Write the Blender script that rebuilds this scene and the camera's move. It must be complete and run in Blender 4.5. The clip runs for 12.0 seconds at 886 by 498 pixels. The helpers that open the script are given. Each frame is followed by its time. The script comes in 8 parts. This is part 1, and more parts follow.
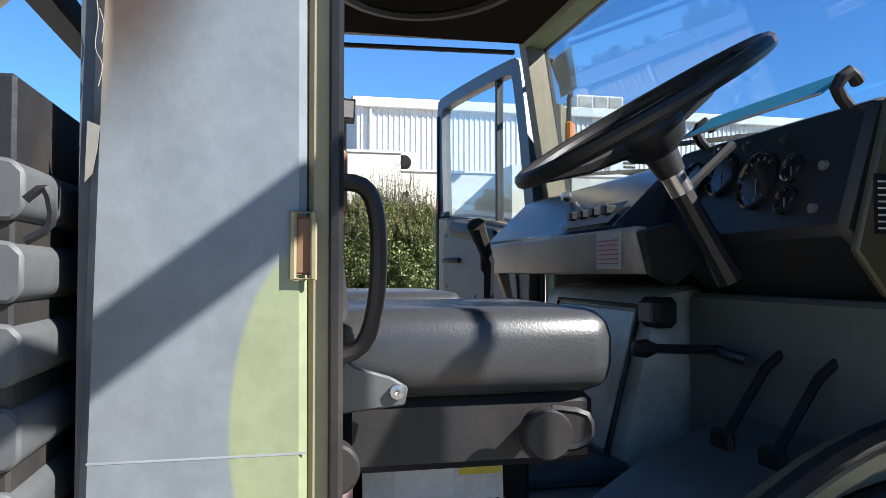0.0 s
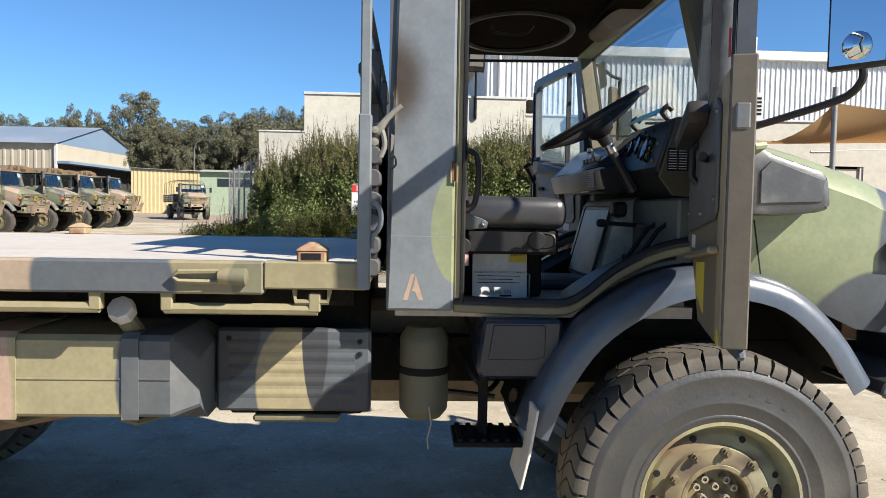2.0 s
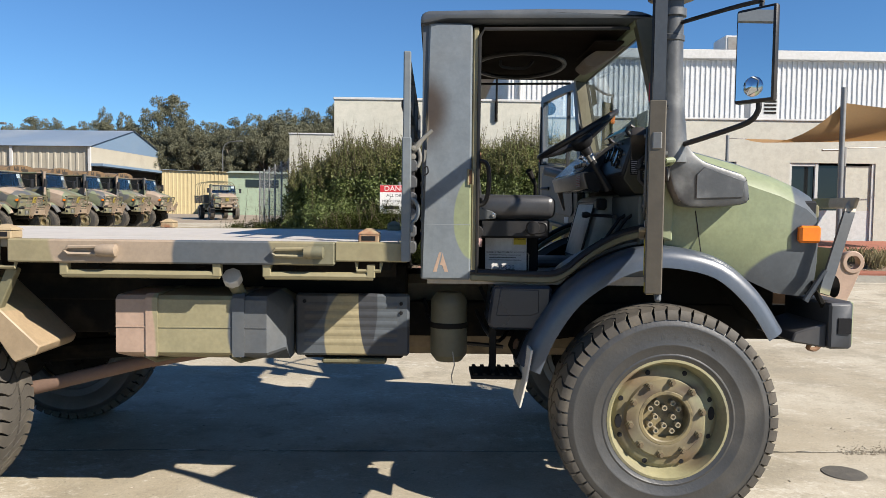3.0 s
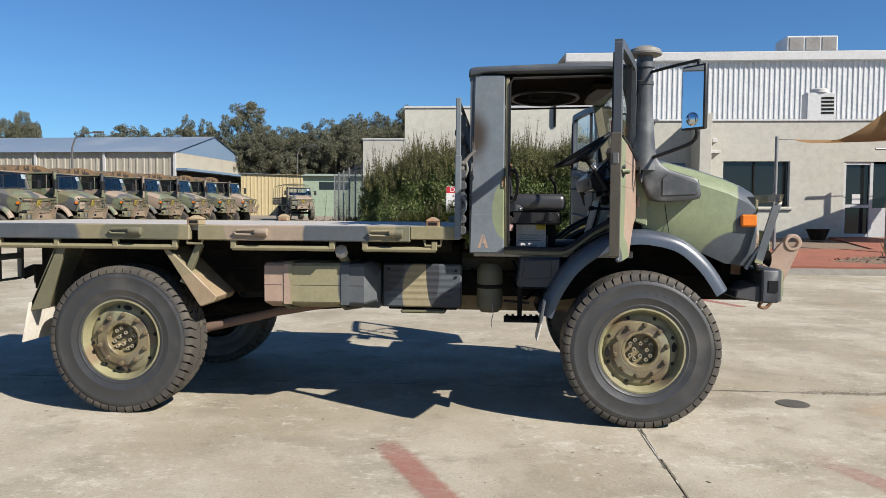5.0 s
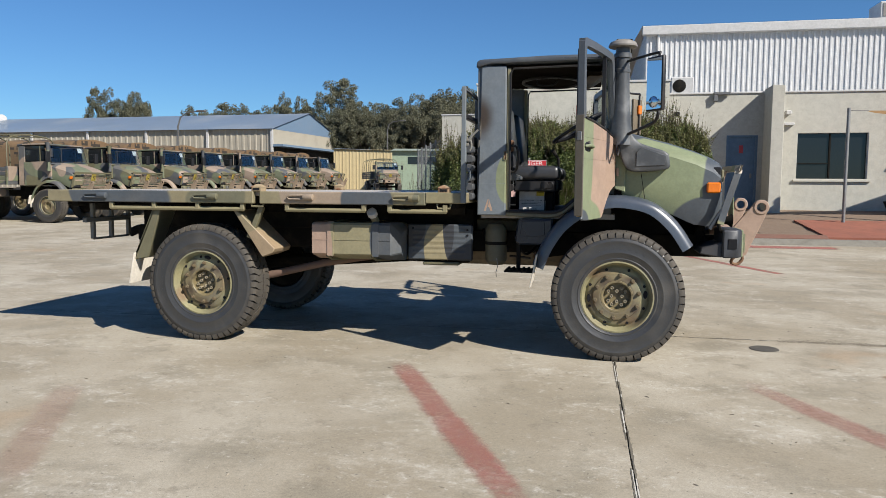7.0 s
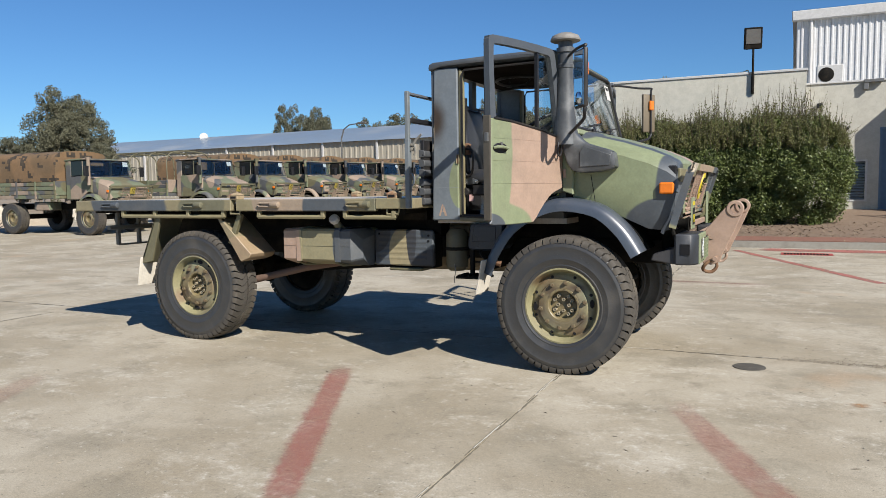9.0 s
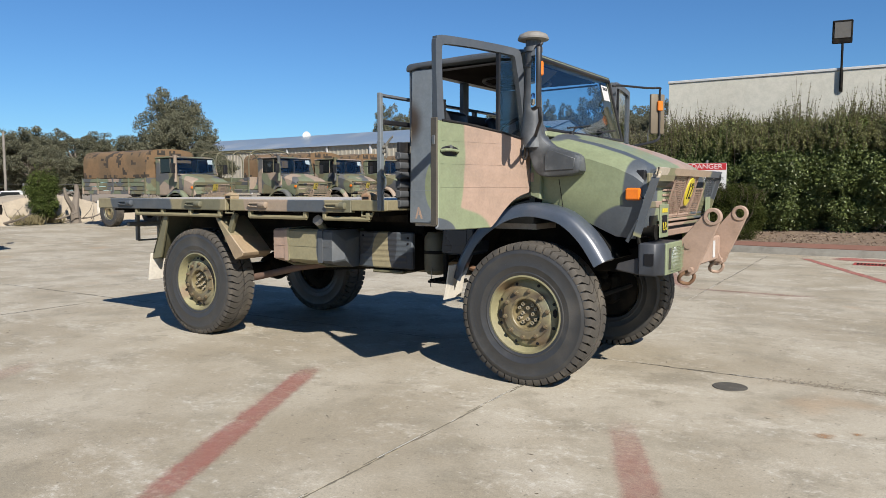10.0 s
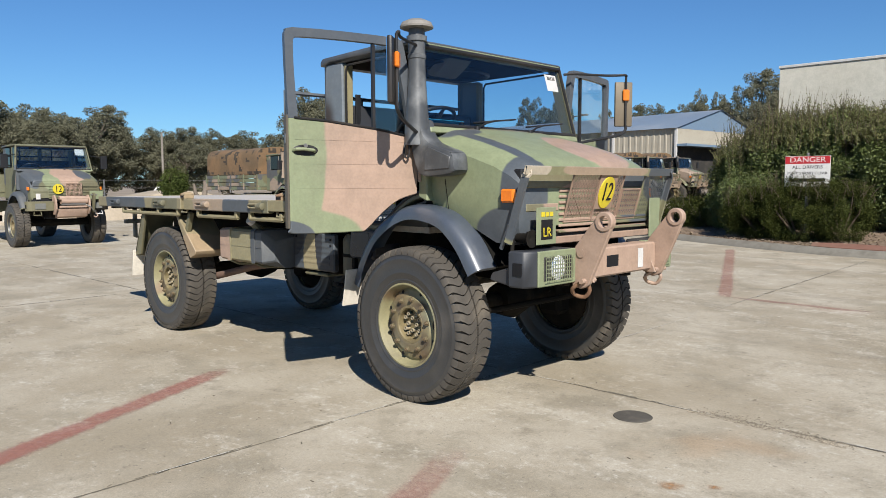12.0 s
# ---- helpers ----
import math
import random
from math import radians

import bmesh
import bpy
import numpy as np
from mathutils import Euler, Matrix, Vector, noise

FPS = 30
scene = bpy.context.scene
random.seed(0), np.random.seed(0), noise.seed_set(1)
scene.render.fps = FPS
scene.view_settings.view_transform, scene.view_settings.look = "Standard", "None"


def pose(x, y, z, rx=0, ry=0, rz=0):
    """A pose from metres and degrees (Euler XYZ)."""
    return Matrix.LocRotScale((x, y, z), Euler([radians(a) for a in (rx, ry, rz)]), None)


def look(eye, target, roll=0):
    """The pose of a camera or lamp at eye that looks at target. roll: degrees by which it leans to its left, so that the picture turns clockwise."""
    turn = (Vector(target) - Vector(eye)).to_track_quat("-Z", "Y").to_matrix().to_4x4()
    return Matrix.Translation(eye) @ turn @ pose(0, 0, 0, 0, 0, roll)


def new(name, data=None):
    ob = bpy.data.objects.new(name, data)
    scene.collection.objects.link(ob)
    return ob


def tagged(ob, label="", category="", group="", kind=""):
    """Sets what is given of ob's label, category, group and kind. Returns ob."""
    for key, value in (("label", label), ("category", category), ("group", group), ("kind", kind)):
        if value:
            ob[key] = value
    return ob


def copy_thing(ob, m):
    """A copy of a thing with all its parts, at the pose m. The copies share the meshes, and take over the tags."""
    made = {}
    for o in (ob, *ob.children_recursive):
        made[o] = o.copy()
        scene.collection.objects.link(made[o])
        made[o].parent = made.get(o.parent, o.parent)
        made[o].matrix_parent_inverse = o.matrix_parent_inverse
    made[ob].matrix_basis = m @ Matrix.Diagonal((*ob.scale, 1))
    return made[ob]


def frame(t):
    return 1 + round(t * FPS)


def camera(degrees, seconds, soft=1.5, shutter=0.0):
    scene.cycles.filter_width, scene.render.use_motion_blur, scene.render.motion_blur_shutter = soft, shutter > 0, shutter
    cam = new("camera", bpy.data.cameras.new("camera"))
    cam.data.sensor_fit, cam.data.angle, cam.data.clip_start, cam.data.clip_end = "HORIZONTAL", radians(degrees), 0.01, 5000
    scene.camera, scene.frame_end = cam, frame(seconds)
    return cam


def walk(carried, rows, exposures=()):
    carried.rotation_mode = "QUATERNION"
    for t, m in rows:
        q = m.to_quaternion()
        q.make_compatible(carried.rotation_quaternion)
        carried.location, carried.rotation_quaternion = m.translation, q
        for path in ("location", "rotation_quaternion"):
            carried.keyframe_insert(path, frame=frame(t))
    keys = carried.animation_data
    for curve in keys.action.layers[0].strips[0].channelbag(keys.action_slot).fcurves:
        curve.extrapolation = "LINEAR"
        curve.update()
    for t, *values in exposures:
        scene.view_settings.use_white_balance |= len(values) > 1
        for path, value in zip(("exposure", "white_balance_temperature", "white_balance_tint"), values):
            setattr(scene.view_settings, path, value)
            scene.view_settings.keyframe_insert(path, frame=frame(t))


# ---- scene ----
cam = camera(61.8, 12.0, 0.55)
METRES, EYE, TILT, LEAN, TURN = 11.2, 1.729, 0.0, 0.0, -12.48
ROWS = [
    (0.0, 0.0, 0.0, 0.0, 0.0, 1.75, 0.02),
    (0.5, 0.0047, -0.042, -0.0048, 3.03, -0.7, 0.26),
    (1.0, 0.0122, -0.0858, -0.0068, 5.9, -2.14, 0.06),
    (1.5, 0.0165, -0.1281, -0.0087, 8.27, -2.68, -0.44),
    (2.0, 0.0255, -0.1712, -0.0106, 9.97, -2.92, -1.06),
    (2.5, 0.033, -0.2164, -0.0119, 11.13, -3.12, -1.0),
    (4.5, 0.0785, -0.3733, -0.0151, 14.78, -2.41, -0.23),
    (5.0, 0.0914, -0.4031, -0.0165, 17.09, -2.99, -0.42),
    (5.5, 0.1045, -0.4295, -0.0163, 18.88, -3.52, -0.67),
    (6.0, 0.1279, -0.4545, -0.0178, 20.7, -3.85, -1.01),
    (6.5, 0.152, -0.4741, -0.0194, 22.57, -4.44, -0.88),
    (7.0, 0.1827, -0.4815, -0.0202, 24.19, -5.01, -0.33),
    (9.0, 0.3305, -0.3862, -0.0209, 37.75, -4.57, 0.76),
    (9.5, 0.3634, -0.3507, -0.0193, 41.91, -4.58, 0.35),
    (10.0, 0.3975, -0.3147, -0.0186, 45.55, -4.6, 0.08),
    (10.5, 0.4209, -0.2739, -0.0191, 49.04, -4.56, 0.04),
    (11.0, 0.4442, -0.2339, -0.0192, 52.14, -4.62, 0.23),
    (11.5, 0.4668, -0.1939, -0.0167, 54.75, -4.85, 0.41),
    (12.0, 0.4824, -0.154, -0.0149, 57.26, -5.0, 0.18),
]
walk(cam, [(t, pose(-0.99, -1.747, EYE, TILT, LEAN, TURN) @ pose(METRES * x, METRES * y, METRES * z, 90 + pitch, roll, yaw)) for t, x, y, z, yaw, pitch, roll in ROWS],
     [(0.0, 1.81, 6120, 10), (0.5, 1.73, 6220, 10), (1.0, 1.61, 6470, 10), (1.5, 1.49, 6620, 10), (2.0, 1.34, 6620, 10), (2.7, 1.15, 6570, 10), (4.5, 0.89, 6370, 10), (7.0, 0.69, 6320, 10), (9.0, 0.72, 6320, 10), (12.0, 0.72, 6300, 10)])

SUN = Vector((1.08, -0.68, 1.0)).normalized()

# ---------------------------------------------------------------- light
world = bpy.data.worlds.new("sky")
world.use_nodes = True
scene.world = world
wn = world.node_tree
sky = wn.nodes.new("ShaderNodeTexSky")
sky.sky_type = "NISHITA"
sky.sun_disc = False
sky.sun_elevation = math.asin(SUN.z)
sky.sun_rotation = math.atan2(SUN.x, SUN.y)
sky.altitude = 200
sky.air_density, sky.dust_density, sky.ozone_density = 1.0, 0.0, 3.0
background = wn.nodes["Background"]
background.inputs["Strength"].default_value = 0.05
tint = wn.nodes.new("ShaderNodeMix")
tint.data_type, tint.blend_type = "RGBA", "MULTIPLY"
tint.inputs[0].default_value = 1.0
tint.inputs[7].default_value = (0.575, 0.9, 1.21, 1)
wn.links.new(sky.outputs[0], tint.inputs[6])
wn.links.new(tint.outputs[2], background.inputs[0])
sun_data = bpy.data.lights.new("sun", "SUN")
sun_data.energy, sun_data.angle, sun_data.color = 5.0, radians(0.53), (1.0, 0.935, 0.84)
sun = new("sun", sun_data)
sun.matrix_world = look(SUN * 60, (0, 0, 0))


# ---------------------------------------------------------------- mesh helpers
class Geo:
    """Vertices and faces gathered for one mesh."""

    def __init__(self):
        self.v, self.f = [], []

    def add(self, verts, faces, m=None):
        n = len(self.v)
        self.v += [tuple(m @ Vector(p)) for p in verts] if m else [tuple(p) for p in verts]
        self.f += [tuple(i + n for i in f) for f in faces]
        return self

    def bm(self, b, m=None):
        b.verts.ensure_lookup_table()
        b.verts.index_update()
        self.add([v.co for v in b.verts], [[v.index for v in f.verts] for f in b.faces], m)
        b.free()
        return self

    def box(self, x0, x1, y0, y1, z0, z1, b=0.0, m=None, seg=1):
        if b <= 0:
            vs = [(x, y, z) for x in (x0, x1) for y in (y0, y1) for z in (z0, z1)]
            return self.add(vs, [(0, 1, 3, 2), (4, 6, 7, 5), (0, 4, 5, 1), (2, 3, 7, 6), (0, 2, 6, 4), (1, 5, 7, 3)], m)
        k = bmesh.new()
        bmesh.ops.create_cube(k, size=1)
        for v in k.verts:
            v.co = ((x0 + x1) / 2 + v.co.x * (x1 - x0), (y0 + y1) / 2 + v.co.y * (y1 - y0), (z0 + z1) / 2 + v.co.z * (z1 - z0))
        bmesh.ops.bevel(k, geom=k.edges[:], offset=b, segments=seg, affect="EDGES", profile=0.5)
        return self.bm(k, m)

    def prism(self, pts, a, c, axis="y", b=0.0, m=None, seg=1):
        """The outline pts pushed from a to c along an axis."""
        def at(p, w):
            return {"y": (p[0], w, p[1]), "x": (w, p[0], p[1]), "z": (p[0], p[1], w)}[axis]
        k = bmesh.new()
        lo = [k.verts.new(at(p, a)) for p in pts]
        hi = [k.verts.new(at(p, c)) for p in pts]
        n = len(pts)
        k.faces.new(lo), k.faces.new(hi[::-1])
        for i in range(n):
            k.faces.new((lo[i], hi[i], hi[(i + 1) % n], lo[(i + 1) % n]))
        bmesh.ops.recalc_face_normals(k, faces=k.faces[:])
        if b > 0:
            bmesh.ops.bevel(k, geom=k.edges[:], offset=b, segments=seg, affect="EDGES", profile=0.5)
        return self.bm(k, m)

    def tube(self, path, r, n=8, closed=False, m=None):
        pts = [Vector(p) for p in path]
        rs = r if isinstance(r, (list, tuple)) else [r] * len(pts)
        vs, fs, last = [], [], None
        for i, p in enumerate(pts):
            a = pts[i - 1] if i or closed else p
            c = pts[(i + 1) % len(pts)] if i < len(pts) - 1 or closed else p
            d = (c - a).normalized()
            side = last - d * last.dot(d) if last else d.orthogonal()
            side.normalize()
            last = side
            up = d.cross(side)
            vs += [p + (side * math.cos(t) + up * math.sin(t)) * rs[i] for t in [2 * math.pi * k / n for k in range(n)]]
        turns = len(pts) if closed else len(pts) - 1
        for i in range(turns):
            j = (i + 1) % len(pts)
            fs += [(i * n + k, i * n + (k + 1) % n, j * n + (k + 1) % n, j * n + k) for k in range(n)]
        if not closed:
            fs += [tuple(range(n))[::-1], tuple((len(pts) - 1) * n + k for k in range(n))]
        return self.add(vs, fs, m)

    def lathe(self, prof, n=32, axis="y", m=None, close=False, caps=True):
        """The outline prof of (radius, way along the axis) turned about it."""
        vs, fs = [], []
        for r, w in prof:
            for k in range(n):
                t = 2 * math.pi * k / n
                c, s = r * math.cos(t), r * math.sin(t)
                vs.append({"y": (c, w, s), "z": (c, s, w), "x": (w, c, s)}[axis])
        for i in range(len(prof) - (0 if close else 1)):
            j = (i + 1) % len(prof)
            fs += [(i * n + k, i * n + (k + 1) % n, j * n + (k + 1) % n, j * n + k) for k in range(n)]
        if caps and not close:
            for i in (0, len(prof) - 1):
                if prof[i][0] > 1e-4:
                    fs.append(tuple(i * n + k for k in range(n)))
        return self.add(vs, fs, m)

    def mesh(self, name, material, sharp=34):
        d = bpy.data.meshes.new(name)
        d.from_pydata(self.v, [], self.f)
        k = bmesh.new()
        k.from_mesh(d)
        bmesh.ops.recalc_face_normals(k, faces=k.faces[:])
        k.to_mesh(d)
        k.free()
        d.polygons.foreach_set("use_smooth", [True] * len(d.polygons))
        d.set_sharp_from_angle(angle=radians(sharp))
        d.materials.append(material)
        return d


def part(name, geo, material, parent=None, label="", m=None, sharp=34):
    """One mesh object out of a Geo (or a ready mesh), under a thing or a part."""
    data = geo.mesh(name, material, sharp) if isinstance(geo, Geo) else geo
    ob = new(name, data)
    if parent:
        ob.parent = parent
    if m is not None:
        ob.matrix_basis = m
    return tagged(ob, label)


def thing(name, label, category, m=None, group="", kind="", geo=None, material=None):
    ob = new(name, geo.mesh(name, material) if geo else None)
    if m is not None:
        ob.matrix_basis = m
    return tagged(ob, label, category, group, kind)


# ---------------------------------------------------------------- materials
def nodes_of(name, rough=0.6, metal=0.0):
    mt = bpy.data.materials.new(name)
    mt.use_nodes = True
    nt = mt.node_tree
    bs = nt.nodes["Principled BSDF"]
    bs.inputs["Roughness"].default_value, bs.inputs["Metallic"].default_value = rough, metal
    return mt, nt, bs


def noise_node(nt, vec, scale, detail=4.0, rough=0.55):
    n = nt.nodes.new("ShaderNodeTexNoise")
    n.inputs["Scale"].default_value, n.inputs["Detail"].default_value, n.inputs["Roughness"].default_value = scale, detail, rough
    nt.links.new(vec, n.inputs["Vector"])
    return n.outputs["Fac"]


def mix_node(nt, fac, a, b, mode="MIX"):
    n = nt.nodes.new("ShaderNodeMix")
    n.data_type, n.blend_type = "RGBA", mode
    for sock, val in ((n.inputs[0], fac), (n.inputs[6], a), (n.inputs[7], b)):
        if isinstance(val, bpy.types.NodeSocket):
            nt.links.new(val, sock)
        else:
            sock.default_value = val if isinstance(val, float) else (*val, 1)
    return n.outputs[2]


def math_node(nt, op, a, b=0.0, c=None):
    n = nt.nodes.new("ShaderNodeMath")
    n.operation = op
    for sock, val in zip(n.inputs, (a, b, c)):
        if isinstance(val, bpy.types.NodeSocket):
            nt.links.new(val, sock)
        elif val is not None:
            sock.default_value = val
    return n.outputs[0]


def span_node(nt, val, lo, hi, a=0.0, b=1.0):
    n = nt.nodes.new("ShaderNodeMapRange")
    n.interpolation_type = "SMOOTHSTEP"
    nt.links.new(val, n.inputs["Value"])
    for i, v in zip(range(1, 5), (lo, hi, a, b)):
        n.inputs[i].default_value = v
    return n.outputs[0]


def place_node(nt):
    return nt.nodes.new("ShaderNodeTexCoord").outputs["Object"]


def bump_node(nt, bs, height, strength=0.2, dist=0.01):
    n = nt.nodes.new("ShaderNodeBump")
    n.inputs["Strength"].default_value, n.inputs["Distance"].default_value = strength, dist
    nt.links.new(height, n.inputs["Height"])
    nt.links.new(n.outputs[0], bs.inputs["Normal"])


def worn(nt, bs, vec, col, dirt=(0.16, 0.13, 0.1), amount=0.35, grain=40.0, bump=0.15, rough=0.6, patch=2.2):
    """Dust and fading at two scales over a colour, with fine relief."""
    big, fine = noise_node(nt, vec, patch, 5.0), noise_node(nt, vec, grain, 3.0)
    col = mix_node(nt, math_node(nt, "MULTIPLY", span_node(nt, big, 0.45, 0.75), amount), col, dirt)
    mid = noise_node(nt, vec, grain * 0.21, 4.0, 0.65)
    shade = math_node(nt, "MULTIPLY", span_node(nt, fine, 0.3, 0.7, 0.95, 1.05), span_node(nt, mid, 0.3, 0.7, 0.575, 0.665))
    n = nt.nodes.new("ShaderNodeCombineColor")
    for i in range(3):
        nt.links.new(shade, n.inputs[i])
    col = mix_node(nt, 1.0, col, n.outputs[0], "MULTIPLY")
    nt.links.new(col, bs.inputs["Base Color"])
    nt.links.new(math_node(nt, "MULTIPLY_ADD", big, 0.3, rough - 0.15), bs.inputs["Roughness"])
    if bump:
        bump_node(nt, bs, fine, bump, 0.004)


def plain(name, col, rough=0.6, metal=0.0, amount=0.35, dirt=(0.16, 0.13, 0.1), grain=40.0, bump=0.15, patch=2.2):
    mt, nt, bs = nodes_of(name, rough, metal)
    worn(nt, bs, place_node(nt), col, dirt, amount, grain, bump, rough, patch)
    return mt


GREY, GREEN, TAN, OLIVE, DARK = (0.1, 0.115, 0.13), (0.29, 0.33, 0.19), (0.50, 0.35, 0.26), (0.19, 0.175, 0.10), (0.045, 0.048, 0.056)


def camo(name, base, blobs, rough=0.55, wob=0.28, amount=0.3, burn=None):
    """Matt paint of a base colour with soft-edged patches: (centre, radii, colour) in the thing's own metres."""
    mt, nt, bs = nodes_of(name, rough)
    vec = place_node(nt)
    nz = nt.nodes.new("ShaderNodeTexNoise")
    nz.inputs["Scale"].default_value, nz.inputs["Detail"].default_value = 2.6, 1.0
    nt.links.new(vec, nz.inputs["Vector"])
    sway = math_node(nt, "MULTIPLY_ADD", nz.outputs["Fac"], wob * 4, -wob * 2)
    col = base
    for c, r, k, *soft in blobs:
        mp = nt.nodes.new("ShaderNodeVectorMath")
        mp.operation = "SUBTRACT"
        nt.links.new(vec, mp.inputs[0])
        mp.inputs[1].default_value = c
        dv = nt.nodes.new("ShaderNodeVectorMath")
        dv.operation = "DIVIDE"
        nt.links.new(mp.outputs[0], dv.inputs[0])
        dv.inputs[1].default_value = r
        ln = nt.nodes.new("ShaderNodeVectorMath")
        ln.operation = "LENGTH"
        nt.links.new(dv.outputs[0], ln.inputs[0])
        d = math_node(nt, "ADD", ln.outputs["Value"], sway)
        col = mix_node(nt, span_node(nt, d, 1.0 + (soft[0] if soft else 0.04), 1.0 - (soft[0] if soft else 0.04)), col, k)
    worn(nt, bs, vec, col, (0.2, 0.17, 0.13), amount, 55.0, 0.08, rough)
    return mt


def army(name, seed):
    """Four-colour camouflage for trucks further off, laid out by noise."""
    mt, nt, bs = nodes_of(name, 0.6)
    tc = nt.nodes.new("ShaderNodeTexCoord")
    mp = nt.nodes.new("ShaderNodeVectorMath")
    mp.operation = "ADD"
    nt.links.new(tc.outputs["Object"], mp.inputs[0])
    info = nt.nodes.new("ShaderNodeObjectInfo")
    cb = nt.nodes.new("ShaderNodeCombineXYZ")
    nt.links.new(math_node(nt, "MULTIPLY_ADD", info.outputs["Random"], 9.0, seed), cb.inputs[0])
    nt.links.new(cb.outputs[0], mp.inputs[1])
    vec = mp.outputs[0]
    n1, n2 = noise_node(nt, vec, 1.15, 1.0), noise_node(nt, vec, 0.85, 1.0)
    col = mix_node(nt, span_node(nt, n1, 0.505, 0.52), (0.2, 0.225, 0.14), (0.115, 0.12, 0.125))
    col = mix_node(nt, span_node(nt, n2, 0.525, 0.54), col, (0.4, 0.31, 0.235))
    col = mix_node(nt, span_node(nt, n2, 0.40, 0.385), col, OLIVE)
    worn(nt, bs, vec, col, (0.2, 0.17, 0.13), 0.4, 40.0, 0.08, 0.6)
    return mt


def glass(name, tint=(0.9, 0.95, 0.95), rough=0.02, clear=0.92):
    """A pane: mostly clear, with a true surface reflection."""
    mt, nt, _ = nodes_of(name, rough)
    out = nt.nodes["Material Output"]
    tr = nt.nodes.new("ShaderNodeBsdfTransparent")
    tr.inputs[0].default_value = (*tint, 1)
    gl = nt.nodes.new("ShaderNodeBsdfGlossy")
    gl.inputs["Roughness"].default_value = rough
    fr = nt.nodes.new("ShaderNodeLayerWeight")
    fr.inputs[0].default_value = 0.5
    mx = nt.nodes.new("ShaderNodeMixShader")
    fac = math_node(nt, "MULTIPLY_ADD", math_node(nt, "POWER", fr.outputs["Facing"], 5.0), 0.9, 1 - clear)
    nt.links.new(fac, mx.inputs[0])
    nt.links.new(tr.outputs[0], mx.inputs[1])
    nt.links.new(gl.outputs[0], mx.inputs[2])
    nt.links.new(mx.outputs[0], out.inputs["Surface"])
    return mt


def concrete():
    mt, nt, bs = nodes_of("yard_concrete", 0.85)
    vec = nt.nodes.new("ShaderNodeNewGeometry").outputs["Position"]
    patch, cloud, fine = noise_node(nt, vec, 0.5, 5.0, 0.6), noise_node(nt, vec, 1.5, 8.0, 0.65), noise_node(nt, vec, 120.0, 4.0)
    st = nt.nodes.new("ShaderNodeMapping")
    st.inputs["Scale"].default_value = (1.0, 1.7, 1.0)
    st.inputs["Rotation"].default_value = (0, 0, 0.6)
    nt.links.new(vec, st.inputs["Vector"])
    scuff = noise_node(nt, st.outputs[0], 1.1, 7.0, 0.72)
    spots = noise_node(nt, vec, 9.0, 3.0, 0.6)
    blot = noise_node(nt, vec, 3.6, 8.0, 0.72)
    pit = noise_node(nt, vec, 16.0, 6.0, 0.75)
    # pale fawn cement, greyer where the fines have washed off
    col = mix_node(nt, span_node(nt, patch, 0.36, 0.64), (0.27, 0.233, 0.17), (0.365, 0.328, 0.258))
    col = mix_node(nt, math_node(nt, "MULTIPLY", span_node(nt, cloud, 0.48, 0.66), 0.7), col, (0.225, 0.2, 0.15))
    col = mix_node(nt, math_node(nt, "MULTIPLY", span_node(nt, scuff, 0.52, 0.7), 0.6), col, (0.43, 0.395, 0.325))
    col = mix_node(nt, math_node(nt, "MULTIPLY", span_node(nt, blot, 0.54, 0.68), 0.55), col, (0.19, 0.165, 0.122))
    worn_spot = math_node(nt, "MULTIPLY", span_node(nt, pit, 0.5, 0.66), span_node(nt, scuff, 0.46, 0.6))
    col = mix_node(nt, math_node(nt, "MULTIPLY", worn_spot, 0.6), col, (0.5, 0.47, 0.405))
    col = mix_node(nt, math_node(nt, "MULTIPLY", span_node(nt, spots, 0.68, 0.74), 0.6), col, (0.14, 0.12, 0.095))
    tr = nt.nodes.new("ShaderNodeMapping")
    tr.inputs["Scale"].default_value = (0.25, 1.6, 1.0)
    tr.inputs["Rotation"].default_value = (0, 0, -0.35)
    nt.links.new(vec, tr.inputs["Vector"])
    trail = noise_node(nt, tr.outputs[0], 0.8, 6.0, 0.6)
    col = mix_node(nt, math_node(nt, "MULTIPLY", span_node(nt, trail, 0.55, 0.7), 0.4), col, (0.2, 0.178, 0.137))
    rust = noise_node(nt, vec, 0.7, 3.0)
    col = mix_node(nt, math_node(nt, "MULTIPLY", span_node(nt, rust, 0.62, 0.74), 0.4), col, (0.35, 0.245, 0.15))
    specks, chips = noise_node(nt, vec, 34.0, 2.0, 0.6), noise_node(nt, vec, 23.0, 3.0, 0.6)
    col = mix_node(nt, math_node(nt, "MULTIPLY", span_node(nt, specks, 0.66, 0.72), 0.6), col, (0.1, 0.09, 0.068))
    col = mix_node(nt, math_node(nt, "MULTIPLY", span_node(nt, chips, 0.66, 0.7), 0.6), col, (0.44, 0.41, 0.35))
    grit = noise_node(nt, vec, 42.0, 5.0, 0.7)
    shade = math_node(nt, "MULTIPLY", span_node(nt, fine, 0.28, 0.72, 0.88, 1.12), span_node(nt, grit, 0.3, 0.7, 0.91, 1.09))
    cc = nt.nodes.new("ShaderNodeCombineColor")
    for i in range(3):
        nt.links.new(shade, cc.inputs[i])
    col = mix_node(nt, 1.0, col, cc.outputs[0], "MULTIPLY")
    nt.links.new(col, bs.inputs["Base Color"])
    bs.inputs["Specular IOR Level"].default_value = 0.2
    bump_node(nt, bs, math_node(nt, "ADD", math_node(nt, "MULTIPLY", fine, 0.6), math_node(nt, "ADD", cloud, pit)), 0.16, 0.006)
    return mt


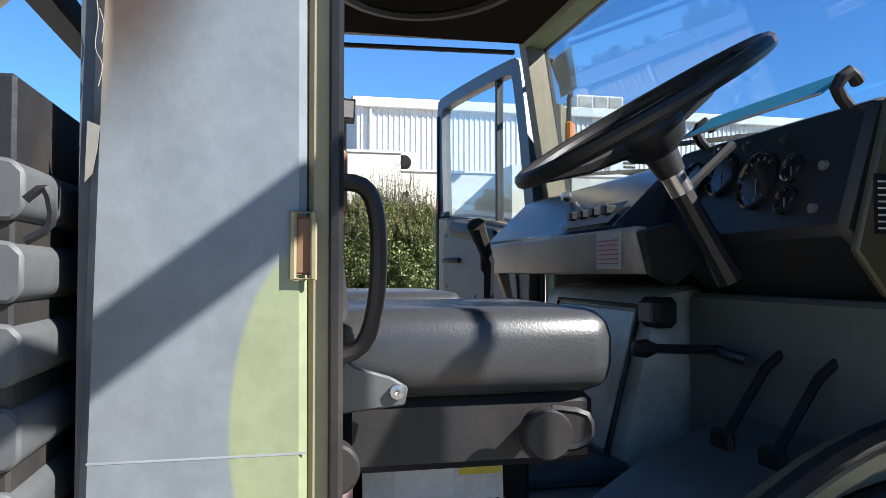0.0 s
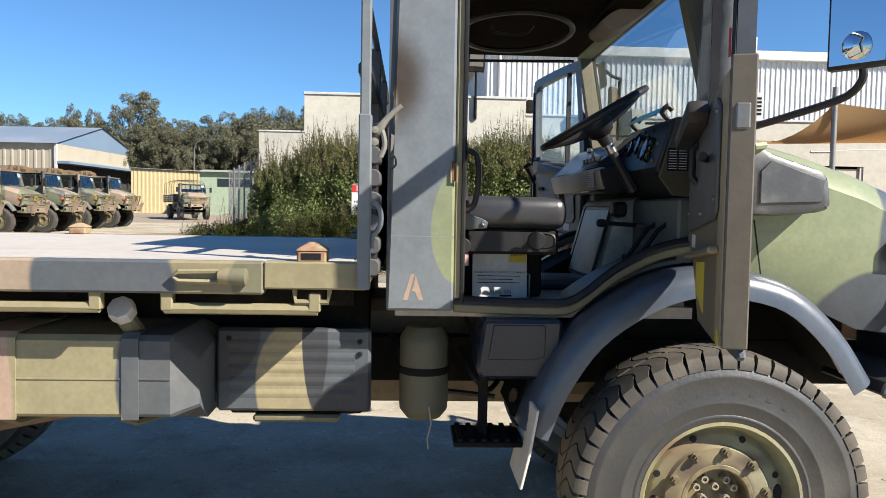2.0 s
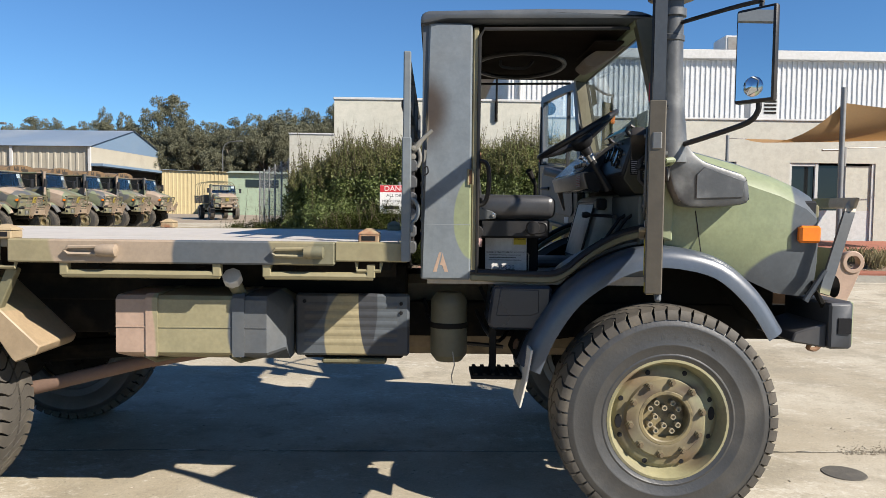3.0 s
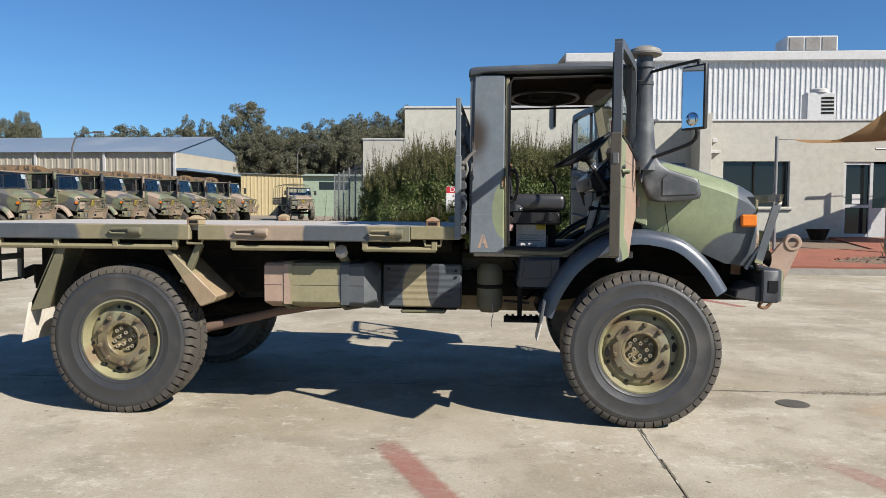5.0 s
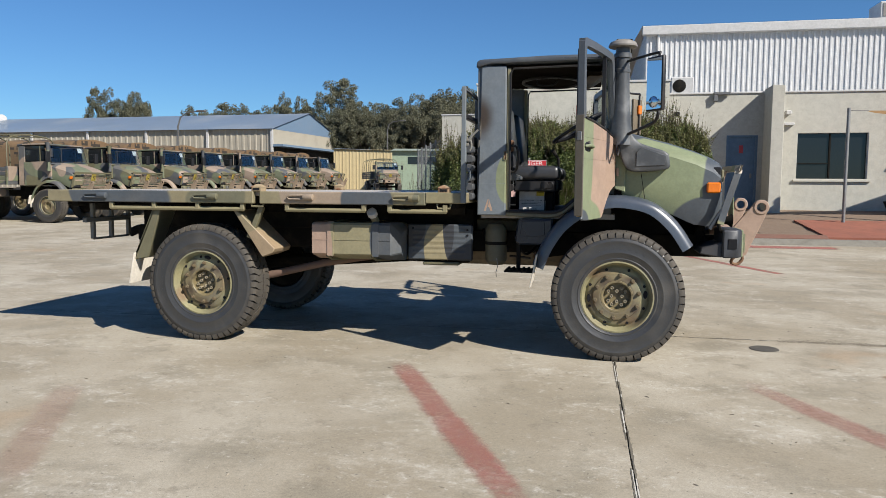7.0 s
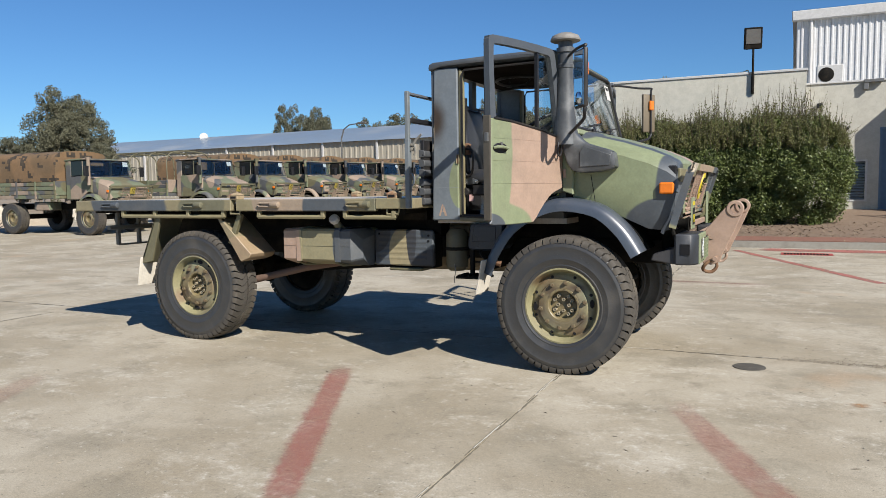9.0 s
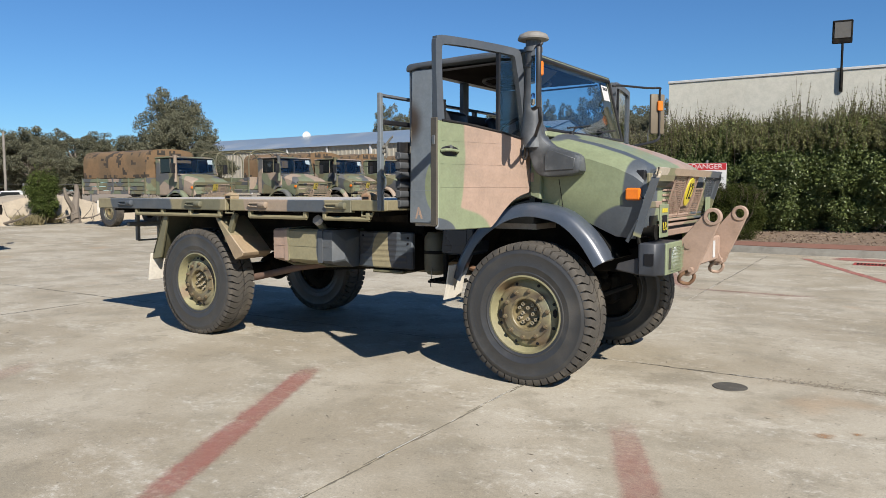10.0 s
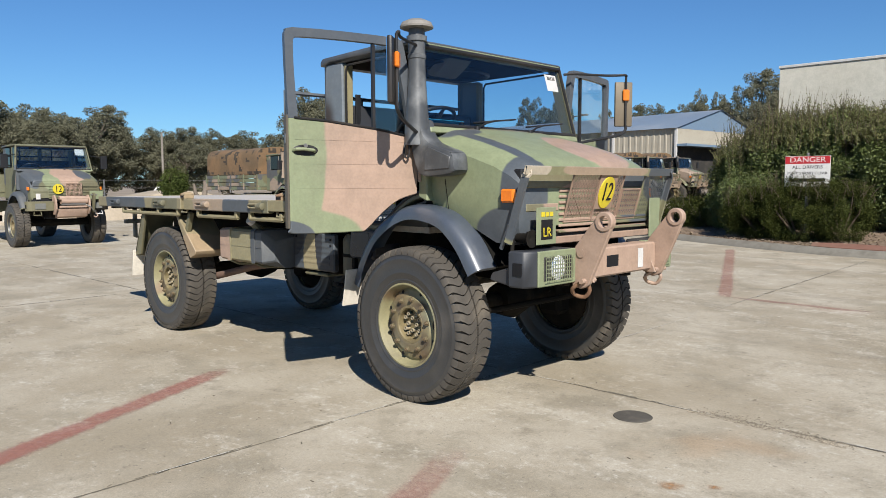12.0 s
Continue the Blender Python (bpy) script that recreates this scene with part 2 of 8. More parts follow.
def faded_red(name="faded_red_paint", strong=1.0, deep=(0.3, 0.092, 0.072), pale=(0.345, 0.14, 0.112)):
    """Road paint worn through to the slab."""
    mt, nt, bs = nodes_of(name, 0.8)
    vec = nt.nodes.new("ShaderNodeNewGeometry").outputs["Position"]
    n, big, fine = noise_node(nt, vec, 6.0, 8.0, 0.7), noise_node(nt, vec, 1.3, 2.0), noise_node(nt, vec, 60.0, 3.0)
    col = mix_node(nt, span_node(nt, fine, 0.3, 0.7), deep, pale)
    nt.links.new(col, bs.inputs["Base Color"])
    uv = nt.nodes.new("ShaderNodeAttribute")
    uv.attribute_name = "edge"
    wear = math_node(nt, "ADD", math_node(nt, "MULTIPLY_ADD", n, 1.1, -0.3), math_node(nt, "MULTIPLY_ADD", big, 0.7, -0.3))
    wear = math_node(nt, "ADD", wear, math_node(nt, "MULTIPLY", uv.outputs["Fac"], 0.9))
    wear = math_node(nt, "ADD", wear, math_node(nt, "MULTIPLY_ADD", noise_node(nt, vec, 22.0, 6.0, 0.75), 1.1, -0.52))
    tr = nt.nodes.new("ShaderNodeBsdfTransparent")
    mx = nt.nodes.new("ShaderNodeMixShader")
    nt.links.new(span_node(nt, wear, 0.15, 1.05, 1.0 - 0.8 * strong, 1.0), mx.inputs[0])
    nt.links.new(bs.outputs[0], mx.inputs[1])
    nt.links.new(tr.outputs[0], mx.inputs[2])
    nt.links.new(mx.outputs[0], nt.nodes["Material Output"].inputs["Surface"])
    return mt


def leafy(name, dark, light, rough=0.5, gloss=0.3, through_light=0.0):
    mt, nt, bs = nodes_of(name, rough)
    geo = nt.nodes.new("ShaderNodeNewGeometry")
    patch = noise_node(nt, geo.outputs["Position"], 0.6, 3.0)
    f = math_node(nt, "ADD", math_node(nt, "MULTIPLY", geo.outputs["Random Per Island"], 0.65), math_node(nt, "MULTIPLY", patch, 0.35))
    col = mix_node(nt, f, dark, light)
    nt.links.new(col, bs.inputs["Base Color"])
    bs.inputs["Specular IOR Level"].default_value = gloss
    if through_light:
        tl = nt.nodes.new("ShaderNodeBsdfTranslucent")
        nt.links.new(col, tl.inputs[0])
        mx = nt.nodes.new("ShaderNodeMixShader")
        mx.inputs[0].default_value = through_light
        nt.links.new(bs.outputs[0], mx.inputs[1])
        nt.links.new(tl.outputs[0], mx.inputs[2])
        nt.links.new(mx.outputs[0], nt.nodes["Material Output"].inputs["Surface"])
    return mt


CONCRETE, RED_PAINT, FAINT_RED, GHOST_RED = concrete(), faded_red("faded_red_paint", 0.72), faded_red("scrubbed_red_paint", 0.5), faded_red("nearly_gone_red_paint", 0.2)
KERB_RED = faded_red("kerbside_red_paint", 1.15)
RUBBER = plain("tyre_rubber", (0.047, 0.046, 0.045), 0.46, amount=0.7, dirt=(0.115, 0.104, 0.088), grain=60, bump=0.3, patch=3.5)
TREAD = plain("tyre_tread_rubber", (0.095, 0.085, 0.072), 0.7, amount=0.8, dirt=(0.2, 0.17, 0.13), grain=60, bump=0.3, patch=4)
BLACK = plain("black_plastic", (0.022, 0.022, 0.024), 0.45, amount=0.25, grain=90)
VINYL = plain("black_seat_vinyl", (0.045, 0.047, 0.053), 0.36, amount=0.25, dirt=(0.07, 0.065, 0.06), grain=260, bump=0.1)
CHASSIS = plain("dirty_chassis_paint", (0.018, 0.017, 0.015), 0.75, amount=0.5, dirt=(0.075, 0.058, 0.04), patch=5)
STEEL = plain("bare_worn_steel", (0.32, 0.31, 0.29), 0.45, 0.7)
CHROME = plain("dull_chrome", (0.6, 0.6, 0.6), 0.25, 0.9, amount=0.15)
RUST = plain("rusty_iron", (0.22, 0.115, 0.06), 0.85, amount=0.6, dirt=(0.33, 0.2, 0.11), patch=9)
MIRROR = nodes_of("mirror_glass", 0.02, 1.0)[0]
MIRROR.node_tree.nodes["Principled BSDF"].inputs["Base Color"].default_value = (0.62, 0.66, 0.7, 1)
GLASS = glass("window_glass")
SCREEN = glass("windscreen_glass", (0.8, 0.87, 0.91), 0.015, 0.94)
DARKGLASS = nodes_of("dark_window_glass", 0.05)[0]
DARKGLASS.node_tree.nodes["Principled BSDF"].inputs["Base Color"].default_value = (0.012, 0.014, 0.015, 1)
WHITE = plain("white_sheet", (0.78, 0.77, 0.74), 0.7, amount=0.15, grain=120, bump=0.02)
YELLOW = plain("yellow_plastic", (0.78, 0.62, 0.03), 0.5, amount=0.1)
INK = plain("black_ink", (0.02, 0.02, 0.022), 0.6, amount=0.0, bump=0)
SIGNRED = plain("sign_red", (0.55, 0.025, 0.03), 0.45, amount=0.1)
AMBER = plain("amber_lens", (0.95, 0.24, 0.02), 0.2, amount=0.05, bump=0)
for dusty, level in ((CHASSIS, 0.06), (INK, 0.12), (TREAD, 0.3), (RUBBER, 0.75), (BLACK, 0.3)):
    dusty.node_tree.nodes["Principled BSDF"].inputs["Specular IOR Level"].default_value = level



# ---------------------------------------------------------------- ground
def gz(y):
    """The yard falls gently towards the camera's side."""
    return 0.014 * (min(max(y, 4.0), 60.0) - 4.0)


DIRT = plain("yard_dirt", (0.36, 0.29, 0.21), 0.9, amount=0.6, dirt=(0.24, 0.2, 0.13), grain=3, patch=0.1)
JOINT = plain("joint_dirt", (0.2, 0.17, 0.135), 0.95, amount=0.5, patch=3)
MULCH = plain("bark_mulch", (0.24, 0.165, 0.11), 0.95, amount=0.7, dirt=(0.3, 0.24, 0.18), grain=25, bump=0.8, patch=12)
PAVER = plain("red_pavers", (0.36, 0.125, 0.075), 0.85, amount=0.5, dirt=(0.25, 0.11, 0.075), grain=12, patch=2)
KERB = plain("kerb_concrete", (0.27, 0.25, 0.205), 0.9, amount=0.7, dirt=(0.17, 0.15, 0.12), grain=50, patch=3)

g = Geo()
xs = [-900, -400, -150, -70, -36, 0, 40, 120, 400, 900]
ys = [-900, -300, -80, -16, 4, 10, 20, 40, 60, 130, 400, 900]
g.add([(x, y, gz(y) - 0.05) for y in ys for x in xs],
      [(j * 10 + i, j * 10 + i + 1, (j + 1) * 10 + i + 1, (j + 1) * 10 + i) for j in range(len(ys) - 1) for i in range(9)])
thing("ground", "pale brown bare dirt running to the horizon", "ground", kind="structure", geo=g, material=DIRT)

# the slabs' bed shows dark in the joints
g = Geo()
jx = [-41.4, -34.5, -27.6, -20.7, -11.9, -6.85, 0.0, 6.9, 13.8, 20.7]
jy = [-20.5, -13.5, -6.6, 0.13, 6.2, 11.0, 16.6, 23.0, 30.0, 37.0, 44.0]
g.add([(x, y, gz(y) - 0.018) for y in jy for x in (jx[0], jx[-1])], [(2 * i, 2 * i + 1, 2 * i + 3, 2 * i + 2) for i in range(len(jy) - 1)])
yard = thing("pavement", "sunlit worn concrete yard cast in large slabs with dirty joints", "pavement", kind="structure", geo=g, material=JOINT)
rng = random.Random(4)


def skew(x, y):
    """The slabs lie a little askew to the truck."""
    return x - 0.018 * (y - 0.1), y + 0.018 * x


for i in range(len(jx) - 1):
    for j in range(len(jy) - 1):
        x0, x1, y0, y1 = jx[i] + 0.005, jx[i + 1] - 0.005, jy[j] + 0.005, jy[j + 1] - 0.005
        if x0 > 4 and y0 > 16:
            continue
        k = bmesh.new()
        n = 1 if y0 > 20 or x1 < -15 else 36
        lo = []
        for px, py, qx, qy in ((x0, y0, x1, y0), (x1, y0, x1, y1), (x1, y1, x0, y1), (x0, y1, x0, y0)):
            for s in range(n):
                t = s / n
                w = 0.0 if n == 1 or s == 0 else rng.uniform(-0.0025, 0.0025) + (rng.random() < 0.1) * rng.uniform(-0.007, 0.007)
                x, y = px + (qx - px) * t, py + (qy - py) * t
                lo.append(skew(x + w * (px == qx), y + w * (py == qy)))
        h = Geo()
        m = len(lo)
        h.add([(x, y, gz(y)) for x, y in lo] + [(x, y, gz(y) - 0.03) for x, y in lo],
              [tuple(range(m))] + [(a, (a + 1) % m, m + (a + 1) % m, m + a) for a in range(m)])
        part("slab", h, CONCRETE, yard)


def painted_line(pts, w, name="painted_line", lift=0.004, label="faded red line painted on the concrete", paint=None):
    """A worn band of road paint along pts, with an edge value for its wear."""
    vs, fs, edge = [], [], []
    for i, (x, y) in enumerate(pts):
        a, b = pts[max(i - 1, 0)], pts[min(i + 1, len(pts) - 1)]
        d = Vector((b[0] - a[0], b[1] - a[1])).normalized()
        end = max(0.0, 1.1 - 0.26 * min(i, len(pts) - 1 - i))
        for s, e in ((-1, 1.1), (-0.42, 0.05), (0.42, 0.05), (1, 1.1)):
            px, py = x - d.y * s * w / 2, y + d.x * s * w / 2
            vs.append((px, py, gz(py) + lift))
            edge.append(min(max(e, end) + 0.4 * end, 1.3))
    for i in range(len(pts) - 1):
        fs += [(4 * i + k, 4 * i + k + 1, 4 * i + k + 5, 4 * i + k + 4) for k in range(3)]
    d = bpy.data.meshes.new(name)
    d.from_pydata(vs, [], fs)
    at = d.attributes.new("edge", "FLOAT", "POINT")
    at.data.foreach_set("value", edge)
    d.materials.append(paint or RED_PAINT)
    return tagged(new(name, d), label, "road marking", kind="structure")


def lerp_line(a, b, n=8):
    return [(a[0] + (b[0] - a[0]) * i / n, a[1] + (b[1] - a[1]) * i / n) for i in range(n + 1)]


painted_line(lerp_line((-2.03, -0.95), (-0.19, -4.7), 18), 0.3)
painted_line(lerp_line((0.66, -0.85), (2.16, -4.1), 12), 0.33, paint=FAINT_RED)
painted_line(lerp_line((-4.3, -2.1), (-2.7, -5.0), 14), 0.34, paint=GHOST_RED)
painted_line(lerp_line((0.75, 10.85), (5.6, 10.75), 40), 0.95, label="red kerbside paint worn into the gutter", paint=KERB_RED)
painted_line(lerp_line((-0.15, 4.6), (-3.3, 12.0), 40), 0.3, paint=FAINT_RED)
painted_line(lerp_line((0.3, 11.1), (3.2, 5.2), 40), 0.27, paint=KERB_RED)
painted_line(lerp_line((-0.9, 5.25), (7.0, 5.0), 40), 0.22, paint=FAINT_RED)
RUST_STAIN = faded_red("rust_stain", 0.9, (0.3, 0.15, 0.06), (0.36, 0.22, 0.11))
for x, y, r in ((2.31, 1.45, 0.16), (2.13, -1.14, 0.17), (2.3, -1.0, 0.08)):
    painted_line(lerp_line((x - r, y - 0.3 * r), (x + r, y + 0.3 * r), 8), r, "rust_stain", 0.003, "small orange rust stain soaked into the concrete", RUST_STAIN)

# manhole lid and a grated drain
g = Geo()
g.lathe([(0.0, 0.006), (0.125, 0.006), (0.13, 0.002)], 28, "z")
thing("manhole_cover", "small round iron cover set in the concrete", "manhole cover", pose(1.39, -0.25, 0), geo=g, material=plain("dusty_iron", (0.1, 0.09, 0.073), 0.85, amount=0.6, dirt=(0.17, 0.15, 0.12), grain=90, bump=0.5, patch=14))
drain = thing("drain_grate", "slotted iron drain grate at the kerb with red paint round it", "drain", pose(1.96, 9.98, gz(9.98)))
g = Geo()
for s in range(14):
    g.box(-0.42 + s * 0.06, -0.385 + s * 0.06, -0.14, 0.14, 0.002, 0.012)
part("grate", g, CHASSIS, drain)
g = Geo().box(-0.48, 0.48, -0.18, 0.3, 0.0, 0.0055)
part("surround", g, plain("red_kerb_paint", (0.5, 0.07, 0.06), 0.7, amount=0.5, patch=6), drain, "worn red painted surround")

# kerb, garden bed and red path before the buildings
KL = [(22, 11.5), (14, 11.5), (8, 11.5), (4, 11.4), (2, 11.32), (0.5, 11.33), (-0.3, 11.38), (-1.1, 11.48), (-2.0, 11.73), (-2.9, 12.05), (-4.0, 12.5), (-4.9, 12.9), (-6.4, 13.55), (-7.6, 14.6), (-8.2, 17.0)]
g = Geo()
nk = len(KL)
prof = [(-0.06, -0.04), (-0.03, 0.02), (0.06, 0.115), (0.17, 0.14), (0.19, 0.1)]
vs = []
for i, (x, y) in enumerate(KL):
    a, b = Vector(KL[max(i - 1, 0)]), Vector(KL[min(i + 1, nk - 1)])
    d = (b - a).normalized()
    nrm = Vector((d.y, -d.x))
    vs += [(x + nrm.x * o, y + nrm.y * o, gz(y) + z) for o, z in prof]
g.add(vs, [(5 * i + k, 5 * i + k + 1, 5 * i + k + 6, 5 * i + k + 5) for i in range(nk - 1) for k in range(4)])
thing("kerb", "rounded concrete kerb round the garden bed", "kerb", kind="structure", geo=g, material=KERB)
g = Geo()
rows, vs = 9, []
for i, (x, y) in enumerate(KL):
    a, b = Vector(KL[max(i - 1, 0)]), Vector(KL[min(i + 1, nk - 1)])
    d = (b - a).normalized()
    x0, y0 = x + d.y * 0.18, y - d.x * 0.18
    tx, ty = max(x, -7.5), 18.6
    for s in range(rows):
        t = s / (rows - 1)
        px, py = x0 + (tx - x0) * t, y0 + (ty - y0) * t
        bumps = 0.0 if s == 0 else 0.05 * noise.noise(Vector((px * 0.8, py * 0.8, 0)))
        vs.append((px, py, (gz(y) + 0.12) * (1 - t) + 0.8 * t + bumps))
g.add(vs, [(rows * i + k, rows * i + k + 1, rows * (i + 1) + k + 1, rows * (i + 1) + k) for i in range(nk - 1) for k in range(rows - 1)])
g.add([(-12, 18.6, 0.5), (1, 18.6, 0.8), (1, 26, 0.9), (-12, 26, 0.5)], [(0, 1, 2, 3)])
thing("garden_bed", "sloping garden bed of brown bark mulch", "garden bed", kind="structure", geo=g, material=MULCH)
def bank_z(y):
    """Height of the ramp from the kerb up to the office wall."""
    return (gz(11.5) + 0.12) * (1 - (y - 11.7) / 6.9) + 0.8 * (y - 11.7) / 6.9


g = Geo()
for x0, x1, y0, y1 in ((5.3, 22, 11.75, 15.0), (9.3, 13, 15.0, 17.9)):
    n = 10
    cuts = [y0 + (y1 - y0) * k / n for k in range(n + 1)]
    prof = [(y, bank_z(y) + 0.055) for y in cuts] + [(y, bank_z(y) - 0.12) for y in cuts[::-1]]
    g.prism(prof, x0, x1, "x")
thing("footpath", "red paved path sloping up to the office doors", "path", kind="structure", geo=g, material=PAVER)

g = Geo()
edge_run = [(5.3, 11.45), (4, 11.4), (2, 11.32), (0.5, 11.33), (-0.3, 11.38), (-1.1, 11.48), (-1.5, 11.6)]
for (xa, ya), (xb, yb) in zip(edge_run, edge_run[1:]):
    da, db = (0.5, 0.5) if xb > -1.4 else (0.5, 0.25)
    za = gz(11.5) + 0.15
    g.add([(xa, ya + 0.19, za), (xa, ya + da, za + 0.07), (xb, yb + db, za + 0.07), (xb, yb + 0.19, za)] + [(xa, ya + 0.19, za - 0.1), (xa, ya + da, za - 0.1), (xb, yb + db, za - 0.1), (xb, yb + 0.19, za - 0.1)],
          [(0, 1, 2, 3), (0, 3, 7, 4), (1, 5, 6, 2)])
thing("path_edging", "narrow dusty red strip behind the kerb", "path", kind="structure", geo=g, material=plain("dusty_red_strip", (0.26, 0.125, 0.085), 0.9, amount=0.8, dirt=(0.24, 0.155, 0.11), grain=14, patch=1.5))

g = Geo()
island = [(7.2 + 2.9 * (1 + math.cos(a)) + 0.25 * math.sin(5 * a), 12.75 + 0.72 * math.sin(a)) for a in [2 * math.pi * k / 28 for k in range(28)]]
mid = (10.0, 12.75, bank_z(12.75) + 0.13)
rings = [[(mid[0] + (x - mid[0]) * t, mid[1] + (y - mid[1]) * t, bank_z(mid[1] + (y - mid[1]) * t) + 0.05 + 0.08 * (1 - t * t)) for x, y in island] for t in (1.0, 0.7, 0.35)]
g.add([p for r in rings for p in r] + [mid], [(28 * r + k, 28 * r + (k + 1) % 28, 28 * r + 28 + (k + 1) % 28, 28 * r + 28 + k) for r in range(2) for k in range(28)] + [(56 + k, 56 + (k + 1) % 28, 84) for k in range(28)])
thing("gravel_island", "mulched island of gravel and bark in the paved path", "garden bed", kind="structure", geo=g, material=MULCH)
GRASS = leafy("dry_grass_blades", (0.12, 0.1, 0.05), (0.3, 0.26, 0.15), 0.8, 0.1, 0.3)


def grass(label, seed, tufts, blades, low, high, wide):
    """Tufts of thin bent blades, each tuft rooted at its place."""
    rg = random.Random(seed)
    g = Geo()
    for x, y, z in tufts:
        for k in range(blades):
            a, h, w = rg.uniform(0, 6.28), rg.uniform(low, high), rg.uniform(wide, wide * 2)
            lean = rg.uniform(0.1, 0.6) * h
            bx, by = x + rg.gauss(0, 0.06), y + rg.gauss(0, 0.06)
            c, d = math.cos(a), math.sin(a)
            g.add([(bx - d * w, by + c * w, z - 0.05), (bx + d * w, by - c * w, z - 0.05), (bx + c * lean * 0.4, by + d * lean * 0.4, z + h * 0.6), (bx + c * lean, by + d * lean, z + h)], [(0, 1, 2), (1, 3, 2)])
    return thing("dry_grass", label, "grass", kind="stuff", geo=g, material=GRASS)


rng = random.Random(77)
grass("clump of dry grass growing in the gravel island", 5, [(8.9 + 3.0 * rng.random(), 12.75 + rng.gauss(0, 0.3), bank_z(12.75) + 0.06) for k in range(60)], 26, 0.2, 0.5, 0.004)
grass("ragged dry grass and weeds at the foot of the ivy", 6, [(-27.75 - rng.random() * 0.7, rng.gauss(10.4, 0.5), gz(10) + 0.05 + 0.1 * rng.random()) for k in range(45)], 20, 0.12, 0.42, 0.005)

rng = random.Random(21)
g = Geo()
for k in range(5200):
    i = rng.randrange(3, nk - 2)
    u, t = rng.random(), rng.random() ** 1.6
    x, y = KL[i][0] + (KL[i + 1][0] - KL[i][0]) * u, KL[i][1] + (KL[i + 1][1] - KL[i][1]) * u
    a, b = Vector(KL[i]), Vector(KL[i + 1])
    d = (b - a).normalized()
    x0, y0 = x + d.y * 0.22, y - d.x * 0.22
    tx, ty = max(x, -7.5), 18.6
    q = t * 0.5
    px, py = x0 + (tx - x0) * q, y0 + (ty - y0) * q
    pz = (gz(y) + 0.12) * (1 - q) + 0.8 * q + 0.05 * noise.noise(Vector((px * 0.8, py * 0.8, 0))) + rng.uniform(0.004, 0.03)
    r = rng.uniform(0.012, 0.04)
    m = pose(px, py, pz, rng.uniform(-30, 30), rng.uniform(-30, 30), rng.uniform(0, 360))
    g.add([(-r, -r * 0.4, 0), (r, -r * 0.3, 0.004), (r * 0.9, r * 0.35, 0.008), (-r * 0.8, r * 0.4, 0.003)], [(0, 1, 2, 3)], m)
for k in range(900):
    t, a = math.sqrt(rng.random()), rng.uniform(0, 6.28)
    px, py = 10.0 + 2.85 * t * math.cos(a), 12.75 + 0.68 * t * math.sin(a)
    r = rng.uniform(0.015, 0.045)
    g.add([(-r, -r * 0.4, 0), (r, -r * 0.3, 0.004), (r * 0.9, r * 0.35, 0.008), (-r * 0.8, r * 0.4, 0.003)], [(0, 1, 2, 3)], pose(px, py, bank_z(py) + 0.065 + 0.08 * (1 - t * t), rng.uniform(-30, 30), rng.uniform(-30, 30), rng.uniform(0, 360)))
thing("bark_chips", "loose grey and brown bark chips strewn over the garden bed", "mulch", kind="stuff", geo=g, material=leafy("bark_chip", (0.05, 0.036, 0.024), (0.33, 0.26, 0.18), 0.9, 0.1))

# ---------------------------------------------------------------- buildings
def stucco(name, col):
    return plain(name, col, 0.85, amount=0.25, dirt=(0.56, 0.52, 0.42), grain=30, bump=0.08, patch=0.5)


CREAM = stucco("cream_render", (0.7, 0.675, 0.575))
PALE = stucco("pale_render", (0.63, 0.61, 0.525))
CAPWHITE = plain("white_flashing", (0.7, 0.69, 0.665), 0.5, amount=0.1)
CORRUGATED = plain("white_corrugated_steel", (0.8, 0.8, 0.79), 0.4, amount=0.15, dirt=(0.6, 0.58, 0.54), bump=0.02)
CORRUGATED.node_tree.nodes["Principled BSDF"].inputs["Specular IOR Level"].default_value = 0.4
BLUEDOOR = plain("blue_door_paint", (0.13, 0.22, 0.33), 0.5, amount=0.15)
ALU = plain("white_aluminium", (0.7, 0.7, 0.68), 0.4, amount=0.1)
LOUVRE = plain("blue_grey_louvre", (0.28, 0.33, 0.37), 0.5)


def holed_wall(g, x0, x1, z0, z1, y0, y1, holes):
    """A wall along x with openings (x0, x1, z0, z1) cut through it, as one skin."""
    xc = sorted({x0, x1, *[h[0] for h in holes], *[h[1] for h in holes]})
    zc = sorted({z0, z1, *[h[2] for h in holes], *[h[3] for h in holes]})
    nx, nz = len(xc), len(zc)

    def solid(i, j):
        if not (0 <= i < nx - 1 and 0 <= j < nz - 1):
            return False
        x, z = (xc[i] + xc[i + 1]) / 2, (zc[j] + zc[j + 1]) / 2
        return not any(h[0] < x < h[1] and h[2] < z < h[3] for h in holes)

    def at(i, j, back):
        return (i * nz + j) * 2 + back

    fs = []
    for i in range(nx - 1):
        for j in range(nz - 1):
            if not solid(i, j):
                continue
            fs += [tuple(at(a, c, 0) for a, c in ((i, j), (i + 1, j), (i + 1, j + 1), (i, j + 1))), tuple(at(a, c, 1) for a, c in ((i, j), (i, j + 1), (i + 1, j + 1), (i + 1, j)))]
            for di, dj, p, q in ((-1, 0, (i, j), (i, j + 1)), (1, 0, (i + 1, j), (i + 1, j + 1)), (0, -1, (i, j), (i + 1, j)), (0, 1, (i, j + 1), (i + 1, j + 1))):
                if not solid(i + di, j + dj):
                    fs.append((at(*p, 0), at(*q, 0), at(*q, 1), at(*p, 1)))
    g.add([(x, y, z) for x in xc for z in zc for y in (y0, y1)], fs)


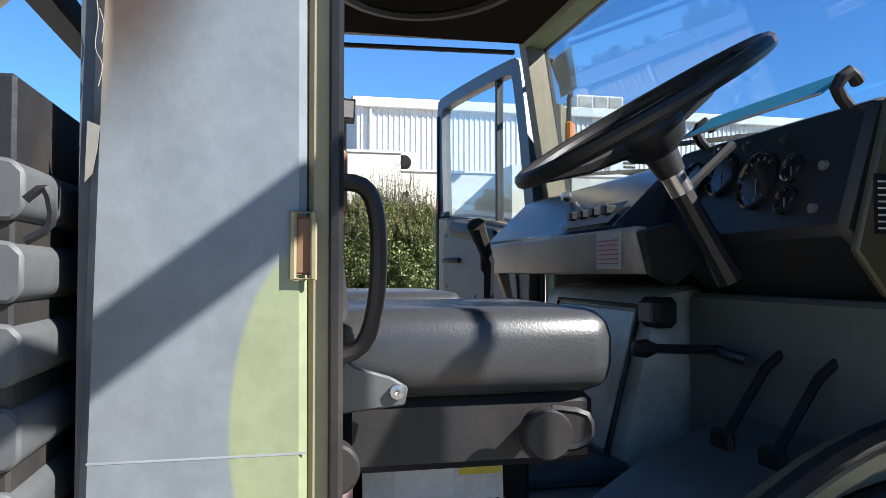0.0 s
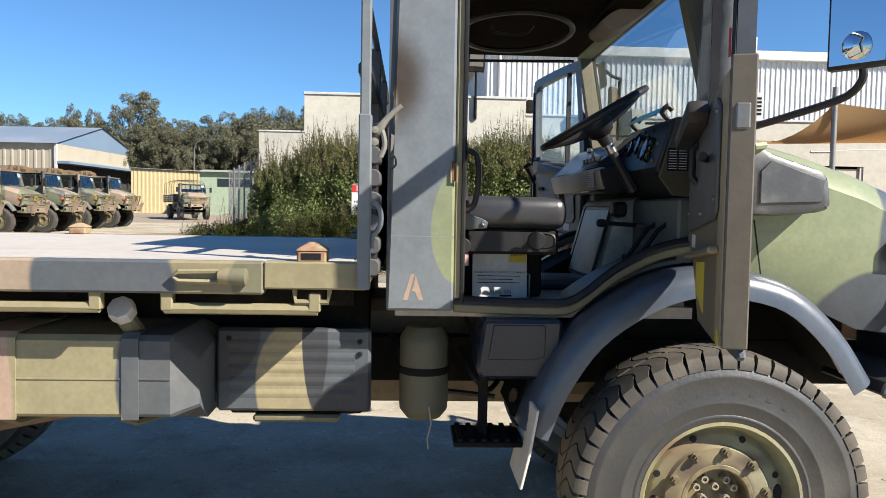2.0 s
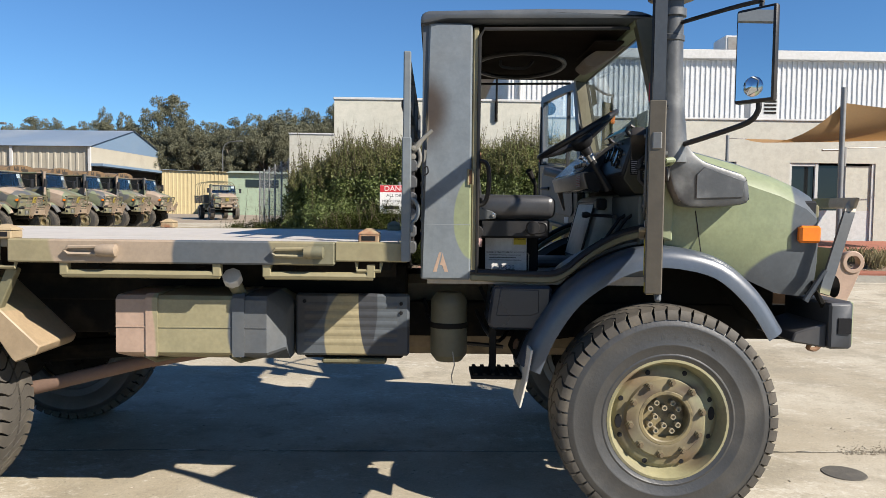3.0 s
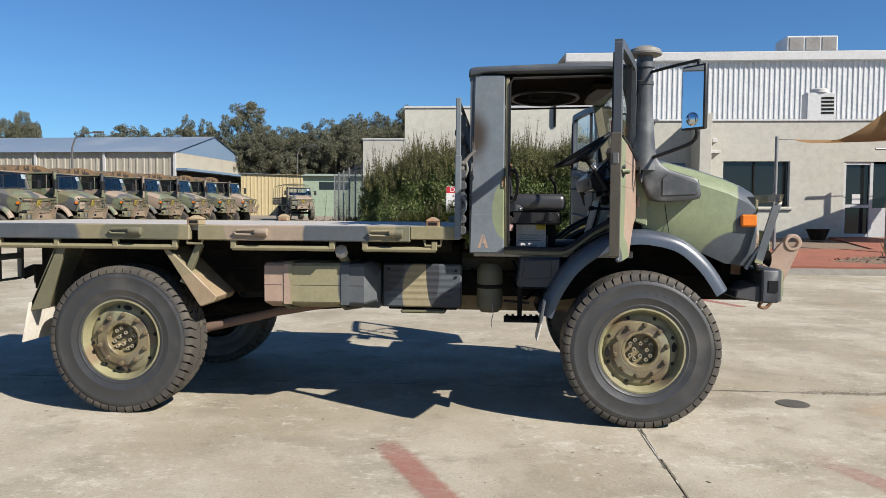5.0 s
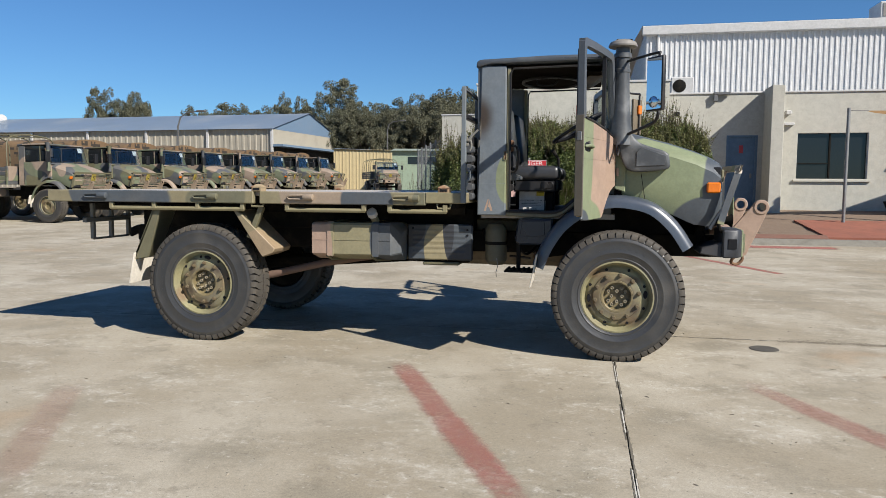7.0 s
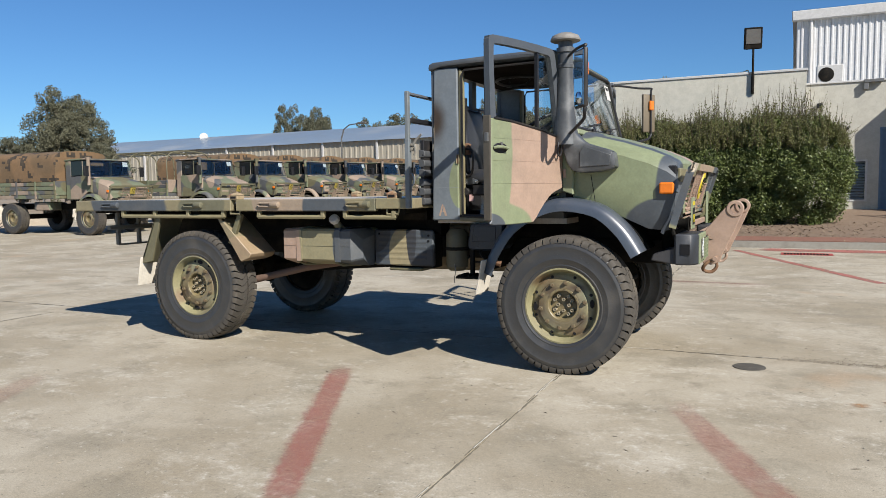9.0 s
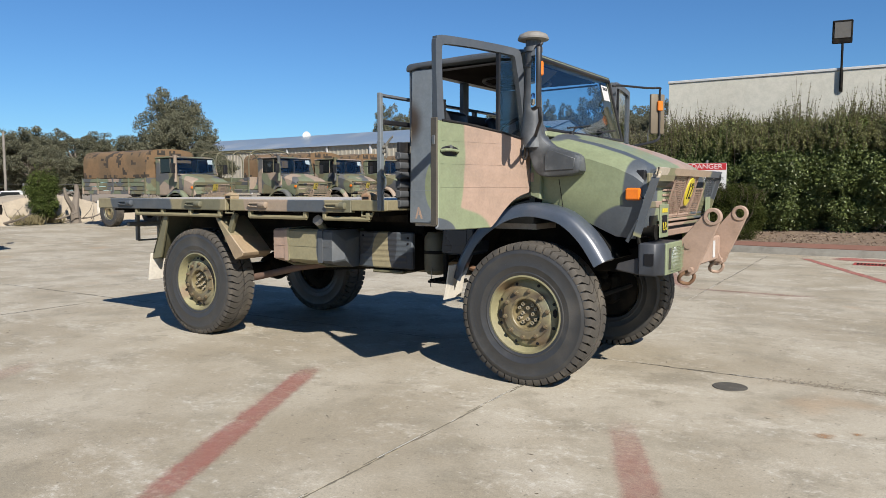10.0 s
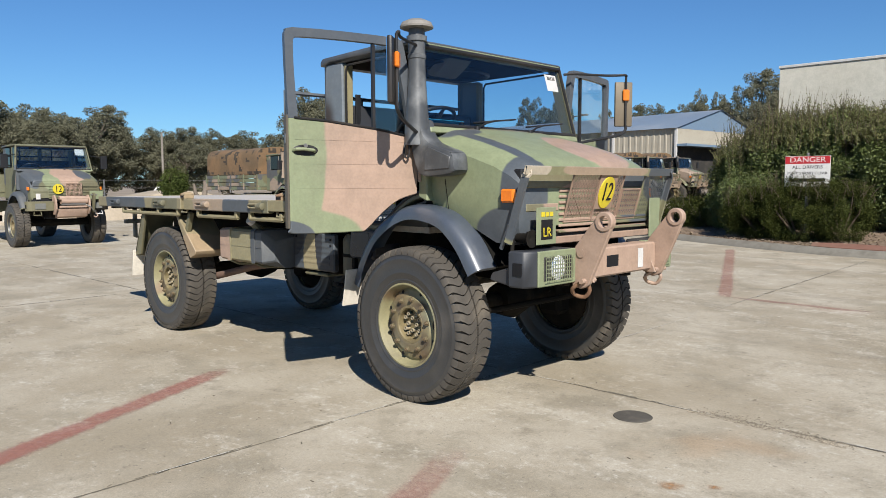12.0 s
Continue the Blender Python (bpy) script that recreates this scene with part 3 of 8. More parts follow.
office = thing("office_building", "low cream rendered office with a white corrugated warehouse rising behind", "building")
g = Geo().box(-4.0, 1.95, 16.4, 24.4, 0.3, 4.66)
part("block_wall", g, CREAM, office)
g = Geo().box(-4.03, 1.98, 16.37, 24.4, 4.66, 4.73, 0.01)
part("block_capping", g, CAPWHITE, office, "white metal capping")
holes = [(3.12, 3.58, 1.03, 2.18), (3.93, 4.82, 0.7, 3.1), (6.03, 8.1, 1.74, 3.18), (9.75, 12.4, 0.7, 3.17)]
g = Geo()
holed_wall(g, 1.95, 24, 0.3, 4.44, 18.0, 18.25, holes)
part("front_wall", g, PALE, office)
g = Geo().box(1.95, 24, 17.96, 18.28, 4.44, 4.5, 0.01)
part("front_capping", g, CAPWHITE, office)
g = Geo().box(1.95, 24, 18.25, 24.5, 4.1, 4.2)
part("flat_roof", g, CAPWHITE, office)
g = Geo().box(1.95, 24, 21.0, 21.2, 0.3, 4.1)
part("inner_wall", g, plain("dim_inner_wall", (0.2, 0.19, 0.17), 0.8), office)
g = Geo().box(5.0, 5.36, 16.9, 18.0, 0.5, 4.56, 0.01)
part("buttress", g, PALE, office, "projecting rendered buttress wall")

# window, doors and louvre of the front
win = part("window", Geo().box(6.03, 8.1, 18.1, 18.12, 1.74, 3.18), DARKGLASS, office, "wide dark office window in a white frame")
g = Geo()
for a in (5.99, 8.07):
    g.box(a, a + 0.05, 18.02, 18.14, 1.69, 3.21, 0.006)
for z in (1.69, 3.165):
    g.box(6.04, 8.07, 18.02, 18.14, z, z + 0.05, 0.006)
part("window_frame", g, ALU, win)
part("mullion", Geo().box(6.98, 7.03, 18.06, 18.12, 1.74, 3.165, 0.004), CHASSIS, win)
part("transom", Geo().box(6.04, 6.98, 18.07, 18.12, 2.2, 2.235, 0.004), CHASSIS, win)
part("window_sill", Geo().box(5.93, 8.2, 17.93, 18.03, 1.64, 1.71, 0.01), PALE, win)
ed = part("entrance_door", Geo().box(9.83, 10.55, 18.1, 18.12, 0.8, 3.1), DARKGLASS, office, "glazed entrance door in a white aluminium frame")
for a, b in ((9.75, 9.83), (10.55, 10.65), (12.3, 12.4)):
    part("door_post", Geo().box(a, b, 18.03, 18.16, 0.72, 3.17, 0.006), ALU, ed)
for z in (0.8, 1.72, 3.07):
    part("door_rail", Geo().box(9.83, 10.55, 18.04, 18.15, z, z + 0.1, 0.006), ALU, ed)
g = Geo().box(10.05, 10.3, 18.08, 18.095, 1.85, 2.15)
part("notice", g, WHITE, ed, "white paper notice on the glass")
part("side_light", Geo().box(10.65, 11.5, 18.1, 18.12, 1.72, 3.1), DARKGLASS, office, "dark glazed panel beside the entrance")
part("side_panel", Geo().box(10.65, 12.3, 18.08, 18.11, 0.72, 1.72), ALU, office, "pale panel under the side light")
part("blank_panel", Geo().box(11.5, 12.3, 18.08, 18.11, 1.72, 3.1), PALE, office)
bd = part("side_door", Geo().box(3.97, 4.78, 18.05, 18.1, 0.72, 3.06, 0.005), BLUEDOOR, office, "blue painted steel door")
g = Geo()
for a in (3.9, 4.78):
    g.box(a, a + 0.07, 17.99, 18.12, 0.72, 3.12, 0.005)
g.box(3.97, 4.78, 17.99, 18.12, 3.06, 3.12, 0.005)
part("door_frame", g, BLUEDOOR, bd)
part("door_sign", Geo().box(4.3, 4.42, 18.035, 18.05, 2.55, 2.8), SIGNRED, bd, "small red safety sign")
part("door_handle", Geo().box(4.64, 4.7, 18.0, 18.05, 1.75, 1.9, 0.01), STEEL, bd)
lv = part("louvre", Geo().box(3.12, 3.58, 18.14, 18.16, 1.03, 2.18), DARKGLASS, office, "blue-grey louvred vent")
for s in range(14):
    z = 1.06 + s * 0.08
    part("blade", Geo().add([(3.14, 18.03, z), (3.56, 18.03, z), (3.56, 18.1, z + 0.06), (3.14, 18.1, z + 0.06)], [(0, 1, 2, 3)]), LOUVRE, lv)
g = Geo()
for a in (3.09, 3.56):
    g.box(a, a + 0.05, 17.98, 18.12, 1.0, 2.21)
for z in (1.0, 2.16):
    g.box(3.14, 3.56, 17.98, 18.12, z, z + 0.05)
part("louvre_frame", g, CAPWHITE, lv)
for x in (2.25, 5.62):
    g = Geo().box(x, x + 0.16, 17.82, 18.0, 3.75, 3.88, 0.02)
    part("wall_light", g, CAPWHITE if x > 3 else BLACK, office)
g = Geo().box(5.58, 5.9, 17.86, 18.0, 3.42, 3.5, 0.01)
part("wall_bracket", g, CAPWHITE, office)
g = Geo().tube([(2.95, 18.0, 3.0), (3.1, 17.7, 3.15)], 0.04)
part("pipe_stub", g, BLACK, office)
for x, y, z in ((3.45, 17.9, 4.4),):
    g = Geo().box(x, x + 0.5, y - 0.06, y + 0.06, z, z + 0.09, 0.01)
    g.box(x, x + 0.12, y - 0.05, y + 0.06, z - 0.2, z, 0.01)
    part("gutter_bracket", g, STEEL, office)

# warehouse behind
wh = thing("warehouse", "tall warehouse clad in white corrugated steel with a white gutter", "warehouse")
def corrugated(g, x0, x1, z0, z1, y, m=None, pitch=0.2, depth=0.035):
    n = int((x1 - x0) / pitch)
    pts = []
    for i in range(n):
        a = x0 + i * pitch
        pts += [(a, 0), (a + pitch * 0.55, 0), (a + pitch * 0.65, -depth), (a + pitch * 0.9, -depth)]
    pts.append((x1, 0))
    vs = [(x, y + d, z) for x, d in pts for z in (z0, z1)]
    g.add(vs, [(2 * i, 2 * i + 1, 2 * i + 3, 2 * i + 2) for i in range(len(pts) - 1)], m)


g = Geo()
corrugated(g, 1.7, 40, 4.0, 7.6, 24.5)
part("cladding", g, CORRUGATED, wh, sharp=20)
g = Geo()
corrugated(g, 0, 30, 4.0, 7.9, 0, pose(1.7, 54.5, 0, 0, 0, -90))
part("end_cladding", g, CORRUGATED, wh, sharp=20)
g = Geo().box(1.5, 40, 24.28, 24.52, 7.58, 7.95, 0.03)
part("gutter", g, CAPWHITE, wh)
g = Geo().add([(1.5, 24.3, 7.95), (40, 24.3, 7.95), (40, 40, 9.6), (1.5, 40, 9.6), (1.5, 55, 7.95), (40, 55, 7.95)], [(0, 1, 2, 3), (3, 2, 5, 4)])
part("roof", g, CORRUGATED, wh)
g = Geo().tube([(2.15, 24.42, 7.6), (2.15, 24.42, 4.3)], 0.07)
part("downpipe", g, CAPWHITE, wh)
for x0, x1, y, z0, z1 in ((2.25, 3.0, 19.4, 4.5, 5.2), (9.72, 10.72, 21.0, 4.2, 5.8)):
    ac = thing("air_conditioner", "white air conditioning unit on the flat roof", "air conditioner", group="roof air conditioners")
    part("casing", Geo().box(x0, x1, y, y + 0.5, z0 if z0 < 4.4 else 4.2, z1, 0.03), CAPWHITE, ac)
    if x0 < 5:
        g = Geo().lathe([(0.22, -0.01), (0.2, -0.02), (0.0, -0.02)], 20, "y", pose((x0 + x1) / 2 - 0.1, y, (z0 + z1) / 2 + 0.05))
        part("fan_grille", g, CHASSIS, ac)
    else:
        for k in range(5):
            g = Geo().box(x1 - 0.5, x1 - 0.08, y - 0.015, y, 5.05 + k * 0.13, 5.12 + k * 0.13)
            part("slat", g, CHASSIS, ac)
        part("fan_cowl", Geo().lathe([(0.3, z1), (0.3, z1 + 0.12), (0.24, z1 + 0.16), (0.0, z1 + 0.16)], 20, "z", pose((x0 + x1) / 2, y + 0.25, 0)), CAPWHITE, ac)
cool = thing("rooftop_cooler", "boxy grey cooler on the warehouse roof", "cooler")
part("frame", Geo().box(11.5, 13.7, 28, 29.4, 8.2, 9.38, 0.04), ALU, cool)
for k in range(3):
    part("panel", Geo().box(11.62 + k * 0.7, 12.22 + k * 0.7, 27.97, 28.0, 8.75, 9.3), plain("cooler_pad", (0.3, 0.29, 0.27), 0.8), cool)
annex = thing("annex_building", "plain white rendered annex behind the hedge", "building")
part("wall", Geo().box(-6.9, -4.05, 24.8, 32, 0.3, 4.5), PALE, annex)
part("capping", Geo().box(-6.93, -4.05, 24.77, 32, 4.5, 4.56, 0.01), CAPWHITE, annex)

# floodlight on the parapet
fl = thing("floodlight", "square floodlight on a short pole at the parapet", "floodlight")
part("pole", Geo().tube([(0.57, 16.33, 4.2), (0.57, 16.33, 5.35)], 0.03), CHASSIS, fl)
part("wall_plate", Geo().box(0.53, 0.61, 16.34, 16.4, 4.1, 4.65), CHASSIS, fl)
lampm = pose(0.57, 16.25, 5.64, 12, 0, 8)
part("lamp_body", Geo().box(-0.24, 0.24, 0.0, 0.14, -0.3, 0.3, 0.02, lampm), CHASSIS, fl)
part("lens", Geo().box(-0.19, 0.19, -0.012, 0.0, -0.15, 0.25, 0.004, lampm), STEEL, fl)

# shade sail and its posts
def sail_cloth():
    mt, nt, bs = nodes_of("tan_sail_cloth", 0.8)
    worn(nt, bs, place_node(nt), (0.5, 0.31, 0.14), (0.38, 0.25, 0.13), 0.3, 120.0, 0.1, 0.8, 1.0)
    tl = nt.nodes.new("ShaderNodeBsdfTranslucent")
    tl.inputs[0].default_value = (0.36, 0.2, 0.07, 1)
    mx = nt.nodes.new("ShaderNodeMixShader")
    mx.inputs[0].default_value = 0.45
    nt.links.new(bs.outputs[0], mx.inputs[1])
    nt.links.new(tl.outputs[0], mx.inputs[2])
    nt.links.new(mx.outputs[0], nt.nodes["Material Output"].inputs["Surface"])
    return mt


sail = thing("shade_sail", "tan fabric shade sail stretched between steel posts", "shade sail")
g = Geo()
A, B, C, D = Vector((6.85, 14.6, 3.54)), Vector((9.36, 14.4, 4.47)), Vector((15.0, 14.2, 3.9)), Vector((13.0, 17.0, 3.8))
n = 10
vs = []
for i in range(n + 1):
    for j in range(n + 1):
        u, v = i / n, j / n
        p = A * (1 - u) * (1 - v) + B * u * (1 - v) + D * (1 - u) * v + C * u * v
        sag = 0.45 * 4 * u * (1 - u) * (1 - v) + 0.03 * 4 * v * (1 - v)
        vs.append(p - Vector((0, 0, sag)))
g.add(vs, [(i * 11 + j, i * 11 + j + 1, (i + 1) * 11 + j + 1, (i + 1) * 11 + j) for i in range(n) for j in range(n)])
part("fabric", g, sail_cloth(), sail)
for x, y, z0, z1, r in ((6.47, 14.62, 0.4, 3.62, 0.045), (9.32, 14.35, 0.2, 4.85, 0.07), (10.86, 17.0, 0.6, 3.58, 0.06)):
    g = Geo().tube([(x, y, z0), (x, y, z1)], r, 12)
    part("post", g, plain("galvanised_post", (0.36, 0.36, 0.35), 0.5, 0.5), sail)
g = Geo().tube([(6.47, 14.62, 3.55), (6.7, 14.6, 3.54), (6.95, 14.6, 3.54)], 0.012)
part("tether", g, STEEL, sail)
part("bracket_arm", Geo().tube([(10.2, 17.0, 3.48), (10.86, 17.0, 3.5)], 0.035, 8), STEEL, sail)
part("cable", Geo().tube([(10.86, 17.0, 3.54), (14.0, 17.0, 3.66)], 0.012, 5), STEEL, sail)
bowl = thing("planter", "dark round planter beside the office entrance", "planter", pose(8.6, 17.0, 0.72))
part("pot", Geo().lathe([(0.0, 0.0), (0.2, 0.0), (0.32, 0.3), (0.34, 0.34), (0.3, 0.34), (0.0, 0.3)], 20, "z"), CHASSIS, bowl)

# ---------------------------------------------------------------- far sheds
SHEDWALL = plain("shed_cream_steel", (0.52, 0.47, 0.37), 0.6, amount=0.2, patch=0.4)
SHEDBLUE = plain("shed_blue_steel", (0.20, 0.29, 0.40), 0.45, amount=0.3, dirt=(0.3, 0.36, 0.43), patch=0.3)
SHEDROOF = plain("shed_roof_steel", (0.33, 0.40, 0.47), 0.4, 0.2, amount=0.7, dirt=(0.55, 0.57, 0.58), patch=0.12)
VOID = plain("bay_shade", (0.03, 0.028, 0.025), 0.9)
shed = thing("storage_shed", "long steel storage shed with a blue-grey roof and open bay", "shed", pose(-42, 84, 0, 0, 0, 177))
# its own x runs along the long side, y into the building
L, Wd, E1, AP = 95.0, 22.0, 8.6, 11.6
g = Geo()
corrugated(g, 0, L, 0, E1, 0.0, pitch=0.9, depth=0.06, m=pose(0, 0, 0) @ Matrix.Diagonal((1, -1, 1, 1)))
part("long_wall", g, SHEDWALL, shed, sharp=20)
for k in range(10):
    part("downpipe", Geo().box(k * 9.5 - 0.15, k * 9.5 + 0.15, 0.06, 0.3, 0, E1), CAPWHITE, shed)
g = Geo().add([(-0.3, 0.5, E1), (L, 0.5, E1), (L, -Wd / 2, AP), (-0.3, -Wd / 2, AP), (-0.3, -Wd - 0.5, E1), (L, -Wd - 0.5, E1)], [(0, 1, 2, 3), (3, 2, 5, 4)])
part("roof", g, SHEDROOF, shed)
g = Geo().prism([(0.3, E1 - 0.02), (-Wd / 2, AP - 0.05), (-Wd - 0.3, E1 - 0.02)], -0.05, -0.02, "x")
part("gable_wall", g, SHEDBLUE, shed)
g = Geo().box(-0.04, 0.0, -Wd, 0.0, 6.6, E1 - 0.02)
part("gable_band", g, SHEDWALL, shed)
# near-black sheet across the bay stands for the shade inside it
g = Geo().box(0.3, 0.4, -Wd, 0.0, 0.0, 6.6)
part("bay_shade_sheet", g, VOID, shed, "near-black sheet for the shade in the open bay")
part("awning", Geo().box(-1.6, 0.0, -Wd, 0.2, 6.3, 6.6), SHEDBLUE, shed)

ys_ = thing("yellow_shed", "low pale yellow steel shed beside the big shed", "shed", pose(-34.3, 86, 0, 0, 0, 15))
g = Geo()
corrugated(g, 0, 7.8, 0, 6.0, 0.0, pitch=0.45, depth=0.05)
part("wall", g, plain("shed_yellow_steel", (0.62, 0.50, 0.27), 0.6, amount=0.15), ys_, sharp=20)
part("roof", Geo().add([(-0.2, -0.3, 6.05), (8.0, -0.3, 5.9), (8.0, 6, 6.2), (-0.2, 6, 6.4)], [(0, 1, 2, 3)]), SHEDROOF, ys_)
gs = thing("green_shed", "small pale green steel shed with a dark window band", "shed", pose(-24.6, 80, 0, 0, 0, 10))
part("wall", Geo().box(0, 12, 0, 5, 0, 5.5), plain("shed_green_steel", (0.36, 0.45, 0.32), 0.6), gs)
part("window", Geo().box(1.9, 5.6, -0.03, 0, 3.9, 4.8), DARKGLASS, gs)
part("roof", Geo().add([(-0.2, -0.5, 5.5), (12.3, -0.5, 5.5), (12.3, 5.3, 6.0), (-0.2, 5.3, 6.0)], [(0, 1, 2, 3)]), plain("pale_green_roof", (0.42, 0.48, 0.38), 0.5), gs)

# chain-link fence beside the annex
fence = thing("security_fence", "grey chain-link security fence with barbed wire arms", "fence")
FENCE = plain("galvanised_wire", (0.4, 0.4, 0.39), 0.5, 0.5)
for k in range(6):
    part("post", Geo().tube([(-7.0 - k * 0.75, 25.2 + k * 2.2, 0.4), (-7.0 - k * 0.75, 25.2 + k * 2.2, 3.6)], 0.04), FENCE, fence)
g = Geo()
for k in range(22):
    z = 0.5 + k * 0.14
    g.tube([(-7.0, 25.2, z), (-10.75, 36.2, z)], 0.008, 3)
for k in range(60):
    t = k / 59
    g.tube([(-7.0 - 3.75 * t, 25.2 + 11 * t, 0.5), (-7.0 - 3.75 * t, 25.2 + 11 * t, 3.5)], 0.006, 3)
part("wire_mesh", g, FENCE, fence)


def street_lamp(x, y, h, yaw):
    ob = thing("street_lamp", "grey steel street lamp with a curved arm", "street lamp", pose(x, y, gz(y), 0, 0, yaw), group="street lamps")
    part("pole", Geo().tube([(0, 0, 0), (0, 0, h - 1.2), (0.25, 0, h - 0.45), (0.8, 0, h - 0.1), (1.8, 0, h)], [0.1, 0.07, 0.06, 0.05, 0.045]), STEEL, ob)
    part("lamp_head", Geo().box(1.7, 2.5, -0.15, 0.15, h - 0.05, h + 0.1, 0.04), STEEL, ob)


street_lamp(-33.5, 47.5, 6.6, 0)
street_lamp(-27.5, 88, 9.0, 0)
dish = thing("satellite_dish", "white satellite dish on the shed roof", "satellite dish", pose(-95, 97, 11.6, 0, 0, 40))
part("dish", Geo().lathe([(0.0, 0.15), (0.4, 0.08), (0.75, -0.1)], 20, "y"), CAPWHITE, dish)
part("mast", Geo().tube([(0, 0.15, -11), (0, 0.15, 0)], 0.05), STEEL, dish)
pole = thing("utility_pole", "grey timber utility pole among the trees", "utility pole", pose(-52, 21, 0))
part("post", Geo().tube([(0, 0, 0), (0, 0, 5.6)], [0.1, 0.08]), plain("weathered_pole_wood", (0.3, 0.27, 0.23), 0.9), pole)


# ---------------------------------------------------------------- plants
GUM = leafy("gum_leaves", (0.087, 0.088, 0.056), (0.19, 0.186, 0.124), 0.7, 0.15, 0.35)
HEDGE = leafy("hedge_leaves", (0.025, 0.038, 0.009), (0.14, 0.172, 0.05), 0.48, 0.32)
HEDGETIP = leafy("hedge_tip_leaves", (0.075, 0.08, 0.025), (0.2, 0.2, 0.085), 0.5, 0.2, 0.25)
LOWSHRUB = leafy("shrub_leaves", (0.014, 0.021, 0.004), (0.055, 0.062, 0.014), 0.7, 0.08)
IVY = leafy("ivy_leaves", (0.028, 0.04, 0.01), (0.075, 0.098, 0.022), 0.65, 0.12)
BARK = plain("gum_bark", (0.24, 0.2, 0.16), 0.9, amount=0.6, dirt=(0.12, 0.1, 0.08), grain=9, patch=2)
TWIG = plain("brown_twigs", (0.12, 0.085, 0.055), 0.9)


def leaves(rs, centres, count, size, spread, droop=0.0):
    """Many small bent leaf pairs scattered about the centres: (place, radius)."""
    c = np.array([p for p, r in centres])
    rad = np.array([r for p, r in centres])
    pick = rs.choice(len(c), count, p=rad ** 2 / (rad ** 2).sum())
    d = rs.normal(size=(count, 3))
    d /= np.linalg.norm(d, axis=1)[:, None]
    p = c[pick] + d * (rad[pick] * rs.uniform(0.1, 1.0, count) ** 0.5)[:, None] * np.array(spread)
    a = rs.normal(size=(count, 3))
    a[:, 2] -= droop
    a /= np.linalg.norm(a, axis=1)[:, None]
    b = np.cross(a, rs.normal(size=(count, 3)))
    b /= np.linalg.norm(b, axis=1)[:, None]
    s = size * rs.uniform(0.6, 1.4, count)[:, None]
    v = np.stack([p - a * s, p - b * s * 0.42, p + a * s, p + b * s * 0.42], 1).reshape(-1, 3)
    return v


def leaf_mesh(name, v, material):
    n = len(v) // 4
    d = bpy.data.meshes.new(name)
    d.vertices.add(len(v))
    d.vertices.foreach_set("co", v.astype(np.float32).ravel())
    d.loops.add(4 * n)
    d.loops.foreach_set("vertex_index", np.arange(4 * n, dtype=np.int32))
    d.polygons.add(n)
    d.polygons.foreach_set("loop_start", np.arange(0, 4 * n, 4, dtype=np.int32))
    d.update(calc_edges=True)
    d.validate()
    d.materials.append(material)
    return d


def gum_tree(seed, h, w):
    rs = np.random.RandomState(seed)
    ob = thing("gum_tree", "tall gum tree with a ragged grey-green crown", "tree", group="trees round the yard")
    g = Geo()
    g.tube([(0, 0, 0), (0.15, 0.1, h * 0.25), (0.0, 0.2, h * 0.5)], [h * 0.035, h * 0.028, h * 0.018], 7)
    blobs = []
    for k in range(44):
        t = rs.uniform(0, 2 * math.pi)
        z = rs.uniform(0.2, 0.92) * h
        reach = w * 0.5 * math.sin(math.pi * min(max((z / h - 0.12) / 0.95, 0.05), 1)) * rs.uniform(0.45, 1.0)
        p = Vector((math.cos(t) * reach, math.sin(t) * reach, z))
        g.tube([(0.05, 0.1, min(z * 0.6, h * 0.5)), (p.x * 0.5, p.y * 0.5, z * 0.8), tuple(p)], [h * 0.014, h * 0.009, h * 0.003], 5)
        blobs.append((tuple(p), w * rs.uniform(0.13, 0.21)))
    part("trunk", g, BARK, ob)
    sub = []
    for p, r in blobs:
        for k in range(12):
            d = rs.normal(size=3)
            d /= np.linalg.norm(d)
            sub.append((tuple(np.array(p) + d * r * 0.8), r * rs.uniform(0.25, 0.5)))
    v = leaves(rs, sub, 60000, 0.0085 * h + 0.02, (1, 1, 0.8), 0.4)
    part("crown", leaf_mesh("crown", v, GUM), GUM, ob)
    return ob


kinds = [gum_tree(s, 10.0, 8.5) for s in (1, 2, 3)]
spots = [(-52, 35, 9.3, 0.85), (-47.5, 34, 5.0, 0.9), (-58, 30, 6.2, 1.2), (-60, 24, 6.0, 1.3), (-58, 18, 7.6, 1.2), (-62, 13, 8.0, 1.2), (-57, 9, 8.3, 1.2), (-60, 4, 7.6, 1.3), (-58, -2, 7.6, 1.2),
         (-64, 20, 7.4, 1.3), (-66, 9, 9.0, 1.3), (-55, 14, 6.5, 1.1), (-56, 25, 6.0, 1.1), (-62, 38, 6.2, 1.2), (-70, 46, 7.0, 1.2), (-68, 52, 6.0, 1.2),
         (-91.5, 118, 18.0, 0.55), (-85.5, 118, 17.3, 0.55), (-72, 117, 14.0, 0.65), (-67, 118, 14.8, 0.8), (-61, 118, 14.6, 0.8), (-54, 118, 11.5, 0.7),
         (-44.5, 112, 17.8, 0.9), (-51.5, 113, 15.6, 0.5), (-34.5, 116, 14.5, 0.9), (-29, 115, 15.6, 0.9), (-24, 112, 15.4, 0.9), (-19, 115, 16.5, 0.8), (-14, 112, 17.0, 0.9), (-8, 114, 17.0, 0.9), (-2, 116, 16, 0.9),
         (-31, 105, 12.0, 0.9), (-26, 104, 12.5, 0.9), (-20, 105, 13.0, 0.9), (-15, 104, 13.0, 0.9), (-37, 107, 13.5, 0.85), (-9, 103, 13, 0.9), (0, 112, 14, 1.0), (-42, 106, 11, 0.8)]
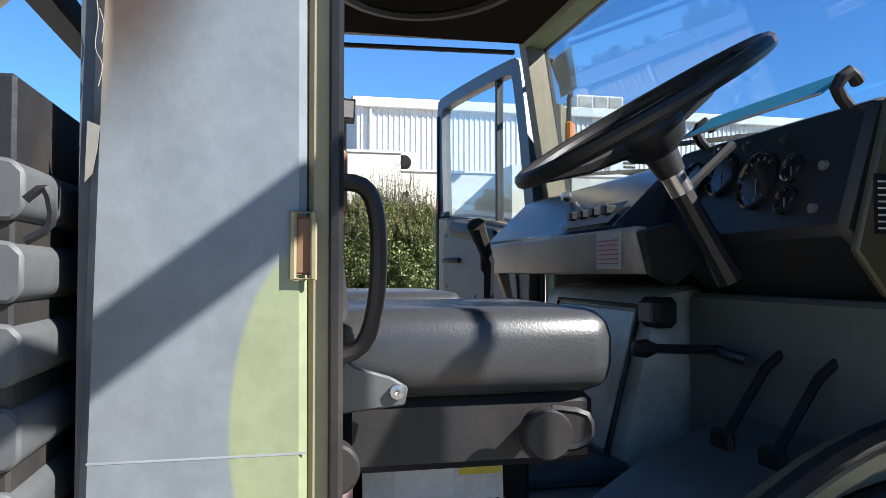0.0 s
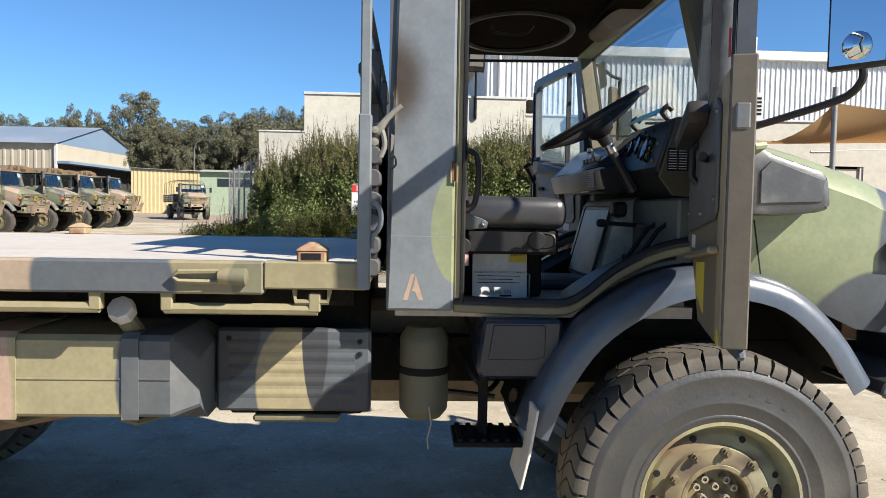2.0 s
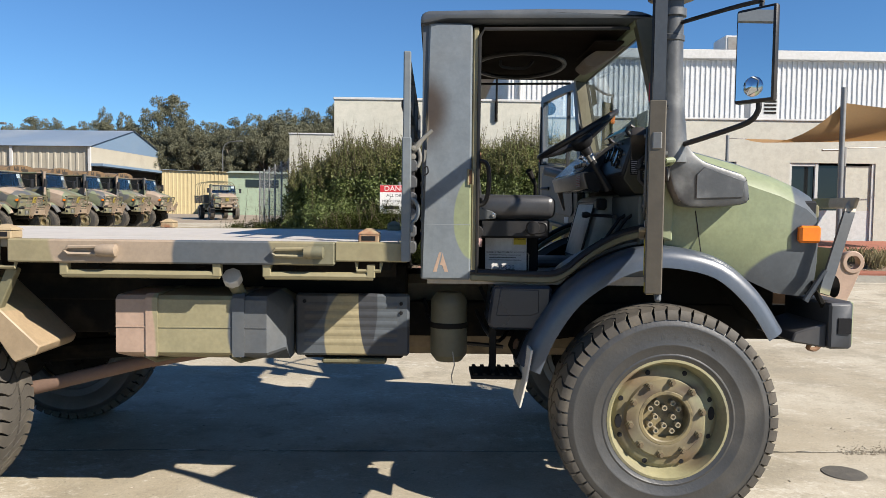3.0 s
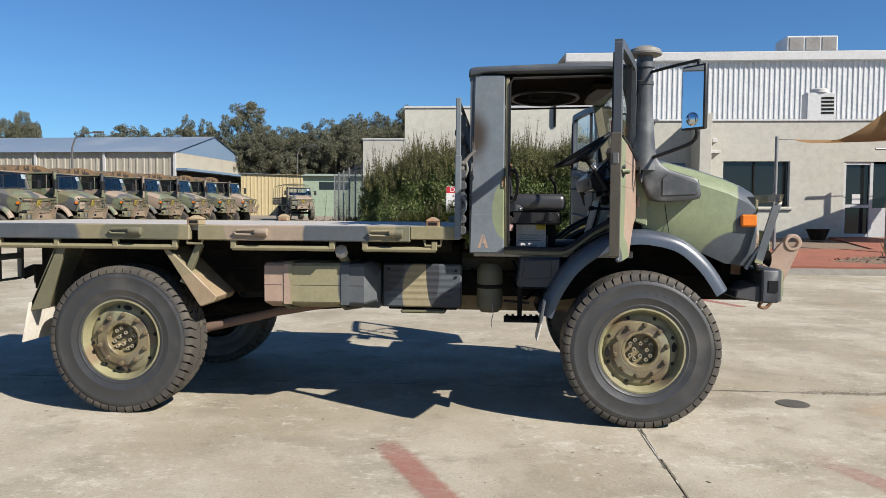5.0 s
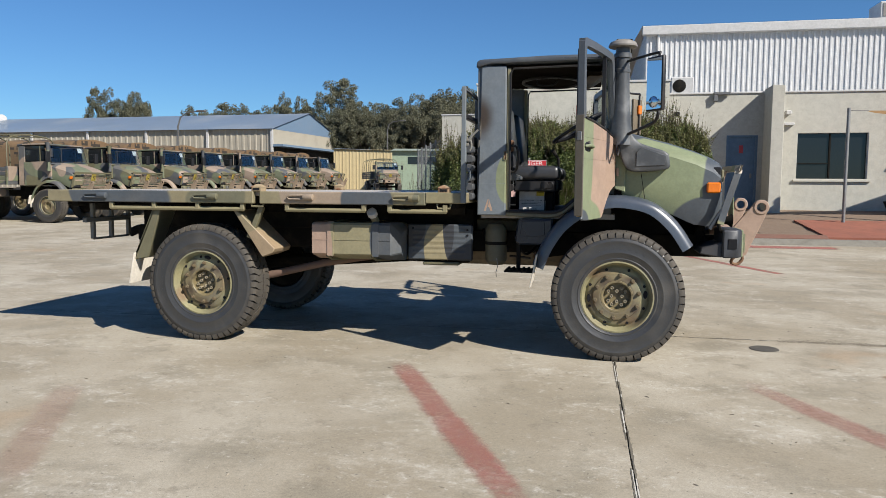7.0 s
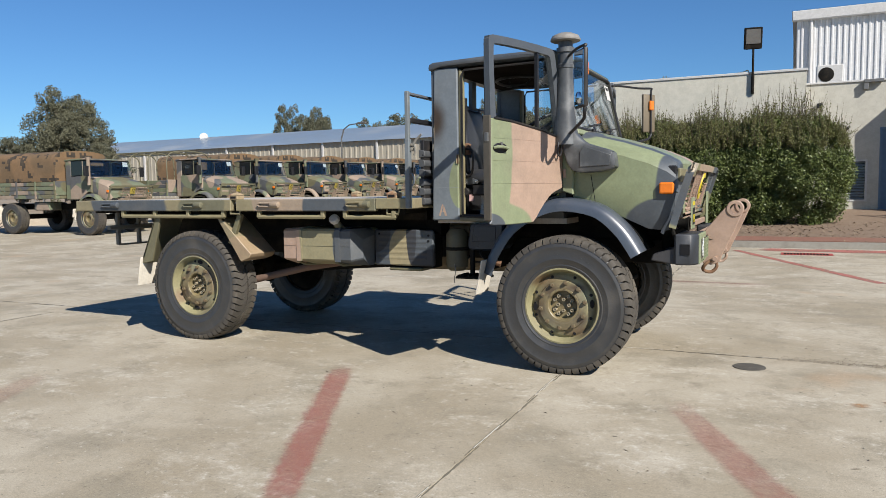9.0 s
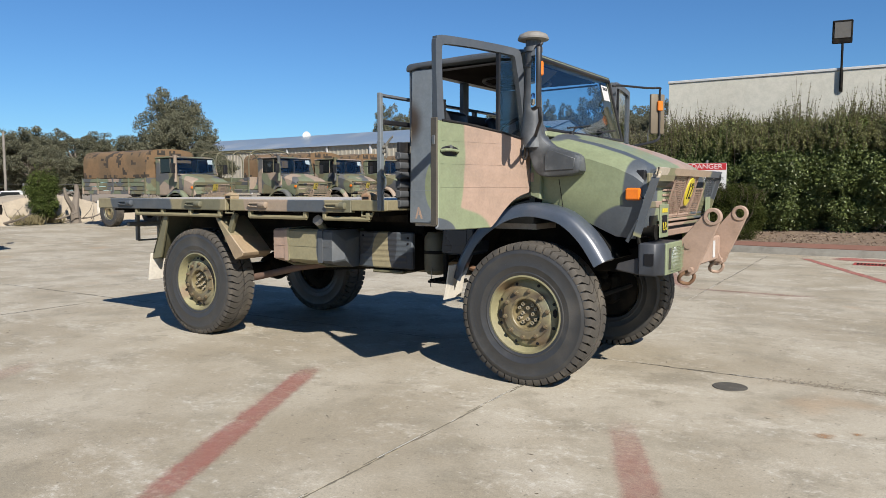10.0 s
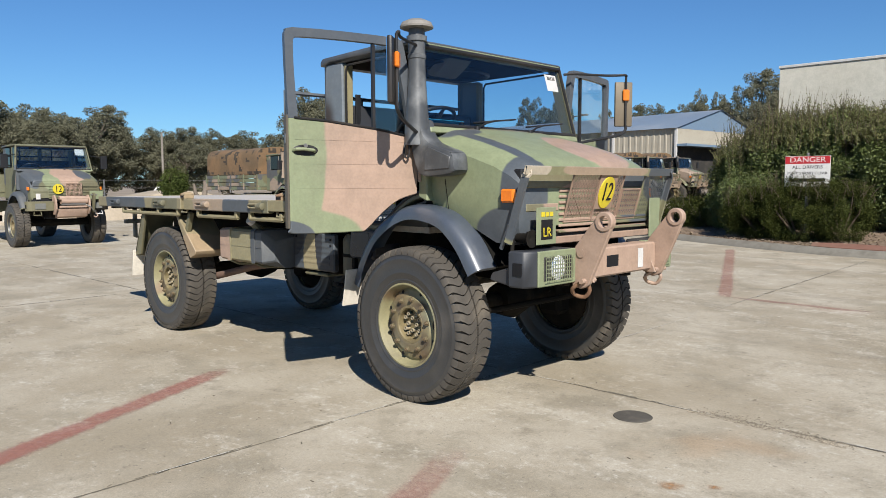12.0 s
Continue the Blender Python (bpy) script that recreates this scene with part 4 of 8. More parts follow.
for i, (x, y, h, k) in enumerate(spots):
    s = h / 10.0
    m = pose(x, y, gz(y) - 0.1, 0, 0, 137.5 * i) @ Matrix.Diagonal((s * k, s * k, s, 1))
    if i < 3:
        kinds[i].matrix_basis = m
    else:
        ob = copy_thing(kinds[i % 3], Matrix())
        ob.matrix_basis = m


def shrub(name, label, seed, spots, count, size, mat_leaf, shoots=0, tip=None, base=0.5, reach=0.8):
    """A dense bush: lobes of small leaves on twigs, with thin shoots standing out on top."""
    rs = np.random.RandomState(seed)
    ob = thing(name, label, "bush")
    g = Geo()
    lobes = []
    for (x, y, z), (rx, ry, rz) in spots:
        for k in range(95):
            d = rs.normal(size=3)
            d /= np.linalg.norm(d)
            lobes.append(((x + d[0] * rx * 0.8, y + d[1] * ry * 0.8, z + d[2] * rz * 0.8), min(rx, ry, rz) * rs.uniform(0.22, 0.4)))
        for k in range(5):
            t = rs.uniform(0, 6.28)
            g.tube([(x, y, base), (x + math.cos(t) * rx * 0.5, y + math.sin(t) * ry * 0.5, z), (x + math.cos(t) * rx * 0.6, y + math.sin(t) * ry * 0.6, z + rz * 0.5)], [0.03, 0.018, 0.006], 5)
    part("foliage", leaf_mesh("foliage", leaves(rs, lobes, count, size, (1, 1, 1)), mat_leaf), mat_leaf, ob)
    if shoots:
        pts = []
        for k in range(shoots):
            (x, y, z), (rx, ry, rz) = spots[rs.randint(len(spots))]
            t, r = rs.uniform(0, 6.28), rs.uniform(0, 0.9) ** 0.5
            sx, sy, sz = x + math.cos(t) * r * rx, y + math.sin(t) * r * ry, z + rz * math.sqrt(1 - r * r * 0.8) * 0.9
            swell = 0.45 + 1.5 * max(noise.noise(Vector((sx * 1.3, sy * 1.3, 4.0))) + 0.18, 0.0)
            hh, lx, ly = reach * swell * rs.uniform(0.3, 1.0), rs.normal() * 0.13, rs.normal() * 0.13
            g.tube([(sx, sy, sz - 0.15), (sx + lx * 0.6, sy + ly * 0.6, sz + hh * 0.6), (sx + lx, sy + ly, sz + hh)], [0.006, 0.004, 0.002], 3)
            for q in range(10):
                u = q / 9 - 0.12
                pts.append(((sx + lx * u, sy + ly * u, sz + hh * u), 0.055 * (1.25 - u)))
        part("top_growth", leaf_mesh("top_growth", leaves(rs, pts, shoots * 60, size * 0.7, (1, 1, 1), -0.9), tip), tip, ob)
    part("stem", g, TWIG, ob)
    return ob


# the tall hedge along the block wall, one bush after another
hedge_spots = [((-3.95, 14.9, 1.5), (1.1, 0.95, 1.25)), ((-3.0, 14.75, 1.75), (1.35, 1.05, 1.45)), ((-1.7, 14.75, 1.8), (1.35, 1.05, 1.5)),
               ((-0.4, 14.85, 1.8), (1.35, 1.05, 1.5)), ((0.9, 14.85, 1.8), (1.35, 1.05, 1.55)), ((2.0, 14.9, 1.75), (1.05, 1.0, 1.5))]
for i, sp in enumerate(hedge_spots):
    shrub("hedge_bush", "tall dense green hedge bush with feathery shoots on top", 30 + i, [sp], 70000, 0.034, HEDGE, 360, HEDGETIP)
shrub("low_shrub", "dark fine-leaved rounded shrub round the sign's foot", 41, [((-2.1, 12.75, 0.9), (0.95, 0.55, 0.82)), ((-1.25, 12.75, 0.92), (0.72, 0.52, 0.76)), ((-3.1, 13.2, 0.8), (0.95, 0.7, 0.68))], 90000, 0.018, LOWSHRUB, 260, LOWSHRUB, 0.3, 0.3)
shrub("low_shrub", "low spreading green shrub before the hedge", 45, [((-3.7, 14.2, 1.1), (1.0, 0.8, 0.9)), ((-4.6, 14.75, 0.95), (0.7, 0.6, 0.75))], 42000, 0.026, HEDGE, 40, HEDGETIP, 0.35)
shrub("low_shrub", "low rounded dark green shrub at the end of the bed", 42, [((-5.3, 14.9, 0.7), (0.75, 0.6, 0.6)), ((-6.2, 15.7, 0.65), (0.9, 0.7, 0.55))], 34000, 0.02, LOWSHRUB, 30, LOWSHRUB, 0.3)
shrub("ivy_clump", "bright green ivy grown over a stump", 43, [((-27.9, 10.5, 1.05), (0.55, 0.55, 0.75)), ((-27.9, 10.45, 1.6), (0.6, 0.65, 0.6))], 16000, 0.038, IVY, 60, IVY, 0.25)


# ---------------------------------------------------------------- trucks
FENDER = plain("dark_blue_grey_paint", (0.078, 0.096, 0.128), 0.32, amount=0.3, dirt=(0.18, 0.185, 0.19), grain=60, bump=0.08)
BLUEGREY = plain("blue_grey_paint", (0.098, 0.11, 0.125), 0.4, amount=0.3, dirt=(0.2, 0.2, 0.2), grain=60, bump=0.08)
TANPAINT = plain("tan_paint", TAN, 0.6, amount=0.4, dirt=(0.3, 0.2, 0.13), grain=50, bump=0.1, patch=6)
OLIVEPAINT = plain("olive_paint", OLIVE, 0.6, amount=0.4)
GREENPAINT = plain("light_green_paint", GREEN, 0.6, amount=0.3)
FENDER.node_tree.nodes["Principled BSDF"].inputs["Coat Weight"].default_value = 0.5
FENDER.node_tree.nodes["Principled BSDF"].inputs["Coat Roughness"].default_value = 0.3
INTERIOR = plain("dark_interior_panel", (0.1, 0.105, 0.107), 0.42, amount=0.5, dirt=(0.17, 0.155, 0.13), patch=4)
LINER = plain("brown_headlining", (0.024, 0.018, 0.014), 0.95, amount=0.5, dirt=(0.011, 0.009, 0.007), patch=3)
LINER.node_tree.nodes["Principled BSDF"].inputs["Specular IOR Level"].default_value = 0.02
MAT = plain("rubber_floor_mat", (0.5, 0.44, 0.37), 0.6, amount=0.7, dirt=(0.75, 0.64, 0.5), patch=5)
RIMPAINT = camo("rusty_wheel_paint", (0.34, 0.31, 0.165), [((0.2, -0.1, 0.12), (0.14, 0.3, 0.1), (0.35, 0.36, 0.215), 0.5), ((-0.15, -0.1, 0.2), (0.1, 0.3, 0.05), (0.24, 0.165, 0.085), 0.6), ((0.1, -0.1, -0.2), (0.12, 0.3, 0.05), (0.22, 0.15, 0.08), 0.6), ((0.0, -0.1, 0.0), (0.2, 0.3, 0.2), (0.25, 0.2, 0.105), 0.25), ((-0.2, -0.1, -0.06), (0.05, 0.3, 0.09), (0.13, 0.085, 0.045), 0.7), ((0.12, -0.1, 0.15), (0.08, 0.3, 0.035), (0.1, 0.065, 0.035), 0.7), ((0.16, -0.1, -0.11), (0.05, 0.3, 0.06), (0.09, 0.06, 0.035), 0.8), ((-0.1, -0.1, 0.12), (0.06, 0.3, 0.04), (0.12, 0.085, 0.05), 0.8)], 0.65, 0.4, 1.0)
# base grey lighter than GREY: the pillar's sunlit sheen is put into the colour
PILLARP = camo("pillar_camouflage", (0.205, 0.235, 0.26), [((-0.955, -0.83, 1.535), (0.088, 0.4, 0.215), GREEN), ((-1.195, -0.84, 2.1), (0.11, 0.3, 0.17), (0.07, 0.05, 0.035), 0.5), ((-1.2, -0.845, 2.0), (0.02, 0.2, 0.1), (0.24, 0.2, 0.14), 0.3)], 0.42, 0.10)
DOORP = camo("door_camouflage", TAN, [((-1.02, 0, 1.75), (0.31, 0.5, 0.75), GREEN), ((-0.86, 0, 1.2), (0.42, 0.5, 0.2), GREEN, 0.06), ((-1.0, 0, 1.2), (0.2, 0.5, 0.12), GREY)], 0.5, 0.1)
DOORIN = camo("door_inner_camouflage", (0.19, 0.155, 0.095), [((-0.93, 0, 1.7), (0.09, 0.5, 0.9), (0.42, 0.33, 0.2))], 0.55, 0.2)
FARDOORP = camo("far_door_camouflage", GREY, [((-0.5, 0, 1.6), (0.35, 0.6, 0.4), GREEN)], 0.55, 0.15)
BONNETP = camo("bonnet_camouflage", GREEN, [((0.62, 0.28, 1.82), (0.34, 0.36, 0.3), TAN), ((0.94, -0.84, 1.53), (0.225, 0.3, 0.38), GREY), ((0.8, -0.86, 1.16), (0.34, 0.25, 0.25), GREY), ((0.42, -0.665, 1.85), (0.75, 0.06, 0.5), GREY, 0.12), ((0.12, -0.62, 1.97), (0.16, 0.2, 0.12), GREY, 0.1),
    ((0.5, 0.84, 1.8), (0.9, 0.17, 0.5), GREY), ((0.06, 0.0, 2.0), (0.09, 0.75, 0.1), (0.2, 0.165, 0.11), 0.5)], 0.4, 0.06)
RAILP = camo("tray_rail_camouflage", (0.32, 0.275, 0.16), [((-2.65, -1.15, 1.36), (0.33, 0.4, 0.3), (0.42, 0.325, 0.235)), ((-2.16, -1.15, 1.36), (0.23, 0.4, 0.3), GREY), ((-4.6, -1.15, 1.36), (0.5, 0.4, 0.3), GREY), ((-1.6, -1.15, 1.36), (0.12, 0.3, 0.2), (0.2, 0.19, 0.12)), ((-3.6, -1.15, 1.36), (0.3, 0.3, 0.2), (0.2, 0.19, 0.12))], 0.6, 0.2)
TANKP = camo("tank_camouflage", (0.36, 0.32, 0.185), [((-2.72, -1.0, 1.0), (0.17, 0.4, 0.5), TAN), ((-1.95, -1.0, 1.0), (0.22, 0.4, 0.35), GREY)], 0.6, 0.2)
PANELP = camo("panel_camouflage", GREY, [((-1.62, -0.7, 0.92), (0.14, 0.3, 0.25), (0.4, 0.34, 0.2)), ((-1.88, -0.7, 1.1), (0.2, 0.3, 0.2), DARK), ((-1.3, -0.7, 0.8), (0.2, 0.3, 0.14), DARK), ((-1.5, -0.7, 1.1), (0.05, 0.3, 0.3), DARK)], 0.6, 0.2)
GUARDP = camo("mudguard_camouflage", (0.33, 0.27, 0.16), [((-3.15, -1.0, 0.9), (0.25, 0.4, 0.16), (0.42, 0.31, 0.19)), ((-4.4, -1.0, 1.0), (0.3, 0.4, 0.3), OLIVE)], 0.6, 0.2)
DECK = plain("worn_deck_plate", (0.66, 0.6, 0.52), 0.55, 0.0, amount=0.5, dirt=(0.52, 0.48, 0.42), grain=30, patch=1.2)
MUDFLAP = plain("dirty_white_rubber", (0.9, 0.83, 0.7), 0.8, amount=0.35, dirt=(0.4, 0.33, 0.25), patch=6)
PARKED = [army("parked_camouflage_%s" % c, s) for c, s in (("green", 0.0), ("tan", 3.7), ("olive", 8.1))]


LENS = nodes_of("headlamp_glass", 0.08, 0.3)[0]
LENS.node_tree.nodes["Principled BSDF"].inputs["Base Color"].default_value = (0.75, 0.77, 0.78, 1)


def letters(txt, size, material, parent, m, name="lettering", depth=0.002, label=""):
    """Writing in the built-in font, lying in the pose's own xy plane, centred."""
    cu = bpy.data.curves.new(name, "FONT")
    cu.body, cu.size, cu.extrude, cu.align_x, cu.align_y = txt, size, depth, "CENTER", "CENTER"
    tmp = new("tmp", cu)
    bpy.context.view_layer.update()
    d = bpy.data.meshes.new_from_object(tmp)
    bpy.data.objects.remove(tmp)
    d.materials.clear()
    d.materials.append(material)
    ob = new(name, d)
    if parent:
        ob.parent = parent
    ob.matrix_basis = m
    return tagged(ob, label)


def loft(g, secs, caps=True):
    n = len(secs[0])
    vs = [p for s in secs for p in s]
    fs = [(i * n + k, i * n + k + 1, (i + 1) * n + k + 1, (i + 1) * n + k) for i in range(len(secs) - 1) for k in range(n - 1)]
    if caps:
        fs += [tuple(range(n)), tuple((len(secs) - 1) * n + k for k in range(n))[::-1]]
    return g.add(vs, fs)


def offset_arc(pts, d):
    """The outline pts moved inwards by d."""
    out = []
    for i, (x, z) in enumerate(pts):
        a, b = pts[max(i - 1, 0)], pts[min(i + 1, len(pts) - 1)]
        t = Vector((b[0] - a[0], b[1] - a[1])).normalized()
        out.append((x + t.y * d, z - t.x * d))
    return out


def smooth_line(pts, n=4):
    """A curve through pts."""
    P = [pts[0], *pts, pts[-1]]
    out = []
    for i in range(1, len(P) - 2):
        for k in range(n):
            t = k / n
            out.append(tuple(0.5 * (2 * P[i][c] + (P[i + 1][c] - P[i - 1][c]) * t + (2 * P[i - 1][c] - 5 * P[i][c] + 4 * P[i + 1][c] - P[i + 2][c]) * t * t
                       + (3 * P[i][c] - P[i - 1][c] - 3 * P[i + 1][c] + P[i + 2][c]) * t ** 3) for c in range(len(pts[0]))))
    out.append(tuple(pts[-1]))
    return out


# ---- one wheel, outer face towards -y
def tyre_geo(lugs=60, n=72):
    g = Geo()
    prof = [(0.286, 0.125), (0.296, 0.143), (0.322, 0.151), (0.326, 0.1535), (0.331, 0.1535), (0.335, 0.1515), (0.375, 0.161), (0.379, 0.163), (0.384, 0.163), (0.388, 0.1615), (0.44, 0.1655), (0.47, 0.1648), (0.474, 0.1662), (0.48, 0.1662), (0.484, 0.1645), (0.505, 0.161), (0.52, 0.152), (0.53, 0.13), (0.533, 0.05)]
    prof = [(r, -w) for r, w in prof] + [(r, w) for r, w in prof[::-1]]
    g.lathe(prof, n, "y", close=True)
    return g


def lug_geo(lugs=52):
    """Tread bars with narrow curved grooves between them, running in from each shoulder."""
    g = Geo()
    w = 2 * math.pi / lugs
    # way across, half width, foot and crown radius, lean along the tyre
    rows = ((0.1645, 0.44, 0.506, 0.512, 0.0), (0.1625, 0.425, 0.512, 0.534, 0.0), (0.15, 0.39, 0.53, 0.553, 0.02), (0.118, 0.425, 0.53, 0.559, 0.2),
            (0.088, 0.455, 0.532, 0.561, 0.42), (0.06, 0.45, 0.532, 0.562, 0.4), (0.034, 0.44, 0.532, 0.563, 0.12), (0.008, 0.42, 0.532, 0.563, -0.2))
    n = len(rows)
    for side in (-1, 1):
        for k in range(lugs):
            a0 = w * (k + (0.5 if side > 0 else 0))
            ring = []
            for y, tw, r0, r1, da in rows:
                for r, t in ((r0, -tw), (r1, -tw * 0.97), (r1, tw * 0.97), (r0, tw)):
                    a = a0 + w * (t + da * side)
                    ring.append((r * math.cos(a), side * y, r * math.sin(a)))
            fs = []
            for i in range(n - 1):
                o, p = 4 * i, 4 * i + 4
                fs += [(o + j, o + j + 1, p + j + 1, p + j) for j in range(3)]
            fs += [(0, 1, 2, 3), (4 * n - 4, 4 * n - 1, 4 * n - 2, 4 * n - 3)]
            g.add(ring, fs)
    return g


def rim_geo():
    g = Geo()
    g.lathe([(0.29, 0.13), (0.31, -0.135), (0.318, -0.14), (0.318, -0.148), (0.305, -0.15), (0.298, -0.135), (0.289, -0.12), (0.284, -0.085), (0.276, -0.074), (0.268, -0.078), (0.26, -0.086), (0.25, -0.091), (0.215, -0.096), (0.205, -0.108),
             (0.16, -0.112), (0.15, -0.114), (0.141, -0.112)], 48, caps=False)
    return g


def hub_geo():
    g = Geo()
    g.lathe([(0.142, 0.0), (0.142, -0.108), (0.136, -0.114), (0.122, -0.114), (0.116, -0.108), (0.11, -0.05), (0.0, -0.05)], 36)
    return g


def nut_geo(r, h):
    g = Geo()
    g.lathe([(r * 1.35, 0.0), (r * 1.35, -h * 0.25), (r, -h * 0.3), (r, -h), (r * 0.6, -h), (r * 0.6, -h * 1.35), (0.0, -h * 1.35)], 6)
    return g


TYRE, LUGS, RIM, HUB = tyre_geo().mesh("tyre", RUBBER, 30), lug_geo().mesh("tread", TREAD, 40), rim_geo().mesh("rim", RIMPAINT, 30), hub_geo().mesh("hub", plain("greasy_hub", (0.28, 0.225, 0.115), 0.5, amount=0.9, dirt=(0.06, 0.045, 0.03), patch=12), 30)
NUT = nut_geo(0.0155, 0.022).mesh("wheel_nut", plain("dull_wheel_nut", (0.2, 0.165, 0.09), 0.7, amount=0.7, dirt=(0.13, 0.07, 0.04), patch=12), 20)
BOLT = Geo().lathe([(0.014, 0.0), (0.014, -0.04), (0.009, -0.04), (0.008, -0.03), (0.0, -0.03)], 10).mesh("hub_bolt", plain("cream_bolt", (0.45, 0.38, 0.25), 0.6), 20)
HOLE = Geo().lathe([(0.0, -0.0005), (0.012, -0.0005), (0.014, 0.003)], 12).mesh("drain_hole", INK)
SLOT = Geo().lathe([(0.0, -0.0005), (0.017, -0.0005), (0.019, 0.003)], 14, "y", Matrix.Diagonal((1.0, 1.0, 1.9, 1.0))).mesh("hand_hole", INK)
DRUM = Geo().lathe([(0.0, 0.06), (0.285, 0.06), (0.285, 0.1), (0.24, 0.13), (0.0, 0.13)], 28).mesh("brake_drum", CHASSIS)
letter_ring = Geo()
for k in range(7):
    a = radians(60 + k * 9)
    letter_ring.box(-0.01, 0.01, -0.1646, -0.162, -0.017, 0.017, 0.0, pose(0.43 * math.cos(a), 0, 0.43 * math.sin(a), 0, -math.degrees(a) + 90, 0))
for k in range(6):
    a = radians(-120 + k * 8)
    letter_ring.box(-0.007, 0.007, -0.1654, -0.163, -0.009, 0.009, 0.0, pose(0.45 * math.cos(a), 0, 0.45 * math.sin(a), 0, -math.degrees(a) + 90, 0))
TYREMARK = letter_ring.mesh("moulded_marking", RUBBER)


def wheel(truck, x, y, z, turn, full=True):
    flip = 180 if y > 0 else 0
    w = part("wheel", TYRE, None, truck, "big off-road tyre on an olive steel rim", pose(x, y, z, 0, turn, flip))
    part("tread", LUGS, None, w, "chunky dusty tread blocks")
    part("rim", RIM, None, w, "olive rim with rust streaks", Matrix.Diagonal((0.965, 1, 0.965, 1)))
    part("hub", HUB, None, w, "greasy brown hub")
    part("brake_drum", DRUM, None, w)
    if full:
        tagged(part("moulded_marking", TYREMARK, None, w), kind="stuff")
        for k in range(10):
            a = 2 * math.pi * (k + 0.3) / 10
            part("wheel_nut", NUT, None, w, "", pose(0.185 * math.cos(a), -0.11, 0.185 * math.sin(a)))
        for k in range(12):
            a = 2 * math.pi * k / 12
            r = 0.082 if k % 3 else 0.045
            part("hub_bolt", BOLT, None, w, "", pose(r * math.cos(a), -0.05, r * math.sin(a)))
        for k in range(8):
            a = 2 * math.pi * (k + 0.5) / 8
            part("drain_hole", HOLE, None, w, "", pose(0.243 * math.cos(a), -0.092, 0.243 * math.sin(a)))
        for a in (0.1, math.pi + 0.1):
            part("hand_hole", SLOT, None, w, "", pose(0.236 * math.cos(a), -0.0945, 0.236 * math.sin(a)))
    return w


ARC = smooth_line([(-0.70, 0.80), (-0.62, 0.99), (-0.48, 1.19), (-0.28, 1.335), (-0.09, 1.405), (0.1, 1.41), (0.33, 1.35), (0.52, 1.19), (0.65, 1.0)], 4)


def fender(truck, side, paint):
    g = Geo()
    shape = [(0.03, 0.78), (0.0, 0.78), (-0.004, 0.86), (0.0, 0.92), (0.012, 0.955), (0.032, 0.978), (0.06, 0.988), (0.105, 0.99), (0.105, 0.982), (0.062, 0.975), (0.04, 0.93), (0.03, 0.78)]
    rows = [offset_arc(ARC, d) for d, _ in shape]
    loft(g, [[(rows[j][i][0], side * shape[j][1], rows[j][i][1]) for j in range(len(shape))] for i in range(len(ARC))])
    part("front_mudguard", g, paint, truck, "blue-grey arched front mudguard", sharp=50)
    g = Geo()
    well = offset_arc(ARC, -0.01)
    a, b = sorted((side * 0.42, side * 0.80))
    g.prism(well + offset_arc(ARC, 0.02)[::-1], a, b, "y")
    a, b = sorted((side * 0.40, side * 0.43))
    g.prism(well, a, b, "y")
    part("wheel_arch_liner", g, CHASSIS, truck)
    f = Geo().prism([(-0.662, 0.9), (-0.65, 0.9), (-0.676, 0.74), (-0.705, 0.61), (-0.717, 0.61), (-0.688, 0.74)], *sorted((side * 0.8, side * 1.07)), "y", 0.003)
    part("front_mudflap", f, MUDFLAP, truck, "dirty white rubber mudflap")


def bonnet_geo():
    g = Geo()
    secs = []
    for x, b, s, sh, top, w in ((0.06, 1.40, 1.875, 1.965, 2.0, 0.845), (0.25, 1.36, 1.83, 1.915, 1.95, 0.845), (0.46, 1.26, 1.775, 1.86, 1.89, 0.845), (0.66, 1.17, 1.71, 1.795, 1.82, 0.845), (0.80, 1.155, 1.645, 1.735, 1.755, 0.84), (0.865, 1.17, 1.595, 1.695, 1.715, 0.825), (0.885, 1.25, 1.54, 1.665, 1.68, 0.80)):
        half = [(-w + 0.03, b), (-w, b + 0.1), (-w - 0.004, 1.53 if x < 0.86 else 1.45), (-w - 0.002, s - 0.13), (-w, s - 0.03), (-w + 0.035, s + 0.02), (-0.74, sh - 0.012), (-0.68, sh + 0.004), (-0.4, (sh + top) / 2 + 0.012), (0, top)]
        secs.append([(x, y, z) for y, z in half] + [(x, -y, z) for y, z in half[-2::-1]])
    return loft(g, secs)


# door outline, hinge at the origin and closed along -x
DOOR_LOW = smooth_line([(-0.97, 1.27), (-0.95, 1.235), (-0.5, 1.235), (-0.42, 1.25), (-0.3, 1.36), (-0.17, 1.45), (-0.02, 1.495)], 3)


